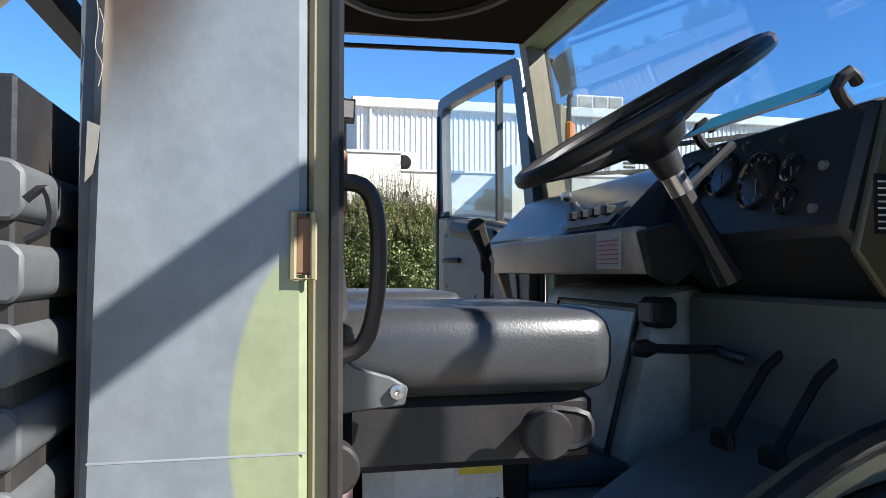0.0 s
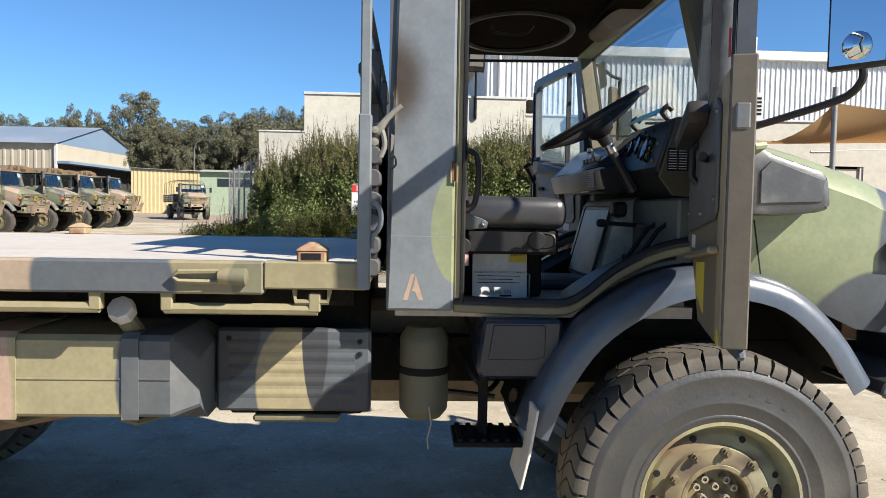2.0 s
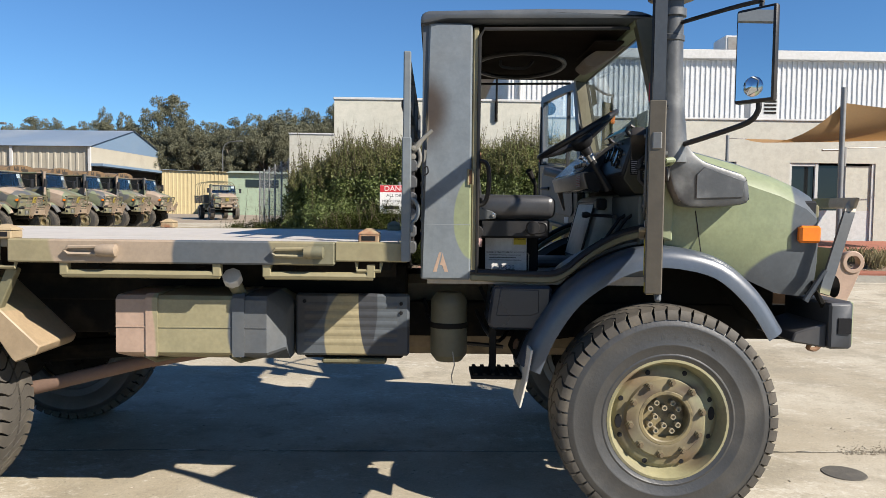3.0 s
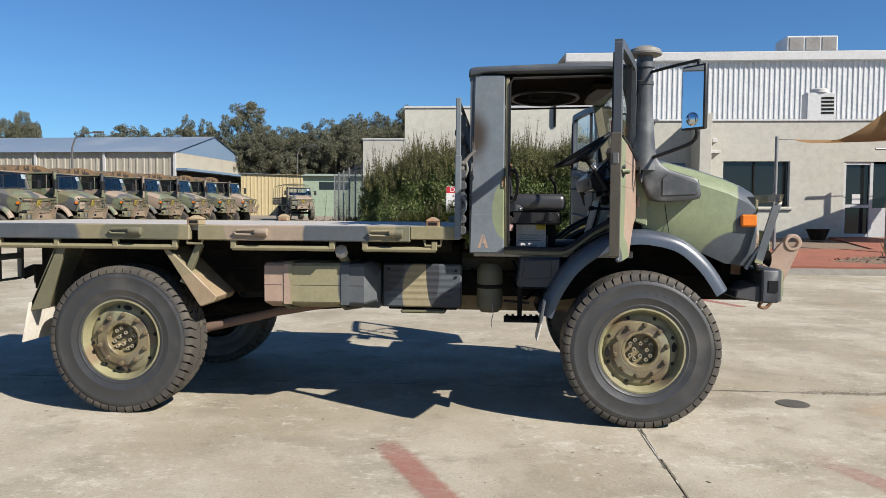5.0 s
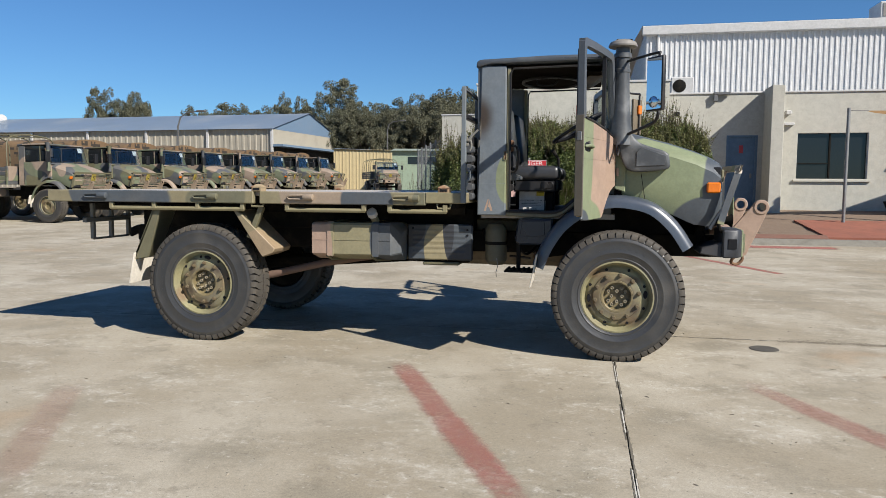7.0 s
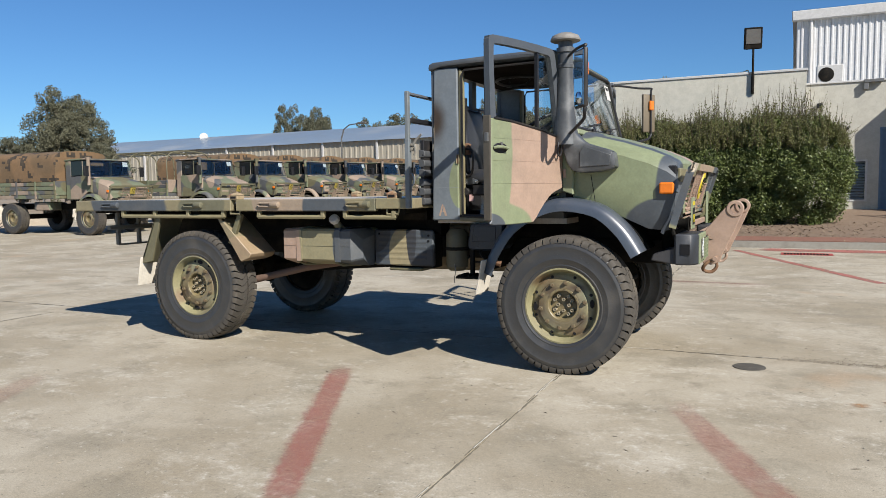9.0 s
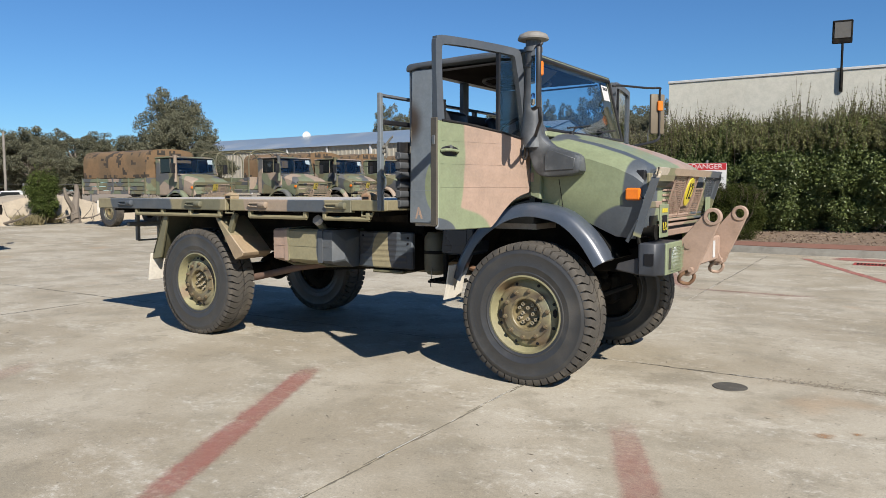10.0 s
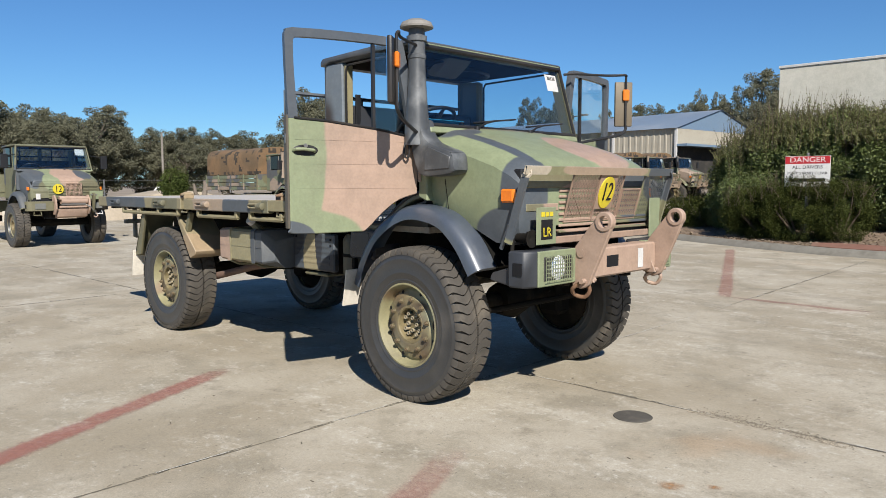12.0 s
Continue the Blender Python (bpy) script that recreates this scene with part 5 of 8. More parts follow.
def door(truck, side, angle, paint, inner, wound_up=True):
    """A door hung at the front pillar; side -1 is the driver's."""
    m = pose(0.0, side * 0.895, 0, 0, 0, -side * angle) @ (Matrix() if side < 0 else Matrix.Diagonal((1, -1, 1, 1)))
    d = part("door", Geo().prism(DOOR_LOW + [(-0.005, 1.885), (-0.35, 1.945), (-0.7, 1.985), (-0.97, 2.0)], 0.0, 0.022, "y", 0.006), paint, truck, "open camouflage-painted cab door", m)
    part("inner_skin", Geo().prism([(x * 0.96 - 0.015, z * 0.96 + 0.075) for x, z in DOOR_LOW + [(-0.005, 1.885), (-0.35, 1.945), (-0.97, 2.0)]], 0.022, 0.062, "y", 0.008), inner, d, "olive inner door skin")
    part("trim_panel", Geo().prism([(-0.86, 1.63), (-0.86, 1.91), (-0.8, 1.94), (-0.14, 1.85), (-0.1, 1.58), (-0.14, 1.55), (-0.82, 1.6)], 0.062, 0.072, "y", 0.004), INTERIOR, d, "dark grey inner trim panel with screws")
    g = Geo()
    outer = smooth_line([(-0.97, 2.0), (-0.98, 2.3), (-0.985, 2.52), (-0.975, 2.56), (-0.93, 2.585), (-0.55, 2.592), (-0.2, 2.585), (-0.15, 2.57), (-0.12, 2.53), (-0.055, 2.22), (-0.005, 1.88)], 2)
    inn = smooth_line([(-0.905, 2.0), (-0.925, 2.3), (-0.928, 2.48), (-0.92, 2.515), (-0.88, 2.53), (-0.55, 2.536), (-0.24, 2.53), (-0.205, 2.52), (-0.185, 2.49), (-0.125, 2.22), (-0.075, 1.9)], 2)
    k = len(outer)
    vs = [(x, y, z) for x, z in outer for y in (0.004, 0.05)] + [(x, y, z) for x, z in inn for y in (0.004, 0.05)]
    fs = []
    for i in range(k - 1):
        o, p, q, r = 2 * i, 2 * i + 2, 2 * k + 2 * i, 2 * k + 2 * i + 2
        fs += [(o, p, r, q), (o + 1, q + 1, r + 1, p + 1), (o, o + 1, p + 1, p), (q, r, r + 1, q + 1)]
    g.add(vs, fs)
    part("window_frame", g, BLUEGREY, d, "grey window frame")
    part("quarter_post", Geo().prism([(-0.36, 1.94), (-0.34, 1.94), (-0.34, 2.535), (-0.36, 2.535)], 0.012, 0.04, "y"), BLACK, d)
    part("belt_moulding", Geo().tube([(-0.93, -0.002, 2.003), (-0.7, -0.002, 1.99), (-0.35, -0.002, 1.95), (-0.06, -0.002, 1.9)], 0.008, 6), BLACK, d)
    part("quarter_glass", Geo().prism([(-0.34, 1.95), (-0.08, 1.91), (-0.20, 2.52), (-0.34, 2.53)], 0.024, 0.028, "y"), GLASS, d).visible_shadow = False
    if wound_up:
        part("window_glass", Geo().prism([(-0.92, 2.0), (-0.36, 1.95), (-0.36, 2.53), (-0.92, 2.53)], 0.024, 0.028, "y"), GLASS, d).visible_shadow = False
    # outer handle in its dish
    part("handle_recess", Geo().lathe([(0.0, -0.002), (0.045, -0.003), (0.05, 0.0)], 20, "y", pose(-0.86, 0, 1.79) @ Matrix.Diagonal((1.8, 1, 0.75, 1))), BLACK, d)
    hdl = Geo().tube([(-0.945, -0.004, 1.79), (-0.93, -0.03, 1.795), (-0.88, -0.035, 1.797), (-0.81, -0.03, 1.79), (-0.795, -0.004, 1.785)], 0.011, 8)
    part("handle", hdl, GREENPAINT, d, "green painted pull handle")
    part("lock_barrel", Geo().lathe([(0.014, 0.0), (0.014, -0.012), (0.0, -0.012)], 12, "y", pose(-0.86, -0.003, 1.82)), STEEL, d)
    for z in (1.86, 1.7, 1.535):
        part("crease", Geo().box(-0.95 if z < 1.85 else -0.93, -0.03, -0.0016, 0.0, z, z + 0.005), paint, d)
    # inner fittings
    part("armrest", Geo().prism([(-0.66, 1.92), (-0.62, 1.96), (-0.2, 1.9), (-0.18, 1.85), (-0.24, 1.84), (-0.62, 1.885)], 0.07, 0.135, "y", 0.014, seg=2), BLACK, d, "black padded armrest")
    part("inner_handle", Geo().tube([(-0.66, 0.075, 1.78), (-0.7, 0.1, 1.78), (-0.78, 0.1, 1.78)], 0.012), BLACK, d)
    part("winder", Geo().tube([(-0.38, 0.07, 1.72), (-0.38, 0.09, 1.74), (-0.38, 0.09, 1.83), (-0.38, 0.07, 1.85)], 0.012), BLACK, d)
    part("door_ledge", Geo().prism([(-0.88, 1.51), (-0.16, 1.455), (-0.16, 1.475), (-0.88, 1.53)], 0.06, 0.09, "y", 0.006), inner, d)
    part("warning_label", Geo().prism([(-0.58, 1.31), (-0.36, 1.36), (-0.36, 1.455), (-0.58, 1.468)], 0.0625, 0.065, "y"), YELLOW, d, "yellow warning label")
    part("yellow_label", Geo().box(-0.93, -0.9, 0.0625, 0.065, 1.27, 1.31), YELLOW, d)
    part("data_label", Geo().box(-0.3, -0.2, 0.0625, 0.065, 1.5, 1.545), WHITE, d, "small pale data plate")
    part("lock_catch", Geo().box(-0.99, -0.95, 0.01, 0.05, 1.83, 1.9, 0.006), STEEL, d, "worn steel door catch")
    part("reflector", Geo().box(-0.965, -0.945, 0.062, 0.066, 2.02, 2.09), SIGNRED, d, "red reflector")
    for x, z in ((-0.82, 1.66), (-0.5, 1.62), (-0.15, 1.62), (-0.82, 1.9), (-0.17, 1.82)):
        part("screw", Geo().lathe([(0.008, 0.072), (0.007, 0.077), (0.0, 0.078)], 8, "y", pose(x, 0, z)), STEEL, d)
    for z in (1.58, 1.78):
        part("hinge", Geo().tube([(-0.005, -0.012, z), (-0.005, -0.012, z + 0.07)], 0.014), TANPAINT, d)
    part("door_edge", Geo().box(-0.986, -0.971, -0.002, 0.062, 1.27, 2.02, 0.004), plain("brown_door_edge", (0.13, 0.11, 0.08), 0.5), d, "dull brown door edge")
    part("check_strap", Geo().tube(smooth_line([(-0.1, -0.02, 1.93), (-0.115, -0.045, 1.88), (-0.105, -0.045, 1.79), (-0.125, -0.04, 1.75), (-0.145, -0.035, 1.78), (-0.13, -0.03, 1.86)], 3), 0.008, 6), BLACK, d, "black hanging strap clip")
    part("rubber_seal", Geo().tube([(-0.965, 0.055, 1.3), (-0.965, 0.055, 2.0), (-0.968, 0.052, 2.5)], 0.008, 5), BLACK, d)
    return d


def mirror_head(truck, side, paint):
    nx, ny = -0.8, 0.6 * side
    yaw = math.degrees(math.atan2(-nx, ny))
    m = pose(0.26, side * (1.4 if side < 0 else 1.43), 2.29, 0, 0, yaw)
    b = part("mirror", Geo().box(-0.095, 0.095 if side < 0 else 0.07, -0.035, 0.0, -0.21, 0.21 if side < 0 else 0.19, 0.012, seg=2), BLACK if side < 0 else plain("dusty_mirror_back", (0.21, 0.165, 0.105), 0.6), truck, "tall rectangular rear-view mirror on a bent arm", m)
    part("mirror_glass", Geo().box(-0.083, 0.083 if side < 0 else 0.06, 0.0, 0.004, -0.195, 0.195 if side < 0 else 0.175), MIRROR, b)
    part("wide_angle_mirror", Geo().lathe([(0.045, 0.004), (0.043, 0.012), (0.03, 0.017), (0.0, 0.02)], 24, "y", pose(0.0, 0.0, -0.14)), MIRROR, b, "small round convex mirror")
    part("mirror_tube", Geo().tube([(0.0, -0.045, -0.24), (0.0, -0.045, 0.235)], 0.011, 8), BLACK, b)
    lo, hi = m @ Vector((0.0, -0.045, -0.24)), m @ Vector((0.0, -0.045, 0.235))
    part("side_marker", Geo().box(-0.03, 0.03, -0.065, -0.035, 0.02, 0.12, 0.008), AMBER, b, "amber marker lamp")
    part("mirror_arm", Geo().tube(smooth_line([tuple(lo + Vector((0, 0, 0.04))), tuple(lo), (lo.x - 0.02, lo.y - side * 0.05, lo.z - 0.045), (0.2, side * 1.2, 1.97), (0.06, side * 0.96, 1.92), (0.03, side * 0.9, 1.92)], 3), 0.013), BLACK, truck)
    part("mirror_stay", Geo().tube(smooth_line([tuple(hi), (hi.x, hi.y - side * 0.02, hi.z + 0.012), (0.2, side * 1.25, 2.53), (0.05, side * 0.95, 2.53), (0.0, side * 0.86, 2.52)], 3), 0.011), BLACK, truck)
    part("mirror_clamp", Geo().box(0.0, 0.06, side * 0.9 - 0.03, side * 0.9 + 0.03, 1.87, 1.98, 0.008), STEEL, truck)


def cab(truck, paint, pillar):
    for name, y0, y1, z0, z1 in (("rear_wall", -0.83, 0.83, 1.24, 2.24), ("rear_header", -0.83, 0.83, 2.548, 2.562), ("rear_window_post", -0.83, -0.75, 2.24, 2.548), ("rear_window_post", 0.0, 0.1, 2.24, 2.548), ("rear_window_post", 0.78, 0.83, 2.24, 2.548)):
        part(name, Geo().box(-1.215, -1.175, y0, y1, z0, z1), BLUEGREY if pillar is PILLARP else paint, truck)
    for s in (-1, 1):
        a, b = sorted((s * 0.845, s * 0.79))
        part("rear_pillar", Geo().prism([(-1.215, 1.225), (-1.185, 2.55), (-0.96, 2.545), (-0.955, 1.225)], a, b, "y", 0.01), pillar, truck, "pale blue-grey rear cab pillar")
        part("door_jamb", Geo().box(-0.955, -0.925, *sorted((s * 0.83, s * 0.76)), 1.235, 2.53, 0.006), camo_jamb, truck, "olive-yellow door jamb")
        part("jamb_seal", Geo().tube([(-0.922, s * 0.835, 1.26), (-0.922, s * 0.835, 2.48), (-0.9, s * 0.835, 2.52), (-0.15, s * 0.835, 2.535)], 0.009, 6), BLACK, truck)
        sill = smooth_line([(-0.955, 1.22), (-0.6, 1.21), (-0.47, 1.23), (-0.32, 1.345), (-0.15, 1.435), (0.02, 1.47)], 3)
        part("door_sill", Geo().prism(sill + [(x, z + 0.035) for x, z in sill[::-1]], *sorted((s * 0.835, s * 0.74)), "y", 0.006), sill_paint, truck)
        part("sill_seal", Geo().tube([(x, s * 0.815, z + 0.045) for x, z in sill], 0.02, 8), BLACK, truck)
        part("front_pillar", Geo().add([(0.085, s * 0.955, 1.95), (0.0, s * 0.93, 1.95), (0.0, s * 0.86, 1.95), (0.085, s * 0.89, 1.95), (-0.05, s * 0.87, 2.585), (-0.125, s * 0.855, 2.575), (-0.125, s * 0.79, 2.575), (-0.05, s * 0.81, 2.585)],
             [(0, 1, 5, 4), (1, 2, 6, 5), (2, 3, 7, 6), (3, 0, 4, 7), (4, 5, 6, 7), (0, 3, 2, 1)]), front_pillar_paint if pillar is PILLARP else paint, truck)
        part("scuttle_side", Geo().prism([(-0.01, 1.47), (0.08, 1.44), (0.08, 1.97), (-0.01, 1.97)], *sorted((s * 0.9, s * 0.80)), "y", 0.008), paint, truck)
    roof = Geo().prism([(-1.225, 2.53), (-1.23, 2.555), (-1.222, 2.588), (-1.19, 2.602), (-0.6, 2.622), (-0.2, 2.624), (-0.1, 2.616), (-0.035, 2.597), (-0.04, 2.575), (-0.16, 2.575), (-1.1, 2.56)], -0.87, 0.87, "y", 0.018, seg=2)
    part("roof", roof, BLUEGREY if pillar is PILLARP else paint, truck, "blue-grey cab roof")
    # black sheet added over the back wall to stand for the cab's inner shade
    part("rear_shade_sheet", Geo().box(-1.175, -1.165, -0.78, 0.78, 1.25, 2.235, 0.003), BLACK, truck, "black sheet added for the shade at the back of the cab")
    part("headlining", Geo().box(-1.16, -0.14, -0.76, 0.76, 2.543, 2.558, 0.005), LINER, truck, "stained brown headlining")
    part("firewall", Geo().box(0.0, 0.05, -0.83, 0.83, 1.3, 1.97), CHASSIS, truck)
    part("screen_sill", Geo().prism([(0.03, 1.92), (0.13, 1.93), (0.12, 1.965), (0.09, 1.98), (0.03, 1.98)], -0.9, 0.9, "y", 0.006), paint, truck)
    part("screen_header", Geo().box(-0.13, -0.035, -0.84, 0.84, 2.545, 2.595, 0.012), paint, truck)
    scr = Geo()
    scr.add([(0.082, -0.905, 1.975), (0.082, 0.905, 1.975), (-0.04, 0.835, 2.565), (-0.04, -0.835, 2.565), (0.076, -0.905, 1.975), (0.076, 0.905, 1.975), (-0.046, 0.835, 2.565), (-0.046, -0.835, 2.565)],
            [(0, 1, 2, 3), (7, 6, 5, 4), (0, 4, 5, 1), (1, 5, 6, 2), (2, 6, 7, 3), (3, 7, 4, 0)])
    ob = part("windscreen", scr, SCREEN, truck, "one-piece windscreen in a black rubber seal")
    ob.visible_shadow = False
    part("screen_seal", Geo().tube([(0.086, -0.9, 1.985), (0.086, 0.9, 1.985), (-0.036, 0.832, 2.56), (-0.036, -0.832, 2.56)], 0.018, 8, True), BLACK, ob)
    for y in (-0.42, 0.22):
        w = part("wiper", Geo().tube([(0.13, y, 1.98), (0.1, y + 0.14, 2.03), (0.088, y + 0.26, 2.055)], 0.008, 6), BLACK, truck)
        part("wiper_blade", Geo().tube([(0.09, y + 0.0, 2.025), (0.076, y + 0.52, 2.08)], 0.007, 5), BLACK, w)
        part("wiper_pivot", Geo().lathe([(0.022, 0.0), (0.02, 0.03), (0.0, 0.035)], 12, "z", pose(0.13, y, 1.965)), BLACK, w)
    part("floor_pan", Geo().box(-1.18, 0.0, -0.8, 0.8, 1.2, 1.245), MAT, truck, "dusty black rubber floor")


front_pillar_paint = plain("dark_olive_pillar", (0.13, 0.118, 0.065), 0.5, amount=0.3)
sill_paint = plain("sill_paint", (0.22, 0.2, 0.115), 0.4, amount=0.4, dirt=(0.1, 0.08, 0.05), patch=6)
camo_jamb = plain("jamb_paint", (0.335, 0.293, 0.165), 0.55, amount=0.35, dirt=(0.2, 0.14, 0.08), patch=5)


SNORKELP = plain("scuffed_intake_plastic", (0.085, 0.09, 0.095), 0.42, amount=0.65, dirt=(0.3, 0.31, 0.31), grain=60, patch=5)


def snorkel(truck):
    part("snorkel_pipe", Geo().lathe([(0.094, 1.84), (0.088, 1.98), (0.074, 2.12), (0.063, 2.3), (0.06, 2.44), (0.066, 2.445), (0.066, 2.47), (0.06, 2.475), (0.06, 2.56), (0.072, 2.565), (0.072, 2.6), (0.058, 2.605), (0.056, 2.66)], 24, "z", pose(0.03, -0.945, 0)), SNORKELP, truck, "worn grey air-intake snorkel")
    part("snorkel_cap", Geo().lathe([(0.05, 2.652), (0.098, 2.648), (0.118, 2.656), (0.119, 2.668), (0.104, 2.694), (0.06, 2.714), (0.0, 2.72)], 24, "z", pose(0.03, -0.945, 0)), plain("scuffed_cap", (0.3, 0.28, 0.25), 0.6), truck, "mushroom cap")
    body = Geo().prism(smooth_line([(-0.035, 2.02), (0.095, 2.02), (0.12, 1.93), (0.2, 1.85), (0.39, 1.79), (0.425, 1.75), (0.435, 1.68), (0.415, 1.635), (0.2, 1.615), (0.1, 1.63), (0.05, 1.7), (0.0, 1.85)], 2), -0.995, -0.84, "y", 0.022, seg=2)
    part("air_intake_box", body, SNORKELP, truck, "grey moulded air-intake box")
    part("intake_cover", Geo().prism([(0.16, 1.66), (0.395, 1.67), (0.405, 1.75), (0.2, 1.82), (0.16, 1.78)], -1.003, -0.994, "y", 0.003), SNORKELP, truck)


DULLLAMP = plain("dull_lamp_glass", (0.22, 0.22, 0.2), 0.25, amount=0.4)
DUSTYTAN = plain("dusty_tan_paint", (0.34, 0.255, 0.175), 0.65, amount=0.5)
DULLYELLOW = plain("dull_yellow_paint", (0.42, 0.33, 0.06), 0.6, amount=0.3)


def bullbar(truck, hero=True):
    GUARD = camo("brush_guard_camouflage", (0.30, 0.29, 0.16), [((1.0, -0.9, 1.4), (0.3, 0.25, 0.26), GREY), ((1.0, -0.86, 1.66), (0.2, 0.16, 0.06), (0.6, 0.52, 0.4)), ((1.0, 0.0, 1.65), (0.2, 0.5, 0.06), (0.48, 0.36, 0.25)), ((1.0, 0.9, 1.6), (0.3, 0.3, 0.2), GREY)], 0.6, 0.2) if hero else OLIVEPAINT
    top = smooth_line([(0.86, -0.93, 1.18), (0.875, -0.925, 1.24), (0.97, -0.915, 1.56), (0.99, -0.905, 1.62), (1.0, -0.87, 1.645), (1.005, -0.8, 1.65), (1.005, 0.8, 1.65), (1.0, 0.9, 1.645), (0.99, 0.935, 1.62), (0.97, 0.945, 1.56), (0.875, 0.955, 1.24), (0.86, 0.96, 1.18)], 3)
    bar = Geo()
    vs = []
    for i, p in enumerate(top):
        a, b = Vector(top[max(i - 1, 0)]), Vector(top[min(i + 1, len(top) - 1)])
        d = (b - a).normalized()
        side = Vector((0.3, 0, 1)).normalized() if abs(d.y) > 0.75 else Vector((1, 0, -0.28)).normalized()
        out = d.cross(side).normalized()
        c = Vector(p)
        vs += [c + side * 0.027 + out * 0.009, c + side * 0.027 - out * 0.009, c - side * 0.027 - out * 0.009, c - side * 0.027 + out * 0.009]
    n = len(top)
    bar.add(vs, [(4 * i + k, 4 * i + (k + 1) % 4, 4 * i + 4 + (k + 1) % 4, 4 * i + 4 + k) for i in range(n - 1) for k in range(4)] + [(0, 1, 2, 3), tuple(4 * n - 4 + k for k in range(4))])
    gd = part("brush_guard", bar, GUARD, truck, "bent flat-steel brush guard before the grille")
    MESHP = plain("tan_expanded_metal", (0.42, 0.29, 0.21), 0.65, amount=0.5, dirt=(0.25, 0.15, 0.1), patch=8)
    MESHP = MESHP if hero else DUSTYTAN
    # expanded metal panels: diamond strands
    def expanded(y0, y1, z0, z1, step):
        g = Geo()
        w, h = y1 - y0, z1 - z0
        for sgn in (1, -1):
            k = -h
            while k < w:
                a, b = max(k, 0.0), min(k + h, w)
                za, zb = a - k, b - k
                if b - a > 0.005:
                    p, q = (a, za), (b, zb)
                    if sgn < 0:
                        p, q = (w - a, za), (w - b, zb)
                    x0, x1 = 0.985 - (1.65 - (z0 + p[1])) * 0.28, 0.985 - (1.65 - (z0 + q[1])) * 0.28
                    g.tube([(x0, y0 + p[0], z0 + p[1]), (x1, y0 + q[0], z0 + q[1])], 0.0032, 3)
                k += step
        return g
    for y0, y1, mt in ((-0.37, 0.28, MESHP), (0.3, 0.56, MESHP), (0.58, 0.93, GUARD)):
        z1 = 1.63 if y0 != 0.3 else 1.52
        tagged(part("mesh_panel", expanded(y0, y1, 1.3, z1, 0.034 if hero else 0.08), mt, gd, "expanded steel mesh panel"), kind="stuff")
        fr = Geo()
        zz = lambda z: 0.985 - (1.65 - z) * 0.28
        fr.tube([(zz(1.3), y0, 1.3), (zz(1.3), y1, 1.3), (zz(z1), y1, z1), (zz(z1), y0, z1)], 0.009, 4, True)
        part("mesh_frame", fr, mt, gd)
    for y in (-0.04,):
        part("mesh_rib", Geo().tube([(0.89, y, 1.3), (0.982, y, 1.63)], 0.01, 4), MESHP, gd)
    for z in (1.155, 1.235):
        part("lower_rail", Geo().box(0.86 if z > 1.2 else 0.9, 0.885 if z > 1.2 else 0.925, -0.55, 0.95, z, z + 0.05, 0.006), MESHP, gd)
    # yellow roundel with its number
    md = pose(0.957, 0.06, 1.5, 90, 0, 90) @ pose(0, 0, 0, 15.6, 0, 0)
    part("number_backing", Geo().box(-0.11, 0.11, -0.125, 0.125, -0.006, 0.0, 0.0, md), MESHP if hero else DULLYELLOW, gd)
    part("number_disc", Geo().lathe([(0.0, 0.008), (0.105, 0.008), (0.107, 0.0)], 28, "z", md @ Matrix.Diagonal((0.9, 1.12, 1, 1))), YELLOW if hero else DULLYELLOW, gd, "yellow disc with a black number 12")
    letters("12", 0.155, INK, gd, md @ pose(0, 0, 0.0105) @ Matrix.Diagonal((0.9, 1.25, 1, 1)), "number")
    return gd


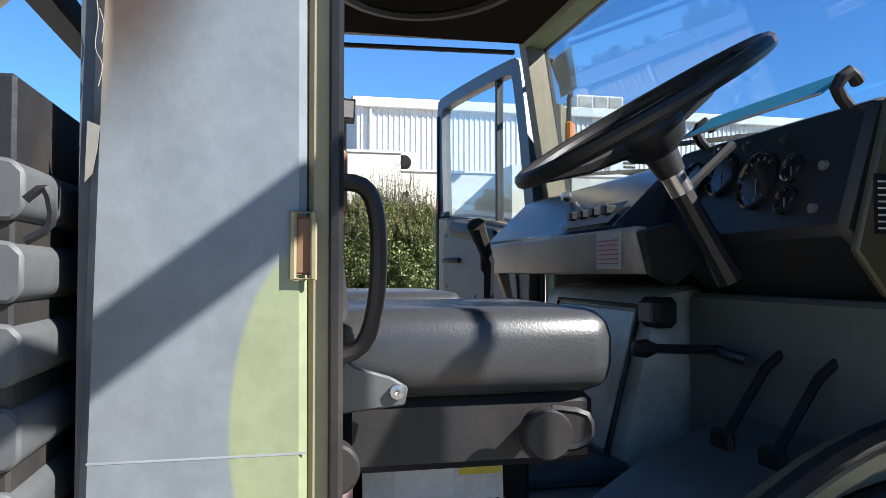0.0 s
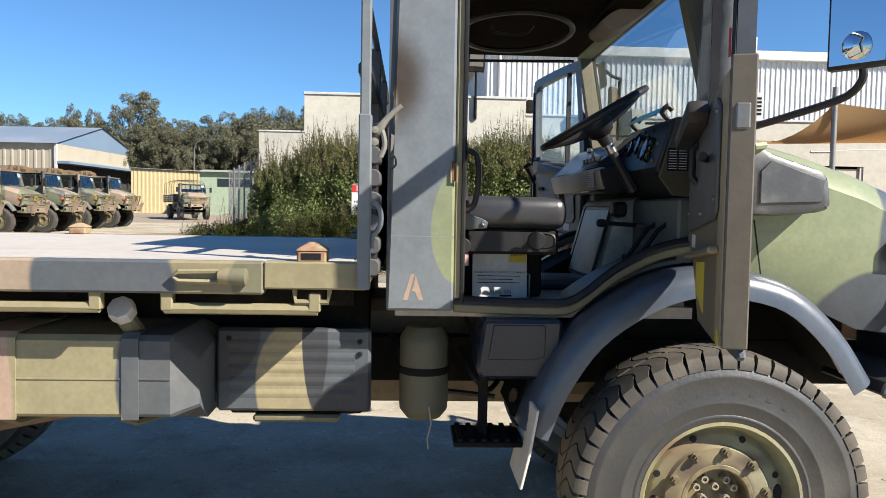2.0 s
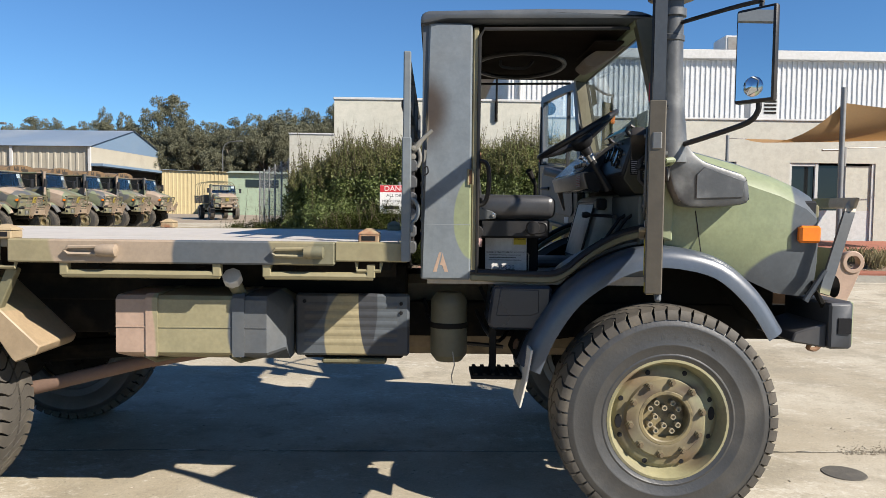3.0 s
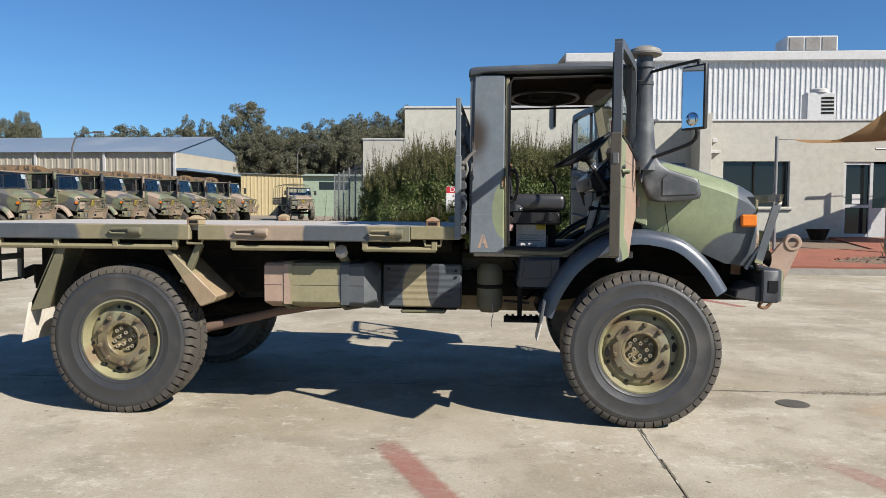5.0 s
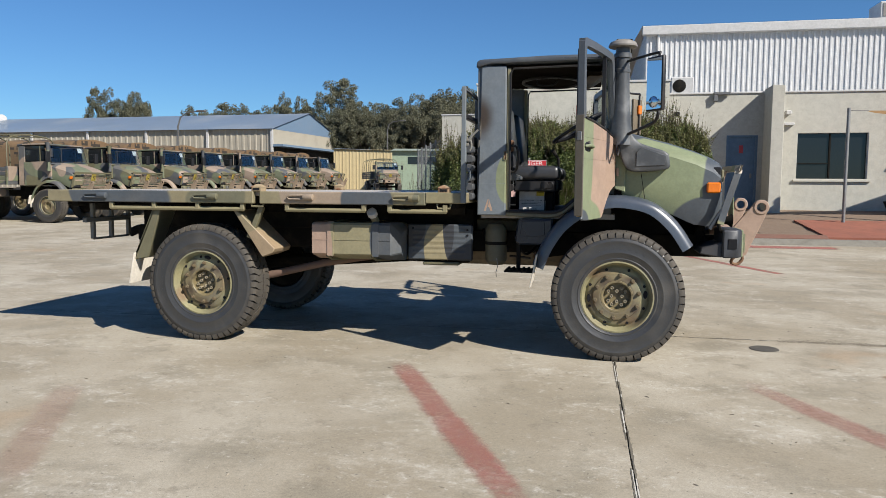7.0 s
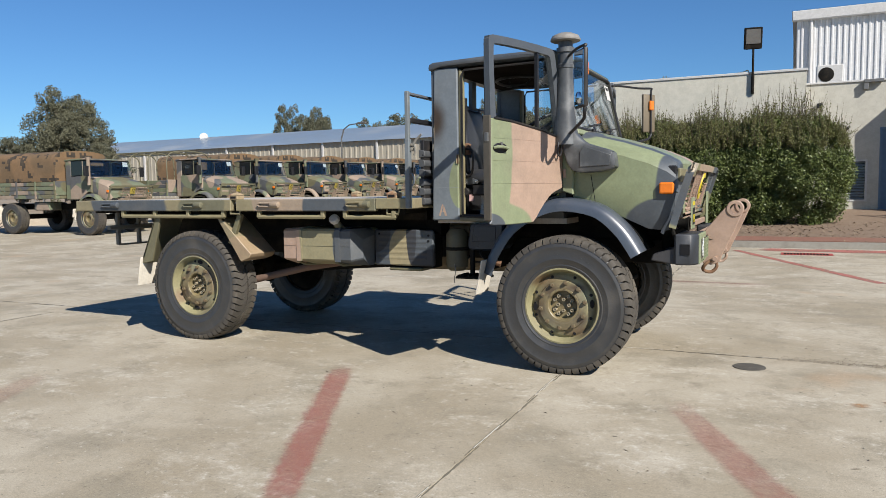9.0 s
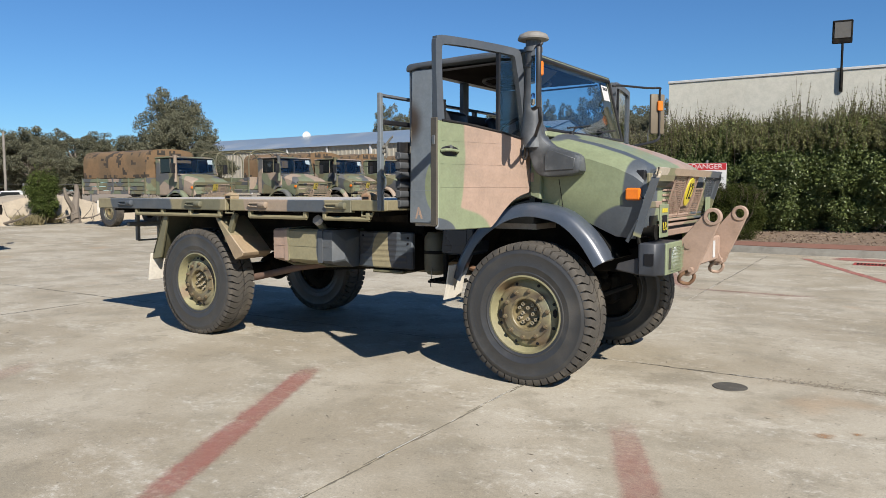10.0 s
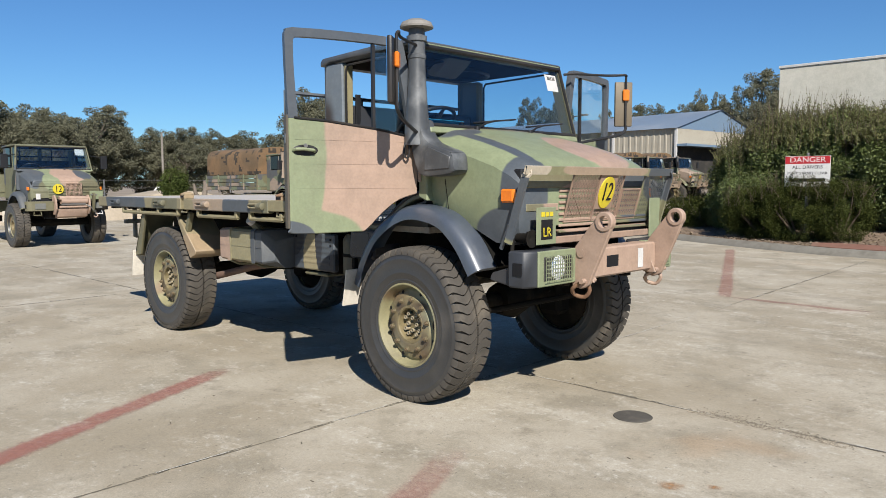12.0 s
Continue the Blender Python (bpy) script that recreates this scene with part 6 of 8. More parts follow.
def bumper(truck, hero=True):
    DK, GR = (plain("bumper_dark_paint", (0.036, 0.04, 0.048), 0.55, amount=0.3), GREENPAINT) if hero else (OLIVEPAINT, OLIVEPAINT)
    for s in (-1, 1):
        beam = Geo().prism([(0.88, s * 0.96), (1.0, s * 0.95), (1.05, s * 0.86), (1.05, s * 0.46), (0.95, s * 0.46), (0.88, s * 0.46)], 0.90, 1.135, "z", 0.012)
        bp = part("bumper_end", beam, DK, truck, "dark steel bumper end")
        part("bumper_stay", Geo().prism([(0.7, 0.93), (0.885, 0.9), (0.885, 1.03), (0.72, 0.98)], *sorted((s * 0.5, s * 0.93)), "y", 0.008), DK, bp)
        part("tow_slot", Geo().box(0.925, 0.992, *sorted((s * 0.962, s * 0.948)), 0.98, 1.06, 0.0), INK, bp)
        lp = part("headlamp_box", Geo().box(1.0, 1.058, *sorted((s * 0.455, s * 0.862)), 0.902, 1.133, 0.006), GR, truck, "pale green headlamp surround with wire guard")
        part("lens", Geo().lathe([(0.0, 0.014), (0.05, 0.011), (0.075, 0.003), (0.08, 0.0)], 28, "x", pose(1.06, s * 0.66, 1.017)), LENS if hero else DULLLAMP, lp, "round headlamp lens")
        part("lamp_reveal", Geo().box(1.057, 1.0605, *sorted((s * 0.51, s * 0.81)), 0.94, 1.095), plain("lamp_reflector", (0.16, 0.16, 0.15), 0.3, 0.5, amount=0.4), lp)
        if hero:
            wires = Geo()
            for k in range(13):
                y = s * (0.51 + k * 0.025)
                wires.tube([(1.08, y, 0.94), (1.08, y, 1.095)], 0.0024, 4)
            for k in range(7):
                z = 0.94 + k * 0.0258
                wires.tube([(1.08, s * 0.51, z), (1.08, s * 0.81, z)], 0.0024, 4)
            tagged(part("wire_guard", wires, GR, lp, "wire lamp guard"), kind="stuff")
    TP = TANPAINT if hero else DUSTYTAN
    cb = part("bumper_centre", Geo().box(0.97, 1.12, -0.43, 0.5, 0.92, 1.125, 0.012), TP, truck, "tan steel centre bumper plate")
    for y, h in ((-0.1, 0.075),):
        part("pin_slot", Geo().box(1.12, 1.1215, y - h, y + h, 0.985, 1.065), INK, cb)
    if hero:
        part("white_tag", Geo().box(1.1215, 1.124, 0.24, 0.31, 0.95, 1.09), WHITE, cb, "torn white paper tag")
    for y in (-0.44, 0.52):
        # the tow arm's outline in the xz plane, with its eye on top
        out = smooth_line([(1.04, 0.87), (1.02, 0.93), (1.03, 1.1), (1.09, 1.19), (1.2, 1.325), (1.22, 1.335), (1.225, 1.31), (1.245, 1.275), (1.28, 1.262), (1.315, 1.275), (1.32, 1.26), (1.24, 1.07), (1.185, 0.95), (1.16, 0.89), (1.1, 0.86)], 2)
        arm = part("tow_arm", Geo().prism(out, y - 0.018, y + 0.018, "y", 0.005), TP, truck, "tan cast tow arm with a round eye")
        part("eye_ring", Geo().lathe([(0.04, -0.027), (0.06, -0.027), (0.066, -0.021), (0.066, 0.021), (0.06, 0.027), (0.04, 0.027)], 24, "y", pose(1.273, y, 1.315), close=True), TP, arm, "heavy cast eye ring")
        part("cast_boss", Geo().lathe([(0.03, -0.026), (0.028, -0.02), (0.018, -0.02), (0.016, -0.025), (0.0, -0.025)], 16, "y", pose(1.1, y, 1.1)), TP, arm)
        part("gusset", Geo().prism([(1.06, 1.12), (1.06, 0.9), (1.16, 0.9)], y + (0.05 if y < 0 else -0.09), y + (0.065 if y < 0 else -0.075), "y", 0.002), TP, arm)
        part("shackle_pin", Geo().tube([(1.13, y - 0.06, 0.915), (1.13, y + 0.1, 0.915)], 0.018, 10), TP, arm)
        part("shackle", Geo().tube(smooth_line([(1.1, y - 0.03, 0.9), (1.05, y - 0.04, 0.86), (1.04, y, 0.815), (1.1, y + 0.03, 0.8), (1.14, y + 0.03, 0.85), (1.12, y + 0.03, 0.9)], 3), 0.014, 8), RUST if y < 0 else TP, arm, "hanging tow shackle")


def front_end(truck, paint, hero=True):
    part("bonnet", bonnet_geo(), paint, truck, "camouflage-painted sloping bonnet", sharp=28)
    part("nose_panel", Geo().box(0.80, 0.872, -0.81, 0.81, 1.16, 1.66, 0.01), BLACK, truck, "dark radiator opening")
    GRP = camo("grille_camouflage", (0.24, 0.22, 0.13), [((0.89, -0.1, 1.4), (0.3, 0.45, 0.2), TAN), ((0.89, 0.6, 1.45), (0.3, 0.35, 0.2), GREY)], 0.6, 0.2) if hero else paint
    part("grille_top", Geo().box(0.872, 0.9, -0.78, 0.78, 1.535, 1.64, 0.008), GRP, truck, "painted panel above the grille")
    for k in range(8):
        part("grille_slat", Geo().box(0.872, 0.897, -0.42, 0.74, 1.225 + k * 0.04, 1.245 + k * 0.04, 0.004), GRP, truck)
    part("headlamp_panel", Geo().box(0.872, 0.89, -0.78, -0.43, 1.38, 1.43, 0.004), GRP, truck)
    for s in (-1, 1):
        part("indicator", Geo().box(0.75, 0.862, *sorted((s * 0.885, s * 0.84)), 1.44, 1.53, 0.012), AMBER, truck, "amber front indicator")
        part("bonnet_catch", Geo().tube([(0.84, s * 0.86, 1.2), (0.87, s * 0.9, 1.13), (0.9, s * 0.86, 1.1)], 0.015, 6), CHASSIS, truck)
        part("guard_brace", Geo().tube([(0.78, s * 0.9, 1.14), (0.87, s * 0.92, 1.3)], 0.016, 6), BLUEGREY, truck)
    if hero:
        for s in (-1, 1):
            part("bonnet_seam", Geo().prism([(0.245, 1.385), (0.25, 1.385), (0.215, 1.6), (0.21, 1.6)], *sorted((s * 0.8505, s * 0.848)), "y"), INK, truck)
        bd = part("unit_sign", Geo().box(0.975, 0.985, -0.79, -0.58, 1.165, 1.41, 0.004), GREENPAINT, truck, "green unit plate with a black and yellow square")
        part("plate_square", Geo().box(0.9855, 0.988, -0.745, -0.625, 1.2, 1.33), INK, bd)
        letters("LR", 0.085, YELLOW, bd, pose(0.9885, -0.685, 1.245, 90, 0, 90), "lettering")
        for k in range(3):
            part("illegible_line", Geo().box(0.9855, 0.988, -0.745 + k * 0.045, -0.71 + k * 0.045, 1.35, 1.38), YELLOW, bd)
        part("side_plate", Geo().box(0.93, 0.94, 0.72, 0.88, 1.14, 1.45, 0.004), GREENPAINT, truck, "pale green side plate")
        part("horn", Geo().lathe([(0.03, -0.1), (0.035, -0.02), (0.06, 0.02), (0.055, 0.02), (0.0, 0.0)], 16, "x", pose(0.95, -0.82, 1.21)), CHASSIS, truck)


def chassis(truck):
    for s in (-1, 1):
        part("chassis_rail", Geo().box(-4.9, 0.95, *sorted((s * 0.36, s * 0.44)), 0.86, 1.06, 0.006), CHASSIS, truck, "dusty dark chassis rail")
        for x in (0.03, -3.82):
            part("spring", Geo().lathe([(0.07, 0.62), (0.085, 0.65), (0.07, 0.68), (0.085, 0.71), (0.07, 0.74), (0.085, 0.77), (0.07, 0.8), (0.085, 0.83), (0.07, 0.86)], 14, "z", pose(x, s * 0.52, 0)), CHASSIS, truck)
            part("portal_hub", Geo().box(x - 0.12, x + 0.12, *sorted((s * 0.62, s * 0.8)), 0.42, 0.72, 0.04), CHASSIS, truck)
        part("radius_arm", Geo().tube([(-3.42, s * 0.74, 0.575), (-3.38, s * 0.74, 0.585), (-2.75, s * 0.64, 0.73), (-1.9, s * 0.45, 0.86)], [0.036, 0.038, 0.036, 0.034], 12), plain("primer_red_brown", (0.22, 0.13, 0.092), 0.8, amount=0.4), truck, "brown-painted radius arm")
    for x in (0.03, -3.82):
        part("axle", Geo().tube([(x, -0.72, 0.62), (x, 0.72, 0.62)], 0.075, 12), CHASSIS, truck)
        part("differential", Geo().lathe([(0.0, -0.2), (0.12, -0.17), (0.17, 0.0), (0.12, 0.17), (0.0, 0.2)], 16, "y", pose(x, 0.1, 0.63)), CHASSIS, truck)
    part("sub_frame", Geo().box(-4.8, -1.3, -0.5, 0.5, 1.055, 1.28, 0.01), CHASSIS, truck)
    part("torque_tube", Geo().tube([(-3.7, 0.1, 0.64), (-1.6, 0.05, 0.8), (-0.3, 0.0, 0.78)], 0.07, 10), CHASSIS, truck)
    part("gearbox", Geo().box(-1.7, -0.2, -0.3, 0.3, 0.72, 1.2, 0.05), plain("oily_brown_casting", (0.3, 0.23, 0.14), 0.7, amount=0.7, dirt=(0.1, 0.08, 0.055), patch=6), truck, "oily brown gearbox casing")
    part("engine", Geo().box(0.06, 0.78, -0.36, 0.36, 0.85, 1.6, 0.05), CHASSIS, truck)
    part("radiator", Geo().box(0.72, 0.8, -0.5, 0.5, 0.95, 1.6, 0.01), CHASSIS, truck)
    part("steering_link", Geo().tube([(0.3, -0.6, 0.62), (0.3, 0.6, 0.62)], 0.025, 8), CHASSIS, truck)
    for x in (-4.9, -2.2, -1.3):
        part("cross_member", Geo().box(x - 0.06, x + 0.06, -0.36, 0.36, 0.9, 1.02), CHASSIS, truck)



GUARDGREY = plain("guard_dark_grey", (0.085, 0.09, 0.096), 0.6, amount=0.4, dirt=(0.11, 0.11, 0.11))
PALEOLIVE = plain("weathered_pale_olive", (0.23, 0.222, 0.195), 0.7, amount=0.4, dirt=(0.28, 0.24, 0.18), patch=20)


# mudguard blue-grey taken darker: the open door's shade is put into the colour
STEPP = plain("shaded_blue_grey_step", (0.022, 0.029, 0.045), 0.3, amount=0.3, dirt=(0.05, 0.05, 0.055))


def underbody(truck):
    """Tank, battery cover, air bottle, steps and mudguards along the side."""
    tank = Geo()
    secs = []
    for x, i in ((-2.73, 0.0), (-2.70, 0.0), (-1.98, 0.0), (-1.90, 0.09)):
        c = 0.018 if x > -2.72 else 0.03
        y0 = -1.005 + i
        secs.append([(x, y0 + c, 0.845 + i * 0.2), (x, y0, 0.86 + i * 0.2), (x, y0, 1.125 - i), (x, y0 + c, 1.145 - i), (x, -0.55, 1.145 - i * 0.5), (x, -0.55, 0.8), (x, -0.8, 0.795)])
    loft(tank, [sec + [sec[0]] for sec in secs])
    tk = part("fuel_tank", tank, TANKP, truck, "boxy camouflage-painted fuel tank with straps")
    for x in (-2.55, -2.12):
        part("strap", Geo().prism([(-1.012, 0.84), (-1.012, 1.135), (-0.99, 1.155), (-0.6, 1.155), (-0.6, 1.15), (-0.985, 1.148), (-1.006, 1.13), (-1.006, 0.845)], x - 0.03, x + 0.03, "x"), TANKP, tk)
        part("strap_hanger", Geo().tube([(x - 0.04, -0.98, 0.84), (x - 0.02, -0.9, 0.8), (x + 0.06, -0.7, 0.79)], 0.014, 6), OLIVEPAINT, tk)
    part("weld_seam", Geo().box(-2.73, -1.98, -1.009, -1.004, 0.985, 0.991), TANKP, tk)
    part("filler_neck", Geo().tube([(-2.12, -0.9, 1.12), (-2.14, -0.97, 1.19), (-2.15, -0.99, 1.22)], 0.035, 10), OLIVEPAINT, tk)
    part("filler_cap", Geo().lathe([(0.0, 0.03), (0.042, 0.028), (0.048, 0.02), (0.048, -0.02), (0.0, -0.02)], 8, "z", pose(-2.15, -1.0, 1.235, 55, 0, 0)), CAPWHITE, tk, "pale filler cap")
    bx = part("battery_cover", Geo().box(-1.89, -1.275, -0.72, -0.66, 0.795, 1.13, 0.012), PANELP, truck, "ribbed camouflage battery cover plate")
    for k in range(5):
        part("rib", Geo().prism([(0.0, 0.0), (-0.004, 0.014), (-0.004, 0.022), (0.0, 0.036)], -1.84, -1.34, "x", 0.0, pose(0, -0.72, 0.85 + k * 0.05)), PANELP, bx)
    for x, z in ((-1.84, 1.09), (-1.32, 1.08), (-1.32, 1.03)):
        part("bolt", Geo().lathe([(0.011, 0.0), (0.01, -0.008), (0.0, -0.009)], 8, "y", pose(x, -0.72, z)), INK, bx)
    part("battery_box", Geo().box(-1.85, -1.31, -0.66, -0.44, 0.77, 1.1, 0.01), CHASSIS, truck)
    part("box_floor", Geo().box(-1.75, -1.4, -0.7, -0.45, 0.745, 0.775, 0.01), OLIVEPAINT, truck)
    # olive taken darker here, with the shade below the tray put into the colour
    bot = part("air_bottle", Geo().lathe([(0.0, 0.755), (0.07, 0.765), (0.098, 0.8), (0.1, 0.83), (0.1, 1.07), (0.098, 1.1), (0.07, 1.14), (0.0, 1.15)], 20, "z", pose(-1.06, -0.66, 0)), plain("shaded_olive_bottle", (0.14, 0.125, 0.075), 0.6), truck, "upright olive air bottle")
    part("drain_wire", Geo().tube([(-1.04, -0.76, 0.83), (-1.03, -0.765, 0.76), (-1.045, -0.765, 0.7), (-1.04, -0.765, 0.66)], 0.004, 4), STEEL, bot)
    part("bottle_strap", Geo().lathe([(0.102, 0.95), (0.104, 0.955), (0.104, 0.975), (0.102, 0.98)], 20, "z", pose(-1.06, -0.66, 0)), CHASSIS, bot)
    for k, (x, z) in enumerate(((-1.2, 0.98), (-0.9, 0.92), (-1.18, 0.9), (-0.88, 1.05))):
        part("air_hose", Geo().tube(smooth_line([(x, -0.5, z + 0.1), (x + 0.05, -0.62, z), (x + 0.12, -0.6, z - 0.06), (x + 0.2, -0.45, z)], 3), 0.012, 6), BLACK, truck)
    part("cross_hose", Geo().tube([(-0.95, -0.5, 0.83), (-0.75, -0.55, 0.82)], 0.012, 6), BLACK, truck)
    # entry step under the door
    st = part("step_box", Geo().prism([(-0.84, 1.20), (-0.53, 1.20), (-0.54, 1.0), (-0.58, 0.968), (-0.84, 0.968), (-0.865, 1.0)], -0.88, -0.6, "y", 0.015), STEPP, truck, "blue-grey step box darkened for the shade under the door")
    part("step_recess", Geo().prism([(-0.8, 1.18), (-0.6, 1.18), (-0.6, 1.06), (-0.64, 1.045), (-0.82, 1.045)], -0.884, -0.879, "y", 0.003), STEPP, st)
    part("step_bracket", Geo().box(-0.85, -0.815, -0.86, -0.82, 0.735, 1.0, 0.004), CHASSIS, st)
    stp = Geo().box(-0.95, -0.68, -0.95, -0.72, 0.725, 0.745, 0.004)
    tread = part("foot_step", stp, CHASSIS, truck, "perforated steel foot step")
    for k in range(6):
        part("grip_tooth", Geo().box(-0.935 + k * 0.045, -0.915 + k * 0.045, -0.945, -0.725, 0.745, 0.757, 0.002), CHASSIS, tread)
    part("mudguard_bracket", Geo().tube([(-0.7, -0.72, 0.87), (-0.62, -0.7, 0.84)], 0.03, 8), RUST, truck)
    for s in (-1, 1):
        a, b = sorted((s * 0.72, s * 1.1))
        part("rear_guard_front", Geo().prism([(-3.47, 1.25), (-3.43, 1.25), (-3.06, 0.9), (-3.08, 0.86), (-3.18, 0.82), (-3.2, 0.84)], a, b, "y", 0.006), GUARDP, truck, "slanted tan mudguard plate ahead of the rear wheel")
        part("guard_stay", Geo().box(-3.3, -3.25, *sorted((s * 1.04, s * 1.09)), 0.98, 1.3, 0.005, pose(-3.27, 0, 1.1, 0, 24, 0) @ pose(3.27, 0, -1.1)), OLIVEPAINT, truck)
        part("rear_guard_back", Geo().prism([(-4.29, 1.26), (-4.22, 1.26), (-4.36, 0.79), (-4.53, 0.76)], *sorted((s * 1.07, s * 1.1)), "y", 0.005), GUARDP, truck, "olive mudguard plate behind the rear wheel")
        part("rear_guard_back", Geo().prism([(-4.3, 1.26), (-4.27, 1.26), (-4.5, 0.76), (-4.53, 0.76)], a, b, "y", 0.005), GUARDP, truck)
        part("rear_mudflap", Geo().prism([(-4.5, 0.83), (-4.488, 0.83), (-4.548, 0.53), (-4.56, 0.53)], *sorted((s * 0.72, s * 1.13)), "y", 0.003), MUDFLAP, truck, "dirty white rubber mudflap")
    # under-run frame and hitch at the tail
    for y in (-0.82, -0.53, -0.24, 0.24, 0.53, 0.82):
        part("tail_post", Geo().box(-5.18, -5.14, y - 0.022, y + 0.022, 0.93, 1.3, 0.006), PALEOLIVE, truck)
    for s in (-1, 1):
        part("tail_bar", Geo().box(-5.185, -5.135, *sorted((s * 0.24, s * 0.95)), 1.1, 1.15, 0.008), PALEOLIVE, truck, "pale rear under-run bar")
        part("tail_step", Geo().tube([(-5.16, s * 0.82, 0.93), (-5.16, s * 0.24, 0.93)], 0.011, 6), PALEOLIVE, truck)
    part("tow_hitch", Geo().tube([(-4.9, 0, 0.98), (-5.2, 0, 0.98), (-5.3, 0, 0.94)], 0.05, 8), CHASSIS, truck)


LOCKP = plain("rusting_cream_iron", (0.42, 0.32, 0.19), 0.75, amount=1.0, dirt=(0.3, 0.115, 0.055), grain=50, patch=10)
POSTP = plain("faded_grey_post", (0.2, 0.225, 0.24), 0.42, amount=0.4, dirt=(0.36, 0.31, 0.18), patch=5)


def tray(truck):
    part("deck", Geo().box(-5.34, -1.33, -1.09, 1.09, 1.385, 1.425, 0.004), DECK, truck, "bare grey steel load deck")
    for s in (-1, 1):
        a, b = sorted((s * 1.09, s * 1.155))
        for x0, x1 in ((-5.4, -3.24), (-3.18, -1.62)):
            part("side_rail", Geo().box(x0, x1, a, b, 1.315, 1.428, 0.008), RAILP, truck, "camouflage-painted tray side rail")
        part("end_socket", Geo().box(-1.62, -1.27, a, b + (0.006 if s > 0 else 0), 1.335, 1.43, 0.006), camo_jamb, truck)
        for x in (-1.46, -3.21):
            lk = part("twist_lock", Geo().box(x - 0.05, x + 0.05, *sorted((s * 1.148, s * 1.045)), 1.425, 1.467, 0.006), LOCKP, truck, "rusty container twist lock")
            part("lock_cone", Geo().lathe([(0.074, 1.467), (0.07, 1.473), (0.02, 1.495), (0.0, 1.496)], 4, "z", pose(x, s * 1.0965, 0, 0, 0, 45)), LOCKP, lk)
            part("lock_slot", Geo().box(x - 0.034, x + 0.032, *sorted((s * 1.1485, s * 1.15)), 1.437, 1.459), INK, lk)
            part("lock_handle", Geo().tube([(x - 0.06, s * 1.12, 1.33), (x - 0.055, s * 1.13, 1.29), (x + 0.055, s * 1.13, 1.29), (x + 0.06, s * 1.12, 1.33)], 0.01, 6), camo_jamb, lk)
        for x in (-1.78, -2.76, -3.7, -4.85):
            h = part("tie_down", Geo().lathe([(0.0, -0.05), (0.024, -0.045), (0.03, -0.02), (0.03, 0.045), (0.018, 0.05), (0.0, 0.05)], 12, "x", pose(x + 0.06, s * 1.172, 1.378)), RAILP, truck, "tie-down ring socket")
            part("ring", Geo().tube([(x + 0.02, s * 1.165, 1.395), (x - 0.12, s * 1.17, 1.392), (x - 0.14, s * 1.17, 1.375), (x - 0.12, s * 1.17, 1.36), (x + 0.02, s * 1.165, 1.358)], 0.009, 6), RAILP, h)
        for x0, x1 in ((-1.98, -1.42), (-2.95, -2.16), (-4.75, -3.33)):
            r = part("rope_rail", Geo().tube([(x0 + 0.02, s * 1.12, 1.262), (x1 - 0.02, s * 1.12, 1.262)], 0.02, 8), camo_jamb, truck, "tubular rope rail under the tray")
            n = 2 if x1 - x0 < 1.2 else 4
            for k in range(n):
                x = x0 + 0.03 + (x1 - x0 - 0.06) * k / (n - 1)
                part("rail_bracket", Geo().box(x - 0.02, x + 0.02, *sorted((s * 1.10, s * 1.14)), 1.255, 1.32, 0.004), camo_jamb, r)
        part("outer_beam", Geo().box(-5.25, -1.35, *sorted((s * 0.6, s * 0.68)), 1.22, 1.385), CHASSIS, truck)
    for k in range(9):
        x = -5.15 + k * 0.47
        part("deck_bearer", Geo().box(x - 0.03, x + 0.03, -1.09, 1.09, 1.29, 1.385), CHASSIS, truck)
    part("tail_rail", Geo().box(-5.4, -5.34, -1.09, 1.09, 1.315, 1.428, 0.008), RAILP, truck)
    part("front_rail", Geo().box(-1.33, -1.27, -1.09, 1.09, 1.335, 1.428, 0.008), RAILP, truck)
    # headboard
    hb = part("headboard", Geo().tube([(-1.282, -1.16, 1.34), (-1.282, -1.16, 2.31), (-1.282, 1.16, 2.31), (-1.282, 1.16, 1.34)], 0.017, 4), BLUEGREY, truck, "grey steel headboard frame behind the cab")
    part("upright", Geo().box(-1.299, -1.264, -1.185, -1.145, 1.345, 2.33, 0.005), POSTP, hb)
    part("upright", Geo().box(-1.315, -1.262, 1.135, 1.185, 1.345, 2.33, 0.006), BLUEGREY, hb)
    part("cross_bar", Geo().box(-1.31, -1.265, -1.135, 1.135, 2.07, 2.11, 0.006), BLACK, hb)
    for y in (-0.4, 0.4):
        part("mullion", Geo().box(-1.31, -1.265, y - 0.02, y + 0.02, 1.43, 2.31, 0.004), BLUEGREY, hb)
    part("guard_plate", Geo().box(-1.285, -1.25, -0.93, 0.93, 1.36, 1.93, 0.004), BLACK, hb, "black back plate of the guard")
    for k in range(6):
        z = 1.365 + k * 0.083
        part("louvre", Geo().prism([(-1.295, z), (-1.25, z), (-1.238, z + 0.012), (-1.238, z + 0.05), (-1.25, z + 0.062), (-1.295, z + 0.068)], -0.94, 0.94, "y", 0.004), GUARDGREY, hb, "dark grey ribbed guard plank")
    y = -1.14
    part("post_sleeve", Geo().box(-1.303, -1.259, -1.19, -1.14, 1.34, 1.93, 0.005), POSTP, hb, "faded grey post sleeve")
    part("hook_handle", Geo().tube(smooth_line([(-1.258, y - 0.03, 1.64), (-1.24, y - 0.03, 1.628), (-1.227, y - 0.03, 1.605), (-1.226, y - 0.03, 1.565), (-1.238, y - 0.03, 1.538), (-1.252, y - 0.03, 1.525), (-1.256, y - 0.03, 1.48)], 3), 0.009, 8), POSTP, hb, "bent grey grab handle")
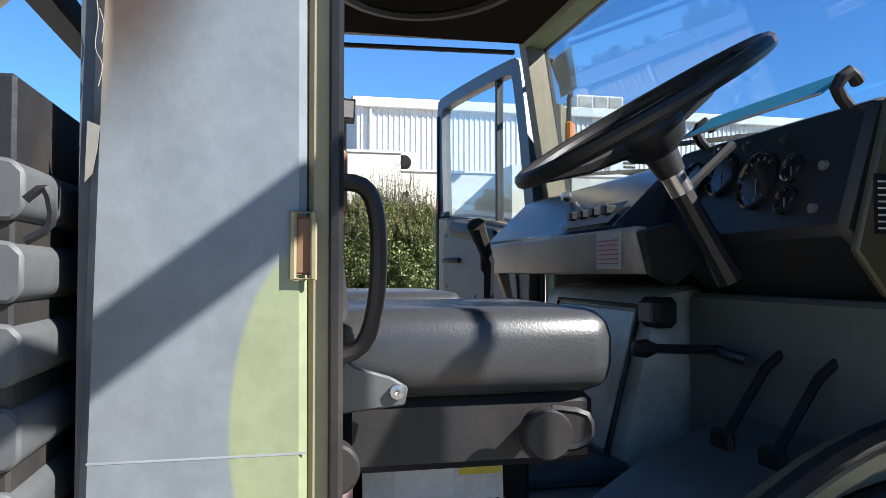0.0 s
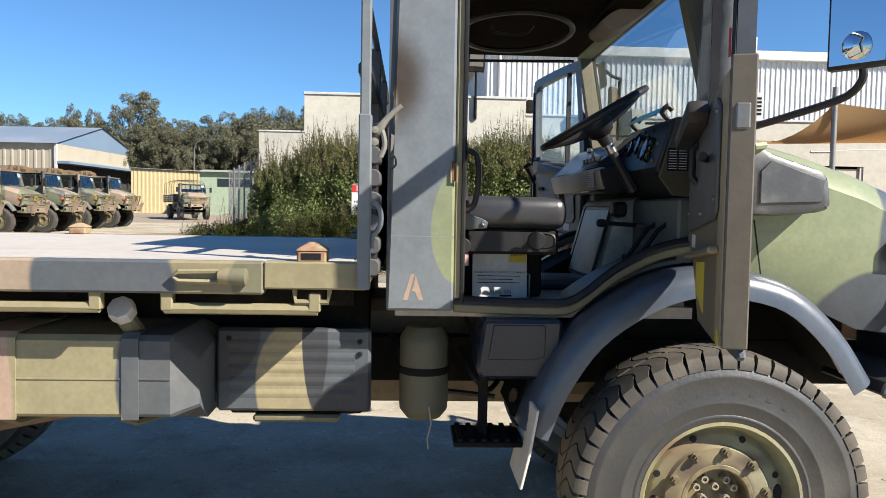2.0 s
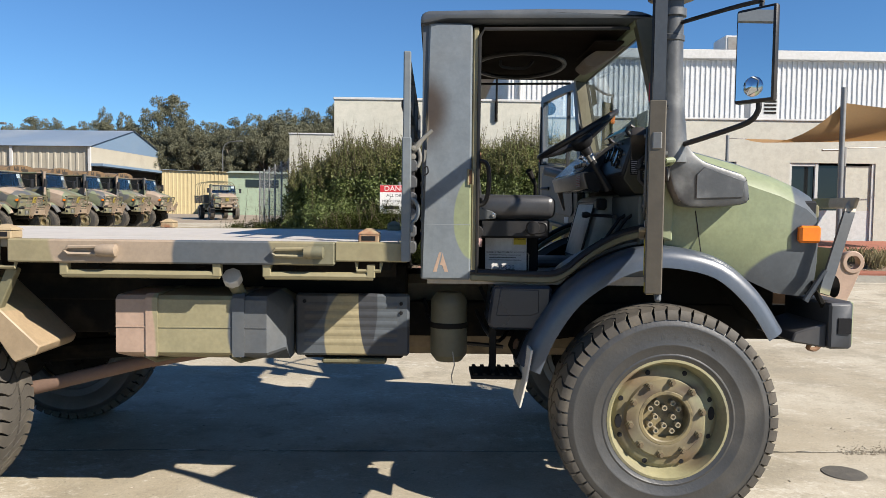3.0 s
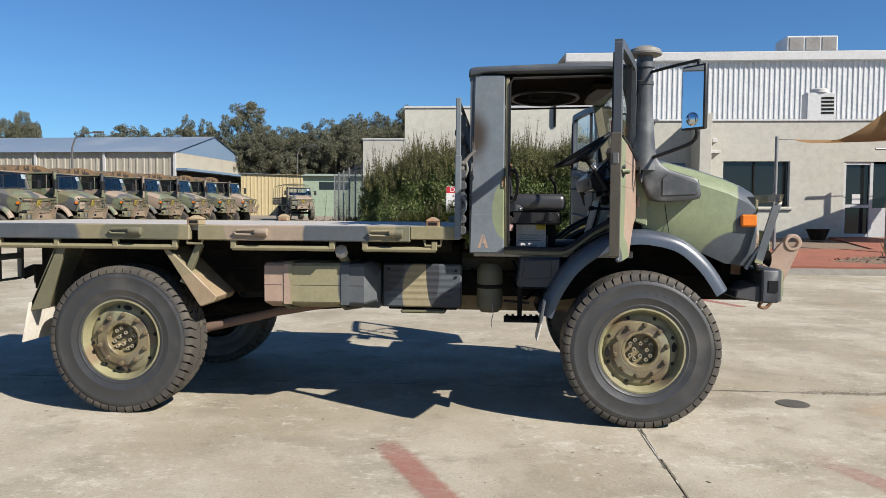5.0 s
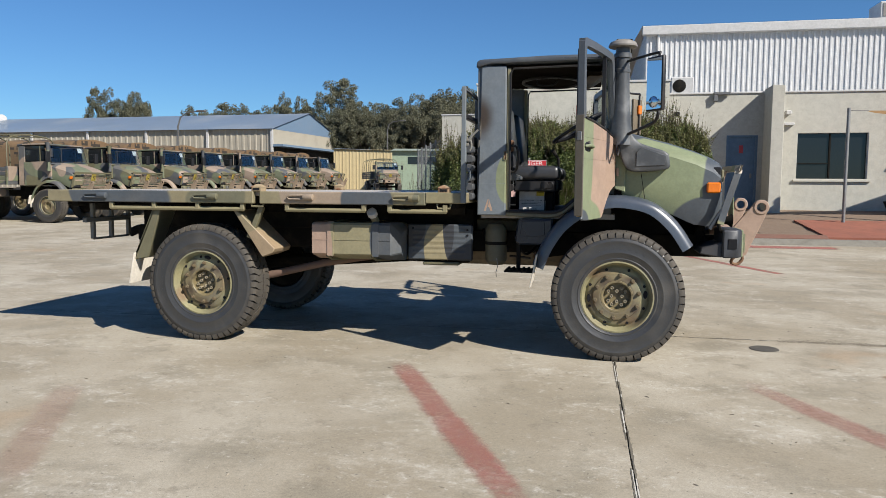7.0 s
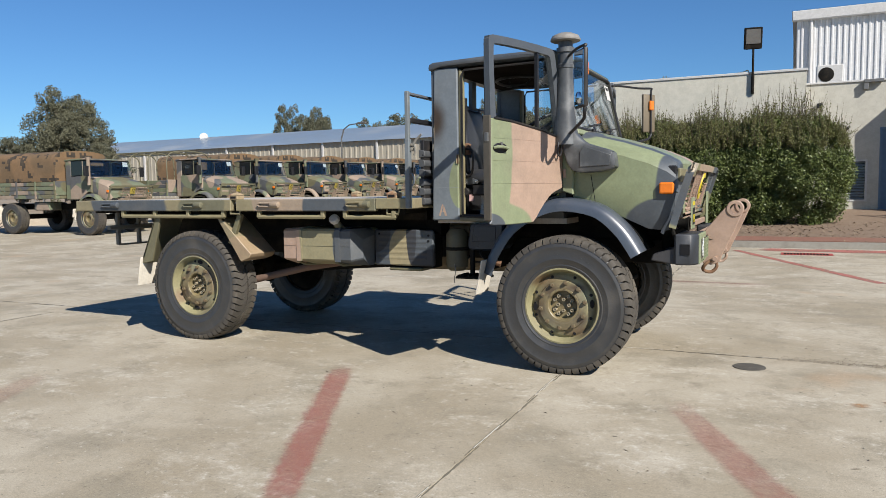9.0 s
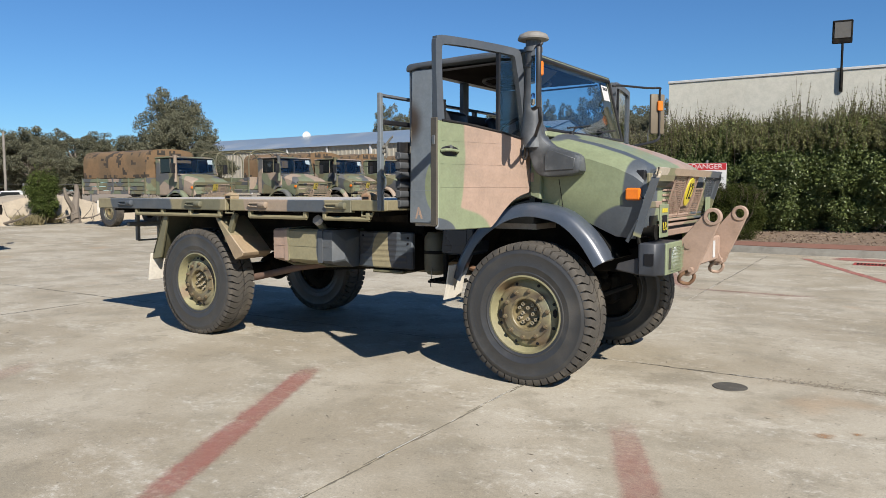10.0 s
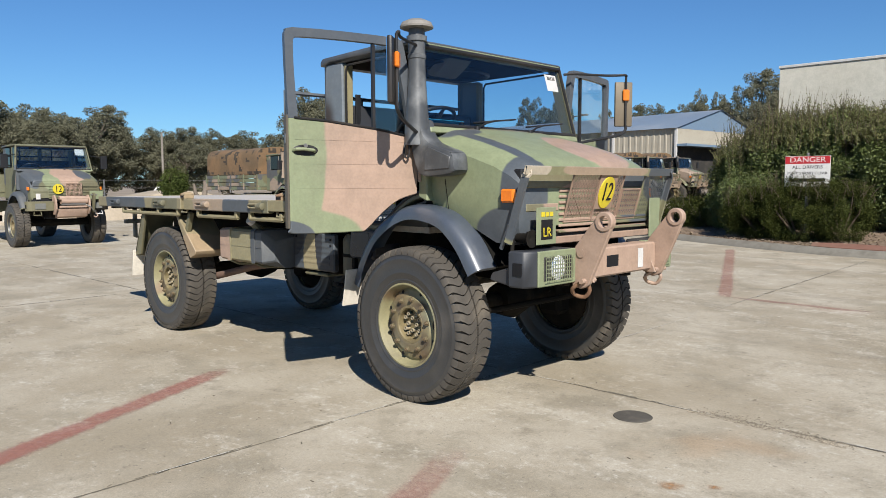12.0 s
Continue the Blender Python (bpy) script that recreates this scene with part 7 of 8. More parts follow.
    lh = part("latch_lever", Geo().tube(smooth_line([(-1.25, y, 1.865), (-1.235, y - 0.01, 1.885), (-1.205, y - 0.01, 1.925), (-1.16, y - 0.01, 1.965)], 3), [0.012, 0.016, 0.017, 0.016, 0.014, 0.012, 0.011, 0.01, 0.01, 0.009], 8), PALEOLIVE, hb, "weathered pale latch lever")
    part("latch_link", Geo().tube(smooth_line([(-1.228, y - 0.01, 1.885), (-1.218, y - 0.015, 1.85), (-1.218, y - 0.015, 1.82), (-1.23, y - 0.015, 1.79)], 3), 0.009, 8), PALEOLIVE, lh)
    part("latch_pivot", Geo().lathe([(0.0, -0.03), (0.012, -0.028), (0.013, 0.02), (0.0, 0.02)], 12, "y", pose(-1.248, y, 1.88)), PALEOLIVE, lh)
    part("latch_pivot", Geo().lathe([(0.0, -0.02), (0.014, -0.018), (0.015, 0.01), (0.0, 0.01)], 10, "y", pose(-1.25, y - 0.01, 1.84)), PALEOLIVE, lh)
    part("cable_hook", Geo().tube(smooth_line([(-1.2, y + 0.08, 1.79), (-1.185, y + 0.08, 1.8), (-1.18, y + 0.08, 1.77), (-1.2, y + 0.08, 1.755)], 3), 0.004, 5), BLACK, hb)


DASHBLUE = plain("dash_dark_blue_grey", (0.055, 0.066, 0.088), 0.2, amount=0.25, dirt=(0.09, 0.09, 0.09))
GREYCOVER = plain("grey_green_cover", (0.7, 0.73, 0.66), 0.35, amount=0.5, dirt=(0.08, 0.08, 0.07), patch=4)
DIAL = plain("dial_face", (0.018, 0.018, 0.02), 0.15, amount=0.0, bump=0)
DIALMARK = plain("dial_mark_grey", (0.3, 0.3, 0.29), 0.6, amount=0.0, bump=0)


def cabin(truck):
    """Everything inside the cab that shows through the open doors."""
    for s, x in ((-1, 0.0), (1, 0.0)):
        y0, y1 = (-0.72, -0.26) if s < 0 else (0.2, 0.7)
        seat = part("seat", Geo().box(-0.93, -0.49, y0, y1, 1.545, 1.675, 0.045, seg=3), VINYL, truck, "black vinyl sprung driver's seat" if s < 0 else "black vinyl passenger seat")
        back = Geo().box(-0.05, 0.07, y0, y1, 0.0, 0.6, 0.045, pose(-0.955, 0, 1.62, 0, -7, 0), 3)
        part("seat_back", back, VINYL, seat)
        part("seat_base", Geo().box(-0.9, -0.52, y0 + 0.03, y1 - 0.03, 1.44, 1.545, 0.012), BLACK, seat)
        part("seat_pedestal", Geo().box(-0.9, -0.55, y0 + 0.24, y1 - 0.02, 1.245, 1.44, 0.01), INK, seat)
        if s < 0:
            part("side_bracket", Geo().prism([(-0.94, 1.56), (-0.93, 1.64), (-0.89, 1.60), (-0.84, 1.585), (-0.815, 1.57), (-0.82, 1.545), (-0.92, 1.535)], y0 - 0.018, y0 - 0.008, "y", 0.003), INTERIOR, seat)
            for bx, bz in ((-0.832, 1.565), (-0.93, 1.553)):
                part("bracket_bolt", Geo().lathe([(0.011, 0.0), (0.01, -0.008), (0.004, -0.009), (0.0, -0.006)], 12, "y", pose(bx, y0 - 0.018, bz)), CHROME, seat)
            part("tilt_knob", Geo().lathe([(0.0, -0.05), (0.03, -0.05), (0.034, -0.045), (0.034, -0.01), (0.015, 0.0), (0.015, 0.06)], 20, "y", pose(-0.92, y0 - 0.02, 1.475)), BLACK, seat, "round black adjuster knob")
            part("tilt_knob", Geo().lathe([(0.0, -0.04), (0.033, -0.04), (0.036, -0.036), (0.036, -0.01), (0.015, 0.0), (0.015, 0.06)], 20, "y", pose(-0.62, y0 - 0.005, 1.5)), BLACK, seat)
            part("weight_strap", Geo().tube(smooth_line([(-0.6, y0, 1.53), (-0.55, y0 - 0.01, 1.52), (-0.55, y0 - 0.01, 1.48), (-0.6, y0, 1.47)], 3), 0.006, 5), BLACK, seat)
    part("grab_loop", Geo().tube(smooth_line([(-0.93, -0.74, 1.85), (-0.88, -0.745, 1.845), (-0.86, -0.745, 1.8), (-0.86, -0.745, 1.7), (-0.88, -0.745, 1.63), (-0.93, -0.74, 1.61)], 4), 0.012, 8), BLACK, truck, "worn black grab loop")
    part("seat_belt", Geo().box(-0.955, -0.94, -0.72, -0.67, 1.35, 2.3, 0.002), BLACK, truck)
    part("belt_reel", Geo().box(-0.95, -0.9, -0.75, -0.68, 1.8, 1.9, 0.01), RUST, truck)
    # engine cover and tunnel
    part("transmission_tunnel", Geo().prism([(-1.15, 1.245), (-1.15, 1.3), (-0.6, 1.3), (-0.2, 1.3), (-0.2, 1.245)], -0.2, 0.18, "y", 0.03, seg=2), INTERIOR, truck, "low grey transmission cover between the seats")
    ec = part("engine_cover", Geo().prism([(-0.24, 1.25), (-0.13, 1.68), (0.0, 1.7), (0.0, 1.25)], -0.17, 0.55, "y", 0.03, seg=2), GREYCOVER, truck, "grey-green engine cover under the dashboard")
    hm = pose(-0.192, 0.12, 1.475) @ Matrix.Rotation(radians(14.4), 4, "Y")
    part("cover_hatch", Geo().box(-0.012, 0.0, -0.25, 0.25, -0.19, 0.17, 0.01, hm), GREYCOVER, ec)
    part("hatch_seal", Geo().tube([tuple(hm @ Vector(p)) for p in ((-0.008, -0.255, -0.175), (-0.008, 0.255, -0.175), (-0.008, 0.255, 0.175), (-0.008, -0.255, 0.175))], 0.008, 6, True), BLACK, ec)
    part("air_outlet", Geo().box(-0.16, -0.1, -0.215, -0.13, 1.6, 1.67, 0.012), BLACK, ec)
    part("outlet_flap", Geo().box(-0.166, -0.158, -0.205, -0.14, 1.61, 1.66, 0.004), INTERIOR, ec)
    part("parking_brake", Geo().tube([(-0.08, -0.32, 1.56), (-0.12, -0.5, 1.56)], 0.012, 8), BLACK, truck, "black pull handle")
    part("brake_knob", Geo().lathe([(0.0, -0.03), (0.016, -0.025), (0.02, 0.0), (0.012, 0.02), (0.0, 0.025)], 14, "x", pose(-0.25, -0.34, 1.57)), BLACK, truck)
    part("brake_rod", Geo().tube([(-0.24, -0.34, 1.57), (-0.02, -0.33, 1.56)], 0.01, 8), BLACK, truck)
    part("gear_lever", Geo().tube([(-0.52, -0.1, 1.55), (-0.53, -0.15, 1.75), (-0.58, -0.22, 1.83)], [0.012, 0.012, 0.02], 8), BLACK, truck, "bent black gear lever")
    # dashboard: a sloping upper console, a tan tray and a dark underside
    dash = part("dashboard", Geo().prism([(-0.262, 1.825), (-0.25, 1.84), (-0.11, 1.975), (-0.08, 1.985), (0.0, 1.985), (0.0, 1.72), (-0.2, 1.72)], -0.22, 0.82, "y", 0.01), DASHBLUE, truck, "dark sloping dashboard with dials and switches")
    part("instrument_binnacle", Geo().prism([(-0.165, 1.79), (-0.105, 1.985), (-0.09, 2.0), (0.0, 2.005), (0.0, 1.66), (-0.1, 1.74)], -0.79, -0.222, "y", 0.012), BLACK, dash, "black instrument panel behind the wheel")
    part("knee_panel", Geo().box(-0.07, 0.0, -0.8, -0.2, 1.3, 1.68, 0.01), plain("footwell_grey_green", (0.13, 0.145, 0.13), 0.5, amount=0.6, dirt=(0.12, 0.12, 0.1), patch=6), dash, "scuffed grey-green footwell panel")
    hump = [p for p in offset_arc(ARC, -0.03) if p[0] < -0.02 and p[1] > 1.2]
    part("wheel_arch_cover", Geo().prism(hump + [(-0.02, 1.2), (hump[0][0], 1.2)], -0.79, -0.4, "y", 0.006), INTERIOR, truck, "dark rubber-covered wheel arch in the footwell")
    part("dash_shelf", Geo().prism([(-0.282, 1.812), (-0.27, 1.824), (-0.24, 1.822), (-0.225, 1.73), (-0.245, 1.722), (-0.258, 1.727)], -0.34, 0.78, "y", 0.005), plain("faded_tan_tray", (0.6, 0.53, 0.45), 0.55), dash, "faded tan tray front under the dashboard")
    part("shelf_bracket", Geo().prism([(-0.25, 1.73), (-0.21, 1.73), (-0.19, 1.6), (-0.2, 1.59)], 0.72, 0.76, "y", 0.003), TANPAINT, dash)
    part("shelf_end", Geo().prism([(-0.275, 1.812), (-0.2, 1.83), (-0.12, 1.76), (-0.2, 1.7), (-0.25, 1.722)], -0.375, -0.345, "y", 0.004), BLACK, dash)
    for k, (y, r, zc) in enumerate(((-0.325, 0.044, 1.918), (-0.43, 0.047, 1.922), (-0.553, 0.056, 1.895), (-0.645, 0.026, 1.905), (-0.648, 0.026, 1.85))):
        x = -0.165 + (zc - 1.79) * 0.3077
        m = pose(x - 0.002, y, zc) @ Matrix.Rotation(radians(-73), 4, "Y")
        dl = part("dial", Geo().lathe([(r, -0.004), (r, 0.008), (r - 0.005, 0.01), (r - 0.007, 0.004), (0.0, 0.004)], 28, "z", m), DIAL, dash, "round black dial with pale marks")
        tk = Geo()
        for q in range(11 if r > 0.04 else 5):
            a = -40 + q * (26 if r > 0.04 else 60)
            tk.box(r * 0.68, r * 0.8, -0.001, 0.001, 0.0045, 0.0055, 0.0, m @ pose(0, 0, 0, 0, 0, a))
        tk.box(-0.002, r * 0.6, -0.001, 0.001, 0.005, 0.006, 0.0, m @ pose(0, 0, 0, 0, 0, 200))
        tagged(part("dial_mark", tk, DIALMARK, dl), kind="stuff")
    for y, z in ((-0.39, 1.975), (-0.49, 1.97), (-0.6, 1.965), (-0.72, 1.83), (-0.72, 1.9)):
        x = -0.165 + (z - 1.79) * 0.3077
        part("warning_lamp", Geo().lathe([(0.009, 0.0), (0.008, -0.008), (0.0, -0.01)], 10, "x", pose(x, y, z)), BLACK if z > 1.95 else STEEL, dash)
    part("dash_knob", Geo().lathe([(0.0, -0.03), (0.012, -0.028), (0.016, -0.01), (0.01, 0.0)], 12, "x", pose(-0.15, 0.3, 1.95)), CHROME, dash)
    swp = part("switch_plate", Geo().prism([(-0.256, 1.842), (-0.252, 1.846), (-0.206, 1.892), (-0.21, 1.888)], -0.18, 0.12, "y"), WHITE, dash, "pale legend plate with switches")
    for k in range(4):
        y = -0.15 + k * 0.07
        part("switch", Geo().box(-0.25, -0.22, y, y + 0.03, 1.862, 1.885, 0.004), BLACK, swp)
    nt_ = part("shelf_notice", Geo().box(-0.2855, -0.2845, -0.3, -0.18, 1.735, 1.815, 0.0, pose(0, 0, 0)), WHITE, dash, "white notice with red lines")
    for k in range(6):
        part("notice_line", Geo().box(-0.2868, -0.2855, -0.29, -0.19, 1.745 + k * 0.01, 1.748 + k * 0.01), SIGNRED, nt_)
    vis = plain("blue_visor_sheet", (0.03, 0.36, 0.6), 0.5, amount=0.05)
    vs = part("instrument_visor", Geo().prism([(-0.155, 2.012), (-0.152, 2.01), (-0.1, 2.048), (-0.102, 2.052)], -0.74, -0.32, "y"), vis, dash, "blue sun shield over the dials")
    part("visor_edge", Geo().box(-0.157, -0.154, -0.74, -0.32, 2.0085, 2.0125), CAPWHITE, vs)
    for y in (-0.735, -0.33):
        part("visor_bracket", Geo().tube(smooth_line([(-0.1, y, 1.995), (-0.13, y - 0.01, 2.02), (-0.11, y - 0.015, 2.045), (-0.09, y - 0.01, 2.03)], 2), 0.011, 8), BLACK, vs)
    fp = part("fuse_panel", Geo().prism([(-0.155, 1.76), (-0.09, 1.995), (0.02, 2.0), (0.02, 1.68), (-0.1, 1.69)], -0.81, -0.793, "y", 0.004), plain("dark_olive_panel", (0.085, 0.075, 0.043), 0.5), truck, "olive side panel with a black data table")
    tb = part("fuse_table", Geo().box(-0.125, -0.005, -0.8135, -0.8105, 1.785, 1.875), INK, fp)
    for k in range(8):
        for q in range(3):
            part("illegible_line", Geo().box(-0.12 + q * 0.04, -0.088 + q * 0.04, -0.8148, -0.8135, 1.792 + k * 0.01, 1.7945 + k * 0.01), WHITE, tb)
    # steering wheel, dished, leaning on its column
    ctr, ax = Vector((-0.33, -0.5, 1.995)), Vector((-0.52, 0, 0.85)).normalized()
    m = Matrix.Translation(ctr) @ ax.to_track_quat("Z", "Y").to_matrix().to_4x4()
    sw = part("steering_wheel", Geo().tube([tuple(m @ Vector((0.245 * math.cos(a), 0.245 * math.sin(a), 0.03))) for a in [2 * math.pi * k / 48 for k in range(48)]], 0.015, 10, True), BLACK, truck, "large thin black steering wheel with two spokes")
    hubg = Geo().lathe([(0.0, 0.02), (0.05, 0.016), (0.066, 0.004), (0.07, -0.012), (0.055, -0.045), (0.032, -0.06), (0.026, -0.1)], 20, "z", m)
    part("wheel_boss", hubg, BLACK, sw)
    for a in (0, 180):
        part("spoke", Geo().tube([tuple(m @ Matrix.Rotation(radians(a + 90), 4, "Z") @ Vector(p)) for p in ((0.04, 0, -0.01), (0.14, 0.0, 0.0), (0.24, 0, 0.028))], [0.026, 0.018, 0.012], 8), BLACK, sw)
    part("steering_column", Geo().tube([tuple(m @ Vector((0, 0, -0.08))), tuple(m @ Vector((0, 0, -0.16))), tuple(m @ Vector((0, 0, -0.25))), tuple(m @ Vector((0, 0, -0.33)))], [0.02, 0.02, 0.022, 0.028], 10), BLACK, truck)
    part("column_stalk", Geo().tube([tuple(m @ Vector((0, 0, -0.14))), tuple(m @ Vector((-0.03, 0.16, -0.12)))], 0.009, 6), BLACK, truck)
    part("column_collar", Geo().tube([tuple(m @ Vector((0, 0, -0.09))), tuple(m @ Vector((0, 0, -0.14)))], 0.023, 12), CHROME, truck)
    for y in (-0.66, -0.52):
        pd = part("pedal", Geo().box(-0.2, -0.185, y - 0.035, y + 0.035, 1.36, 1.44, 0.008, pose(0, 0, 0)), INK, truck)
        part("pedal_arm", Geo().tube([(-0.19, y, 1.42), (-0.1, y, 1.55), (-0.03, y, 1.6)], 0.009, 6), INK, pd)
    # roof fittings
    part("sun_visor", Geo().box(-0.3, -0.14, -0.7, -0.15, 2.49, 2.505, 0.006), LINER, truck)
    part("grab_rail", Geo().tube(smooth_line([(-0.75, -0.1, 2.51), (-0.74, -0.1, 2.47), (-0.6, -0.1, 2.465), (-0.55, -0.1, 2.51)], 3), 0.009, 6), BLACK, truck)
    part("roof_hatch_trim", Geo().tube([(-0.62 + 0.28 * math.cos(a), 0.05 + 0.4 * math.sin(a), 2.505) for a in [2 * math.pi * k / 30 for k in range(30)]], 0.014, 6, True), BLACK, truck)
    part("hanging_cloth", Geo().prism(smooth_line([(-0.2, 2.52), (-0.32, 2.44), (-0.26, 2.4), (-0.14, 2.47), (-0.08, 2.52)], 3), -0.5, -0.25, "y", 0.005), plain("faded_visor", (0.28, 0.22, 0.17), 0.8), truck)


hero = thing("army_truck", "camouflaged flatbed army truck parked with both cab doors open", "truck")
chassis(hero)
for x, z in ((0.03, 0.555), (-3.82, 0.555)):
    for s in (-1, 1):
        wheel(hero, x, s * 0.92, z, 37 * (1 + s) + x * 20, True)
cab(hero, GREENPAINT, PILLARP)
for s in (-1, 1):
    fender(hero, s, FENDER)
front_end(hero, BONNETP)
snorkel(hero)
bullbar(hero)
bumper(hero)
door(hero, -1, 74.5, DOORP, DOORIN, False)
door(hero, 1, 80, FARDOORP, DOORIN, True)
for s in (-1, 1):
    mirror_head(hero, s, BLACK)
underbody(hero)
tray(hero)
cabin(hero)
# thin pale strip paints the highlight along the pillar's weld seam
part("pillar_seam", Geo().box(-1.2, -0.957, -0.8454, -0.844, 1.512, 1.5145), plain("seam_highlight", (0.3, 0.335, 0.36), 0.6), hero, "pale strip for the highlight along the weld seam")
# stencilled mark on the pillar: a split letter A
for pts in ([(-0.052, -0.065), (-0.028, -0.065), (0.004, 0.065), (-0.012, 0.065)], [(0.01, 0.06), (0.05, -0.065), (0.026, -0.065), (0.008, -0.02), (-0.008, -0.02), (-0.001, 0.0)]):
    part("stencil_mark", Geo().prism(pts, -0.8457, -0.845, "y", 0.0, pose(-1.11, 0, 1.317) @ Matrix.Diagonal((0.78, 1, 0.78, 1))), TANPAINT, hero)
stk = part("screen_sticker", Geo().add([(-0.022, 0.60, 2.50), (-0.022, 0.76, 2.50), (0.007, 0.775, 2.36), (0.007, 0.62, 2.36)], [(0, 1, 2, 3)]), WHITE, hero, "white paper sticker with a stock number")
letters("38638", 0.045, INK, stk, pose(-0.014, 0.685, 2.468, 90, 0, 90) @ pose(0, 0, 0, -11.7, 0, 0), "stock_number", 0.001)
part("striker_recess", Geo().box(-0.972, -0.948, -0.8475, -0.844, 1.725, 1.795, 0.003), RUST, hero)
part("striker", Geo().tube([(-0.974, -0.85, 1.72), (-0.974, -0.85, 1.8), (-0.95, -0.85, 1.8), (-0.95, -0.85, 1.72)], 0.0045, 6, True), camo_jamb, hero, "worn door striker loop")
CRACK = plain("bare_filler", (0.5, 0.46, 0.4), 0.8, amount=0.4, patch=9)
for pts in ([(-1.198, 2.06), (-1.193, 2.02), (-1.196, 1.985), (-1.188, 1.965), (-1.192, 1.94)], [(-1.192, 2.03), (-1.187, 2.012), (-1.189, 1.99)]):
    part("paint_crack", Geo().tube(smooth_line([(x, -0.846, z) for x, z in pts], 3), 0.0005, 4), CRACK, hero, "cracked filler line")
part("exposed_filler", Geo().prism([(-1.203, 1.9), (-1.19, 1.895), (-1.192, 1.87), (-1.197, 1.84), (-1.205, 1.83)], -0.8472, -0.8452, "y"), PALEOLIVE, hero, "rusty bare patch")

# papers leaning on the seat base
card = thing("record_card", "white printed record card with a yellow label leaning by the seat", "card", pose(-0.745, -0.575, 1.345, -6, 0, 0))
part("sheet", Geo().box(-0.115, 0.115, -0.003, 0.003, -0.098, 0.098), WHITE, card)
part("yellow_sticker", Geo().box(0.042, 0.112, -0.0045, -0.003, 0.055, 0.096), YELLOW, card, "yellow warning sticker")
letters("WARNING!", 0.012, INK, card, pose(0.077, -0.0047, 0.085, 90, 0, 0), "lettering", 0.0004)
part("white_label", Geo().box(-0.065, 0.032, -0.0045, -0.003, 0.025, 0.093), plain("clean_white_label", (0.85, 0.85, 0.84), 0.5, amount=0.0), card)
letters("RECORD BOOK FOR SERVICE EQUIPMENT", 0.0115, INK, card, pose(0.0, -0.0035, 0.012, 90, 0, 0), "lettering", 0.0003)
for k in range(3):
    part("illegible_line", Geo().box(-0.095, 0.085 - 0.03 * (k % 2), -0.0038, -0.003, -0.005 - k * 0.014, -0.002 - k * 0.014), INK, card)
letters("38638", 0.036, plain("grey_marker_ink", (0.2, 0.2, 0.22), 0.7, amount=0.0, bump=0), card, pose(0.0, -0.0035, -0.072, 90, 0, 0) @ Matrix.Diagonal((1.1, 0.8, 1, 1)), "stock_number", 0.0003)
part("illegible_line", Geo().box(0.0, 0.05, -0.0038, -0.003, -0.09, -0.083), INK, card)
clip = thing("wire_stand", "thin steel wire stand beside the record card", "wire stand", pose(-0.62, -0.58, 1.25))
part("wire", Geo().tube([(-0.1, 0.0, 0.0), (0.0, -0.01, 0.0), (0.0, -0.01, 0.1), (0.0, 0.03, 0.1)], 0.004, 6), STEEL, clip)
tag = thing("pink_tag", "small pink paper tag by the door jamb", "tag", pose(-0.905, -0.68, 1.42, 0, 0, 12))
part("sheet", Geo().box(-0.02, 0.02, -0.001, 0.001, -0.03, 0.03), plain("pink_paper", (0.7, 0.45, 0.42), 0.7), tag)


# ---------------------------------------------------------------- parked trucks
CANVAS = nodes_of("camouflage_canvas", 0.9)
def canvas_mat():
    mt, nt, bs = CANVAS
    vec = place_node(nt)
    sn = nt.nodes.new("ShaderNodeVectorMath")
    sn.operation = "SNAP"
    nt.links.new(vec, sn.inputs[0])
    sn.inputs[1].default_value = (0.09, 0.09, 0.09)
    st = nt.nodes.new("ShaderNodeMapping")
    st.inputs["Rotation"].default_value = (0.3, 0.7, 0.4)
    nt.links.new(sn.outputs[0], st.inputs["Vector"])
    n1, n2 = noise_node(nt, st.outputs[0], 2.3, 2.0, 0.6), noise_node(nt, vec, 0.8, 1.0)
    col = mix_node(nt, span_node(nt, n2, 0.45, 0.55), (0.24, 0.145, 0.07), (0.18, 0.115, 0.058))
    col = mix_node(nt, span_node(nt, n1, 0.56, 0.57), col, (0.05, 0.038, 0.026))
    worn(nt, bs, vec, col, (0.2, 0.15, 0.1), 0.3, 30.0, 0.3, 0.9)
    return mt


CANVASM = canvas_mat()


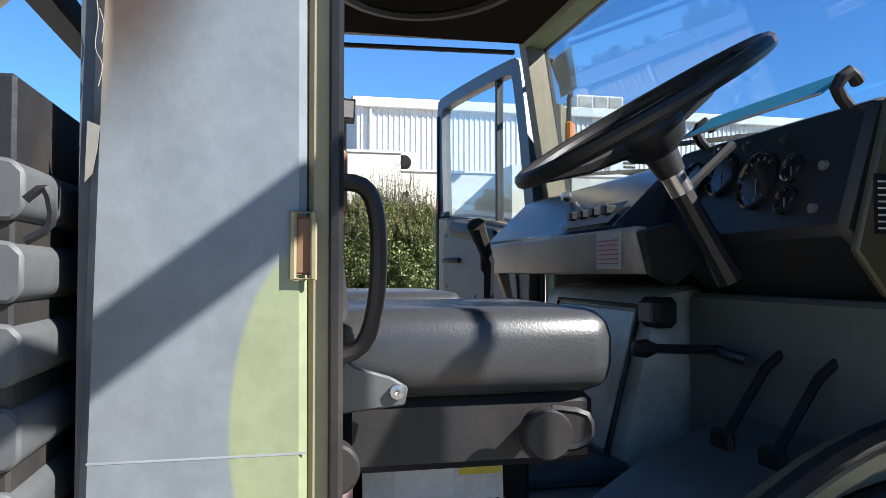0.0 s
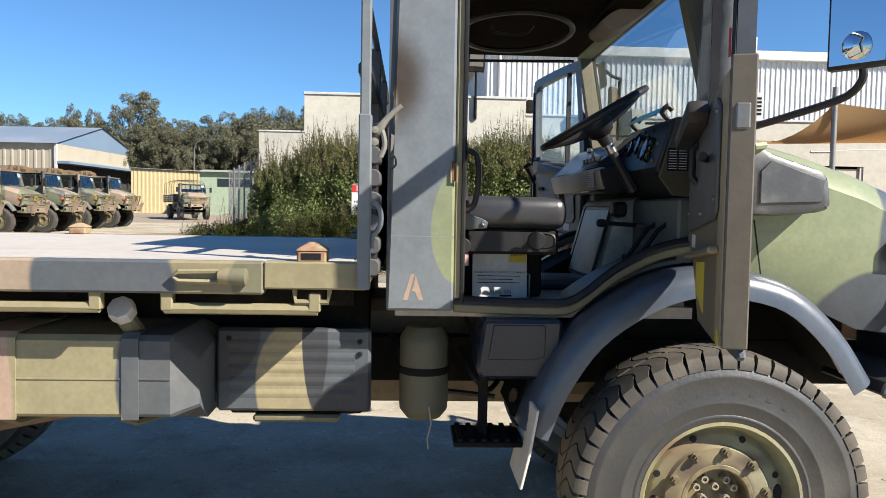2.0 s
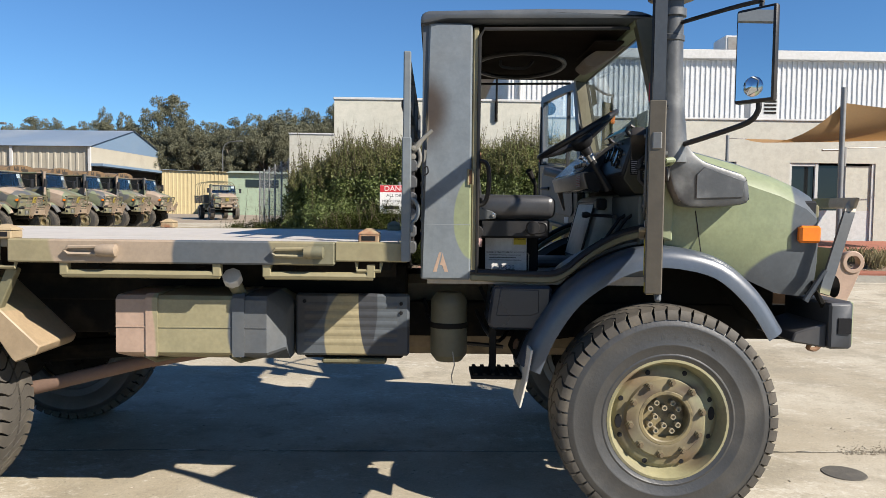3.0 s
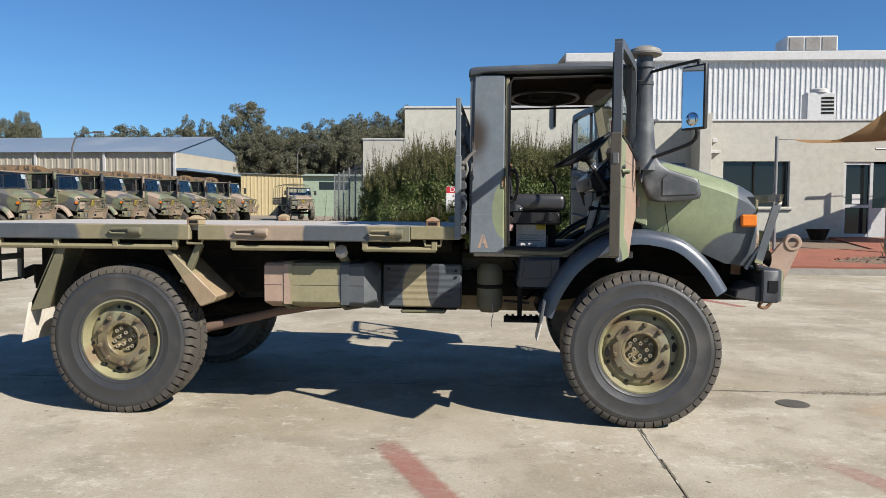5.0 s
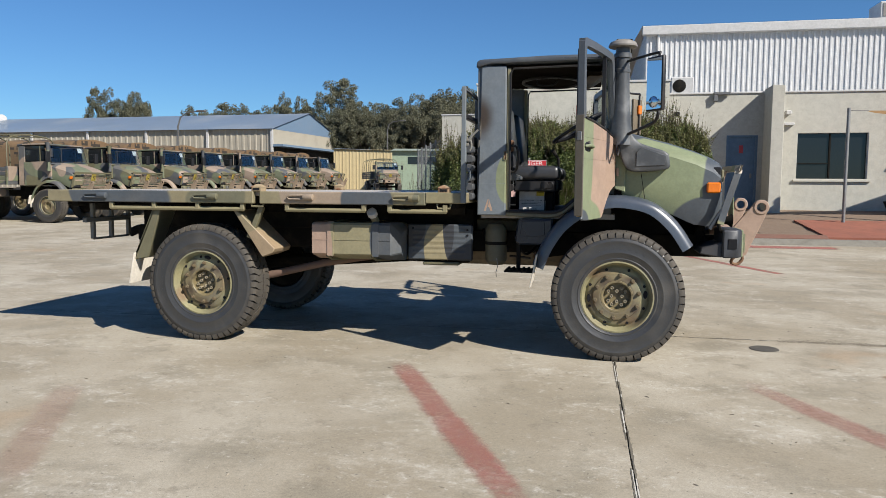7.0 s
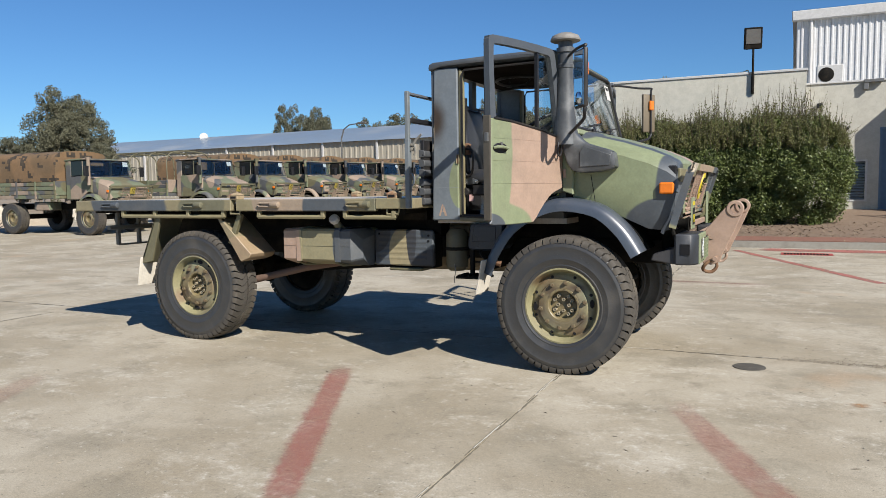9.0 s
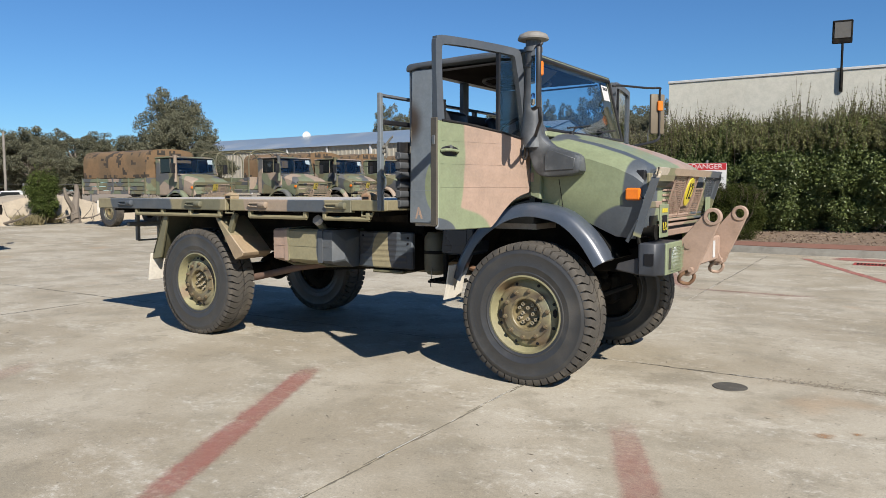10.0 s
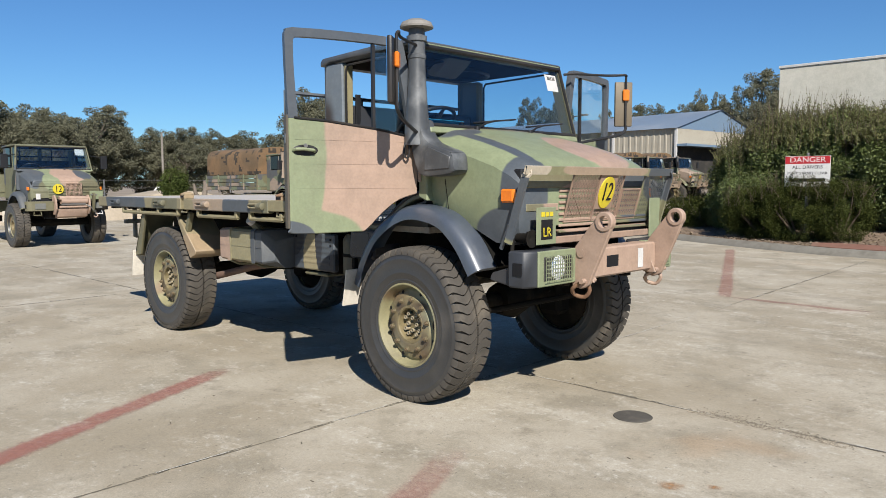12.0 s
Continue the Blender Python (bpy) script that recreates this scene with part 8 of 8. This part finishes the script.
def winch_front(t):
    """Winch between the bumper ends, its hook and rope, and the number disc on the grille."""
    part("number_disc", Geo().lathe([(0.0, 0.03), (0.125, 0.03), (0.128, 0.0)], 28, "x", pose(0.9, -0.2, 1.47)), YELLOW, t, "yellow disc with a black number 12")
    letters("12", 0.19, INK, t, pose(0.9335, -0.2, 1.47, 90, 0, 90) @ Matrix.Diagonal((0.9, 1.15, 1, 1)), "number")
    gd = part("grille_guard", Geo().tube([(0.93, -0.02, 1.22), (0.93, -0.02, 1.62), (0.93, 0.36, 1.62), (0.93, 0.36, 1.22)], 0.012, 5, True), TANPAINT, t, "tan framed mesh before the grille")
    mesh = Geo()
    for k in range(12):
        mesh.tube([(0.925, 0.0 + k * 0.03, 1.24), (0.925, 0.0 + k * 0.03, 1.61)], 0.005, 4)
        mesh.tube([(0.93, -0.01, 1.25 + k * 0.032), (0.93, 0.35, 1.25 + k * 0.032)], 0.005, 4)
    tagged(part("mesh_panel", mesh, TANPAINT, gd), kind="stuff")
    w = part("winch", Geo().tube([(1.06, -0.2, 1.17), (1.06, 0.42, 1.17)], 0.085, 16), TANPAINT, t, "tan recovery winch above the bumper")
    part("winch_hood", Geo().prism([(0.95, 1.21), (0.97, 1.28), (1.1, 1.3), (1.14, 1.24), (1.13, 1.2)], -0.24, 0.44, "y", 0.01), TANPAINT, w)
    for y in (-0.34, 0.46):
        part("winch_cheek", Geo().prism([(0.92, 0.84), (0.92, 1.3), (1.06, 1.32), (1.17, 1.2), (1.19, 0.98), (1.08, 0.83)], y - 0.02, y + 0.02, "y", 0.006), TANPAINT, w)
    part("fairlead", Geo().box(1.1, 1.17, -0.26, 0.4, 1.0, 1.05, 0.012), TANPAINT, w)
    part("roller", Geo().tube([(1.15, -0.22, 1.085), (1.15, 0.36, 1.085)], 0.024, 10), STEEL, w)
    part("skid_plate", Geo().prism([(0.88, 0.98), (1.13, 0.98), (1.08, 0.78), (0.9, 0.74)], -0.3, 0.42, "y", 0.01), TANPAINT, t, "tan plate below the winch")
    part("winch_rope", Geo().tube(smooth_line([(1.16, 0.36, 1.08), (1.2, 0.46, 1.02), (1.2, 0.55, 0.9), (1.16, 0.6, 0.85)], 4), 0.014, 6), STEEL, w)
    part("hook", Geo().tube(smooth_line([(1.16, 0.6, 0.86), (1.17, 0.64, 0.8), (1.16, 0.6, 0.75), (1.15, 0.55, 0.78)], 4), 0.014, 6), TANPAINT, w)
    arm = part("tow_arm", Geo().prism([(1.0, 0.86), (1.0, 1.12), (1.1, 1.36), (1.18, 1.38), (1.2, 1.3), (1.12, 0.9)], 0.55, 0.6, "y", 0.006), OLIVEPAINT, t, "olive cast tow arm")
    part("pin", Geo().tube([(1.13, 0.5, 1.32), (1.13, 0.66, 1.32)], 0.02, 8), STEEL, arm)
    for s in (-1, 1):
        bp = part("bumper_end", Geo().prism([(0.88, s * 0.98), (1.0, s * 0.97), (1.06, s * 0.88), (1.06, s * 0.36), (0.88, s * 0.36)], 0.93, 1.17, "z", 0.012), OLIVEPAINT if s < 0 else CHASSIS, t, "steel bumper end with a lamp")
        part("lens", Geo().box(1.061, 1.075, *sorted((s * 0.55, s * 0.8)), 0.975, 1.12, 0.006), DULLLAMP, bp, "oblong headlamp")
        part("tow_slot", Geo().box(0.93, 0.99, *sorted((s * 0.982, s * 0.97)), 1.0, 1.09), INK, bp)
        part("shackle", Geo().tube([(1.0, s * 0.66, 0.93), (1.02, s * 0.64, 0.83), (1.02, s * 0.82, 0.83), (1.0, s * 0.8, 0.93)], 0.016, 6), WHITE if s > 0 else OLIVEPAINT, bp)
    part("paper_tag", Geo().box(0.905, 0.912, -0.72, -0.62, 1.22, 1.36), WHITE, t, "white paper tag")
    part("corner_plate", Geo().box(0.9, 0.94, 0.55, 0.88, 1.2, 1.42, 0.006), GREENPAINT, t)


def parked_truck(paint, cover, label, winch=False):
    """A plainer truck of the same kind with closed doors and a cargo body."""
    t = thing("parked_army_truck", label, "truck", group="trucks parked round the yard")
    part("chassis_rail", Geo().box(-5.2, 0.95, -0.44, 0.44, 0.86, 1.06), CHASSIS, t)
    for x in (0.03, -3.82):
        part("axle", Geo().tube([(x, -0.8, 0.6), (x, 0.8, 0.6)], 0.09, 8), CHASSIS, t)
        for s in (-1, 1):
            w = part("wheel", TYRE, None, t, "", pose(x, s * 0.92, 0.555, 0, 20 * s, 180 if s > 0 else 0))
            part("tread", LUGS, None, w)
            part("rim", RIM, None, w)
            part("hub", HUB, None, w)
            part("brake_drum", DRUM, None, w)
    part("engine", Geo().box(-1.6, 0.78, -0.4, 0.4, 0.75, 1.5, 0.04), CHASSIS, t)
    cab(t, paint, paint)
    for s in (-1, 1):
        fender(t, s, paint)
        d = part("door", Geo().prism(DOOR_LOW + [(-0.005, 2.04), (-0.97, 2.0)], 0.0, 0.04, "y"), paint, t, "", pose(0, s * 0.87, 0) @ (Matrix() if s < 0 else Matrix.Diagonal((1, -1, 1, 1))))
        part("window_glass", Geo().prism([(-0.9, 2.04), (-0.09, 2.06), (-0.18, 2.53), (-0.9, 2.53)], 0.01, 0.014, "y"), DARKGLASS, d)
        part("window_post", Geo().prism([(-0.36, 2.03), (-0.33, 2.03), (-0.33, 2.535), (-0.36, 2.535)], 0.0, 0.02, "y"), paint, d)
        m = part("mirror", Geo().box(0.18, 0.26, s * 1.2 - 0.08, s * 1.2 + 0.08, 2.0, 2.35, 0.01), BLACK, t)
        part("mirror_arm", Geo().tube([(0.2, s * 1.2, 2.3), (0.05, s * 0.9, 2.35)], 0.012, 5), BLACK, m)
    front_end(t, paint, False)
    if winch:
        winch_front(t)
    else:
        bullbar(t, False)
        bumper(t, False)
    if not winch:
        part("snorkel", Geo().tube([(0.03, -0.945, 1.7), (0.03, -0.945, 2.55), (0.03, -0.945, 2.66)], [0.06, 0.06, 0.1], 12), paint, t)
    part("seat", Geo().box(-1.0, -0.5, -0.7, 0.7, 1.3, 1.9, 0.04), VINYL, t)
    part("steering_wheel", Geo().tube([(-0.33 + 0.2 * math.cos(a), -0.45 + 0.22 * math.sin(a), 2.02 + 0.11 * math.cos(a)) for a in [2 * math.pi * k / 20 for k in range(20)]], 0.014, 5, True), BLACK, t)
    part("dashboard", Geo().box(-0.2, 0.0, -0.8, 0.8, 1.7, 2.02, 0.02), INTERIOR, t)
    part("screen_sticker", Geo().add([(-0.043, 0.55, 2.52), (-0.043, 0.78, 2.52), (-0.008, 0.79, 2.36), (-0.008, 0.56, 2.36)], [(0, 1, 2, 3)]), WHITE, t, "white stock sticker")
    # cargo body: floor, drop sides of boards, then hoops or a canvas cover
    part("cargo_floor", Geo().box(-5.3, -1.35, -1.15, 1.15, 1.25, 1.38, 0.01), paint, t)
    for s in (-1, 1):
        for k in range(3):
            part("side_board", Geo().box(-5.3, -1.35, *sorted((s * 1.12, s * 1.16)), 1.40 + k * 0.15, 1.53 + k * 0.15, 0.008), paint, t)
        for k in range(5):
            part("board_post", Geo().box(-5.3 + k * 0.97, -5.24 + k * 0.97, *sorted((s * 1.16, s * 1.19)), 1.25, 1.86), paint, t)
        part("rear_mudflap", Geo().box(-4.5, -4.47, *sorted((s * 0.72, s * 1.1)), 0.5, 1.0), MUDFLAP, t)
        part("front_mudflap", Geo().box(-0.68, -0.66, *sorted((s * 0.75, s * 1.0)), 0.5, 0.85), MUDFLAP, t)
    part("tank", Geo().box(-2.7, -1.9, -1.0, -0.5, 0.84, 1.14, 0.03), paint, t)
    part("front_board", Geo().box(-1.38, -1.33, -1.15, 1.15, 1.38, 1.86), paint, t)
    hoops = [(-1.4 - k * 0.95) for k in range(5)]
    arch = smooth_line([(-1.12, 1.85), (-1.12, 2.5), (-1.02, 2.78), (-0.7, 2.9), (0, 2.95), (0.7, 2.9), (1.02, 2.78), (1.12, 2.5), (1.12, 1.85)], 2)
    if cover:
        secs = []
        for i in range(9):
            x = -1.38 - i * 0.485
            sag = -0.035 if i % 2 else 0.0
            secs.append([(x, y * (1.0 + sag * 0.3), z + (sag if z > 2.5 else 0)) for y, z in arch])
        part("canvas_cover", loft(Geo(), secs), CANVASM, t, "brown blotched camouflage canvas cover")
    elif winch:
        for y in (-1.1, -0.4, 0.4, 1.1):
            part("rack_post", Geo().tube([(-1.36, y, 1.4), (-1.36, y, 2.62)], 0.022, 6), CHASSIS, t)
        for z in (2.1, 2.35, 2.62):
            part("rack_bar", Geo().tube([(-1.36, -1.1, z), (-1.36, 1.1, z)], 0.02, 6), CHASSIS, t)
    else:
        for x in hoops:
            part("hoop", Geo().tube([(x, y, z) for y, z in arch], 0.022, 6), OLIVEPAINT, t, "bare canopy hoop")
        for y, z in ((-0.7, 2.92), (0, 2.97), (0.7, 2.92)):
            part("ridge_rail", Geo().tube([(hoops[0], y, z), (hoops[-1], y, z)], 0.018, 6), OLIVEPAINT, t)
    return t


WINCHCAMO = camo("neighbour_camouflage", (0.2, 0.2, 0.115), [((0.5, -0.3, 1.78), (0.8, 0.3, 0.4), GREEN), ((0.2, 0.8, 1.75), (0.5, 0.25, 0.3), GREEN), ((0.4, -0.8, 1.75), (0.6, 0.42, 0.4), GREY), ((0.5, 0.12, 1.78), (0.7, 0.36, 0.4), TAN), ((0.45, 0.52, 1.8), (0.4, 0.2, 0.3), GREY), ((0.85, 0.6, 1.5), (0.2, 0.4, 0.2), OLIVE),
    ((-0.5, -0.9, 1.6), (0.4, 0.3, 0.7), OLIVE), ((0.1, -0.95, 1.2), (0.7, 0.2, 0.3), GREY), ((-1.0, -0.9, 2.2), (0.3, 0.3, 0.6), GREY), ((-2.6, -1.1, 1.6), (0.7, 0.5, 0.5), TAN), ((-4.2, -1.1, 1.6), (0.8, 0.5, 0.5), GREY)], 0.6, 0.2)
park = [parked_truck(PARKED[0], True, "camouflaged army truck with a brown canvas cover"), parked_truck(PARKED[1], False, "tan and green army truck with bare canopy hoops"),
        parked_truck(PARKED[2], True, "olive camouflaged army truck with a covered cargo body"),
        parked_truck(WINCHCAMO, False, "green, tan and grey army truck with a tan winch", True)]
# kind, x, y, heading
lot = [(0, -20.1, 11.95, 1), (1, -18.0, 15.0, 0), (2, -18.1, 18.3, 0), (0, -17.8, 21.2, 1), (2, -17.6, 24.2, -1), (0, -17.4, 27.3, 0), (2, -17.2, 30.4, 1), (0, -17.0, 33.4, 0), (2, -16.8, 36.4, 0),
       (3, -17.05, 2.05, 0), (1, -17.2, 52.0, -62)]
used = set()
for k, x, y, yaw in lot:
    m = pose(x, y, gz(y), 0, 0, yaw)
    if k in used:
        copy_thing(park[k], m)
    else:
        park[k].matrix_basis = m
        used.add(k)

# ---------------------------------------------------------------- danger sign and the last small things
sign = thing("danger_sign", "red and white danger sign on a post in the hedge", "sign", pose(-1.97, 12.78, 1.87, 0, 0, 8) @ Matrix.Diagonal((1.28, 1.0, 1.2, 1)))
part("board", Geo().box(-0.36, 0.36, 0.0, 0.012, -0.32, 0.24, 0.004), WHITE, sign)
part("red_band", Geo().box(-0.355, 0.355, -0.003, 0.0, 0.1, 0.235), SIGNRED, sign, "red band with white lettering")
letters("DANGER", 0.135, WHITE, sign, pose(0, -0.0045, 0.168, 90, 0, 0) @ Matrix.Diagonal((1.05, 1, 1, 1)), "lettering", 0.001)
letters("ALL DRIVERS", 0.085, INK, sign, pose(0, -0.002, 0.035, 90, 0, 0), "lettering", 0.001)
letters("MUST STAND CLEAR", 0.068, INK, sign, pose(0, -0.002, -0.075, 90, 0, 0), "lettering", 0.001)
for k, (a, b) in enumerate(((-0.28, 0.0), (0.04, 0.28))):
    part("illegible_line", Geo().box(a, b, -0.003, 0.0, -0.23, -0.17), INK, sign)
part("post", Geo().tube([(0, 0.04, -1.535), (0, 0.04, 0.3)], 0.025, 8), STEEL, sign)

# low sandy retaining bank along the yard's end, a fence rail and a parked car beyond it
g = Geo()
rows = [(-28.6, 0.0), (-28.9, 0.55), (-29.2, 0.95), (-30.2, 1.0), (-32.5, 0.9)]
n = 40
vs = []
for j in range(n + 1):
    y = -30 + j * 1.15
    for x, z in rows:
        w = 0.12 * noise.noise(Vector((x * 0.5, y * 0.4, 3)))
        heap = 0.62 + 0.75 * noise.noise(Vector((1.5, y * 0.22, 7))) + 0.3 * noise.noise(Vector((x * 0.8, y * 0.9, 4)))
        vs.append((x + w, y, max(gz(y) + (z * max(heap, 0.15) if z > 0 else -0.05), 0)))
g.add(vs, [(5 * j + k, 5 * j + k + 1, 5 * j + k + 6, 5 * j + k + 5) for j in range(n) for k in range(4)])
thing("sand_bank", "low pale sandy bank along the end of the yard", "bank", kind="structure", geo=g, material=plain("pale_sand", (0.5, 0.42, 0.31), 0.9, amount=0.5, dirt=(0.34, 0.28, 0.2), grain=14, bump=0.5, patch=0.8))
stump = thing("dead_stump", "grey dead tree stump beside the ivy", "tree stump", pose(-27.9, 11.75, gz(12.0)))
part("trunk", Geo().tube(smooth_line([(0, 0.1, 0), (0.05, 0.05, 0.4), (0.0, 0.1, 0.8), (-0.1, 0.25, 1.3), (-0.1, 0.22, 1.65)], 2), [0.24, 0.2, 0.18, 0.17, 0.15, 0.13, 0.11, 0.09, 0.07], 8), BARK, stump)
part("limb", Geo().tube(smooth_line([(0.03, 0.06, 0.35), (0.08, -0.12, 0.75), (0.1, -0.34, 1.1), (0.08, -0.4, 1.5)], 2), [0.14, 0.12, 0.11, 0.1, 0.09, 0.07, 0.05], 7), BARK, stump)
rng = random.Random(9)
for k in range(3):
    br = thing("fallen_branch", "grey fallen branch lying before the sandy bank", "branch", pose(-27.9 - 0.2 * k, 9.2 + 1.6 * k, gz(10) + 0.05, 0, 0, 40 * k), group="fallen branches by the bank")
    part("limb", Geo().tube(smooth_line([(-1.0, 0, 0.0), (-0.3, 0.15, 0.12), (0.4, 0.0, 0.2), (1.1, 0.2, 0.45)], 3), [0.05] * 4 + [0.035] * 4 + [0.02] * 2, 6), BARK, br)
    for q in range(4):
        x = -0.4 + 0.4 * q
        part("twig", Geo().tube([(x, 0.08, 0.12), (x + 0.2, 0.3 * (-1) ** q, 0.35 + rng.random() * 0.3), (x + 0.3, 0.5 * (-1) ** q, 0.6 + rng.random() * 0.4)], [0.018, 0.012, 0.005], 5), BARK, br)
rail = thing("boundary_fence", "low wire boundary fence before the trees", "fence")
for k in range(14):
    part("post", Geo().tube([(-40, -24 + k * 4, 0), (-40, -24 + k * 4, 1.9)], 0.05, 6), STEEL, rail)
for z in (0.9, 1.4, 1.85):
    part("wire", Geo().tube([(-40, -24, z), (-40, 28, z)], 0.012, 4), STEEL, rail)
car = thing("parked_car", "white utility car parked beyond the bank", "car", pose(-49, 19.5, -0.1, 0, 0, 60))
part("body", Geo().prism([(-2.2, 0.4), (-2.25, 0.95), (-0.7, 1.0), (-0.3, 1.55), (0.9, 1.6), (1.25, 1.05), (2.1, 0.95), (2.2, 0.45)], -0.85, 0.85, "y", 0.06), CAPWHITE, car)
for s in (-1, 1):
    part("side_window", Geo().prism([(-0.5, 1.05), (-0.2, 1.48), (0.8, 1.5), (1.05, 1.05)], *sorted((s * 0.852, s * 0.858)), "y"), DARKGLASS, car)
    for x in (-1.4, 1.4):
        part("wheel", Geo().lathe([(0.0, -0.1), (0.3, -0.1), (0.34, -0.06), (0.34, 0.06), (0.3, 0.1), (0.0, 0.1)], 16, "y", pose(x, s * 0.78, 0.34)), RUBBER, car)


# ---------------------------------------------------------------- litter and joint filler on the slabs
rng = random.Random(11)
g = Geo()
for k in range(700):
    x, y = rng.uniform(-6.5, 5.5), rng.uniform(-5.2, 6.5)
    a, s = rng.uniform(0, 6.28), rng.uniform(0.004, 0.011) * (2.0 if rng.random() < 0.06 else 1)
    c, d = math.cos(a), math.sin(a)
    long, wide, h = s * rng.uniform(1.0, 2.4), s * rng.uniform(0.35, 0.7), rng.uniform(0.003, 0.008)
    pts = [(long, 0, 0.002), (0.2 * long, wide, 0.002), (-long, 0.1 * wide, 0.003), (-0.1 * long, -wide, 0.002), (0.1 * long, 0, h)]
    g.add([(x + px * c - py * d, y + px * d + py * c, pz) for px, py, pz in pts], [(0, 1, 4), (1, 2, 4), (2, 3, 4), (3, 0, 4)])
# spalled joint: loose grit and pale chips
for k in range(900):
    u = rng.random()
    x, y = 1.62 + 0.95 * u + rng.gauss(0, 0.05), 0.1 + abs(rng.gauss(0, 0.09)) * (1.2 - abs(u - 0.45)) - 0.02 * u
    a, s = rng.uniform(0, 6.28), rng.uniform(0.003, 0.009)
    c, d = math.cos(a), math.sin(a)
    pts = [(s, 0, 0.001), (0.2 * s, 0.7 * s, 0.001), (-s, 0.1 * s, 0.001), (-0.1 * s, -0.7 * s, 0.001), (0.1 * s, 0, 0.8 * s)]
    g.add([(x + px * c - py * d, y + px * d + py * c, pz + 0.001) for px, py, pz in pts], [(0, 1, 4), (1, 2, 4), (2, 3, 4), (3, 0, 4)])
thing("leaf_litter", "scattered dry leaves and grit on the concrete", "litter", kind="stuff", geo=g, material=leafy("dry_litter", (0.045, 0.035, 0.025), (0.4, 0.35, 0.27), 0.9, 0.1))


def ribbon(g, a, b, width, gap, seed, lift, off=0.0):
    """A crumbling strip from a to b: runs of uneven width, broken where the noise falls below gap."""
    length = math.hypot(b[0] - a[0], b[1] - a[1])
    dx, dy = (b[0] - a[0]) / length, (b[1] - a[1]) / length
    last = None
    for i in range(int(length / 0.03)):
        u = i * 0.03
        w = 0.5 + noise.noise(Vector((u * 1.7, seed, 2.0))) + 0.4 * noise.noise(Vector((u * 9.0, seed, 5.0)))
        if w < gap:
            last = None
            continue
        r = width * (0.35 + 0.9 * w) * rng.uniform(0.5, 1.3)
        o = off + rng.uniform(-0.25, 0.25) * width
        x, y = skew(a[0] + dx * u, a[1] + dy * u)
        p = [(x - dy * (o + e * r), y + dx * (o + e * r), gz(y) + lift) for e in (-1, 1)]
        if last:
            g.add(last + p, [(0, 1, 3, 2)])
        last = p


seams = (((0, -6.5), (0, 0.0)), ((0, 0.25), (0, 10.9)), ((-6.8, 0.13), (-0.1, 0.13)), ((0.1, 0.13), (6.8, 0.13)), ((-11.8, 0.13), (-6.9, 0.13)), ((-6.85, -6.5), (-6.85, 0.0)))
g, h = Geo(), Geo()
for k, (a, b) in enumerate(seams):
    for side in (-1, 1):
        ribbon(g, a, b, 0.0065, 0.3, 3.1 * k + side, 0.0022, side * 0.009)
    ribbon(h, a, b, 0.0035, 0.6 if k > 1 else 0.5, 7.7 * k + 1, 0.0036, 0.006)
    ribbon(h, a, b, 0.003, 0.66, 7.7 * k + 4, 0.0036, -0.007)
thing("joint_grime", "dark soil and moss caught along the slab joints", "dirt", kind="structure", geo=g, material=plain("joint_soil", (0.2, 0.176, 0.13), 0.95, amount=0.6, dirt=(0.2, 0.175, 0.13), patch=14))
thing("joint_filler", "crumbling pale filler left in the slab joints", "joint filler", kind="structure", geo=h, material=plain("pale_filler", (0.75, 0.71, 0.62), 0.9, amount=0.5, dirt=(0.45, 0.4, 0.32), patch=14))
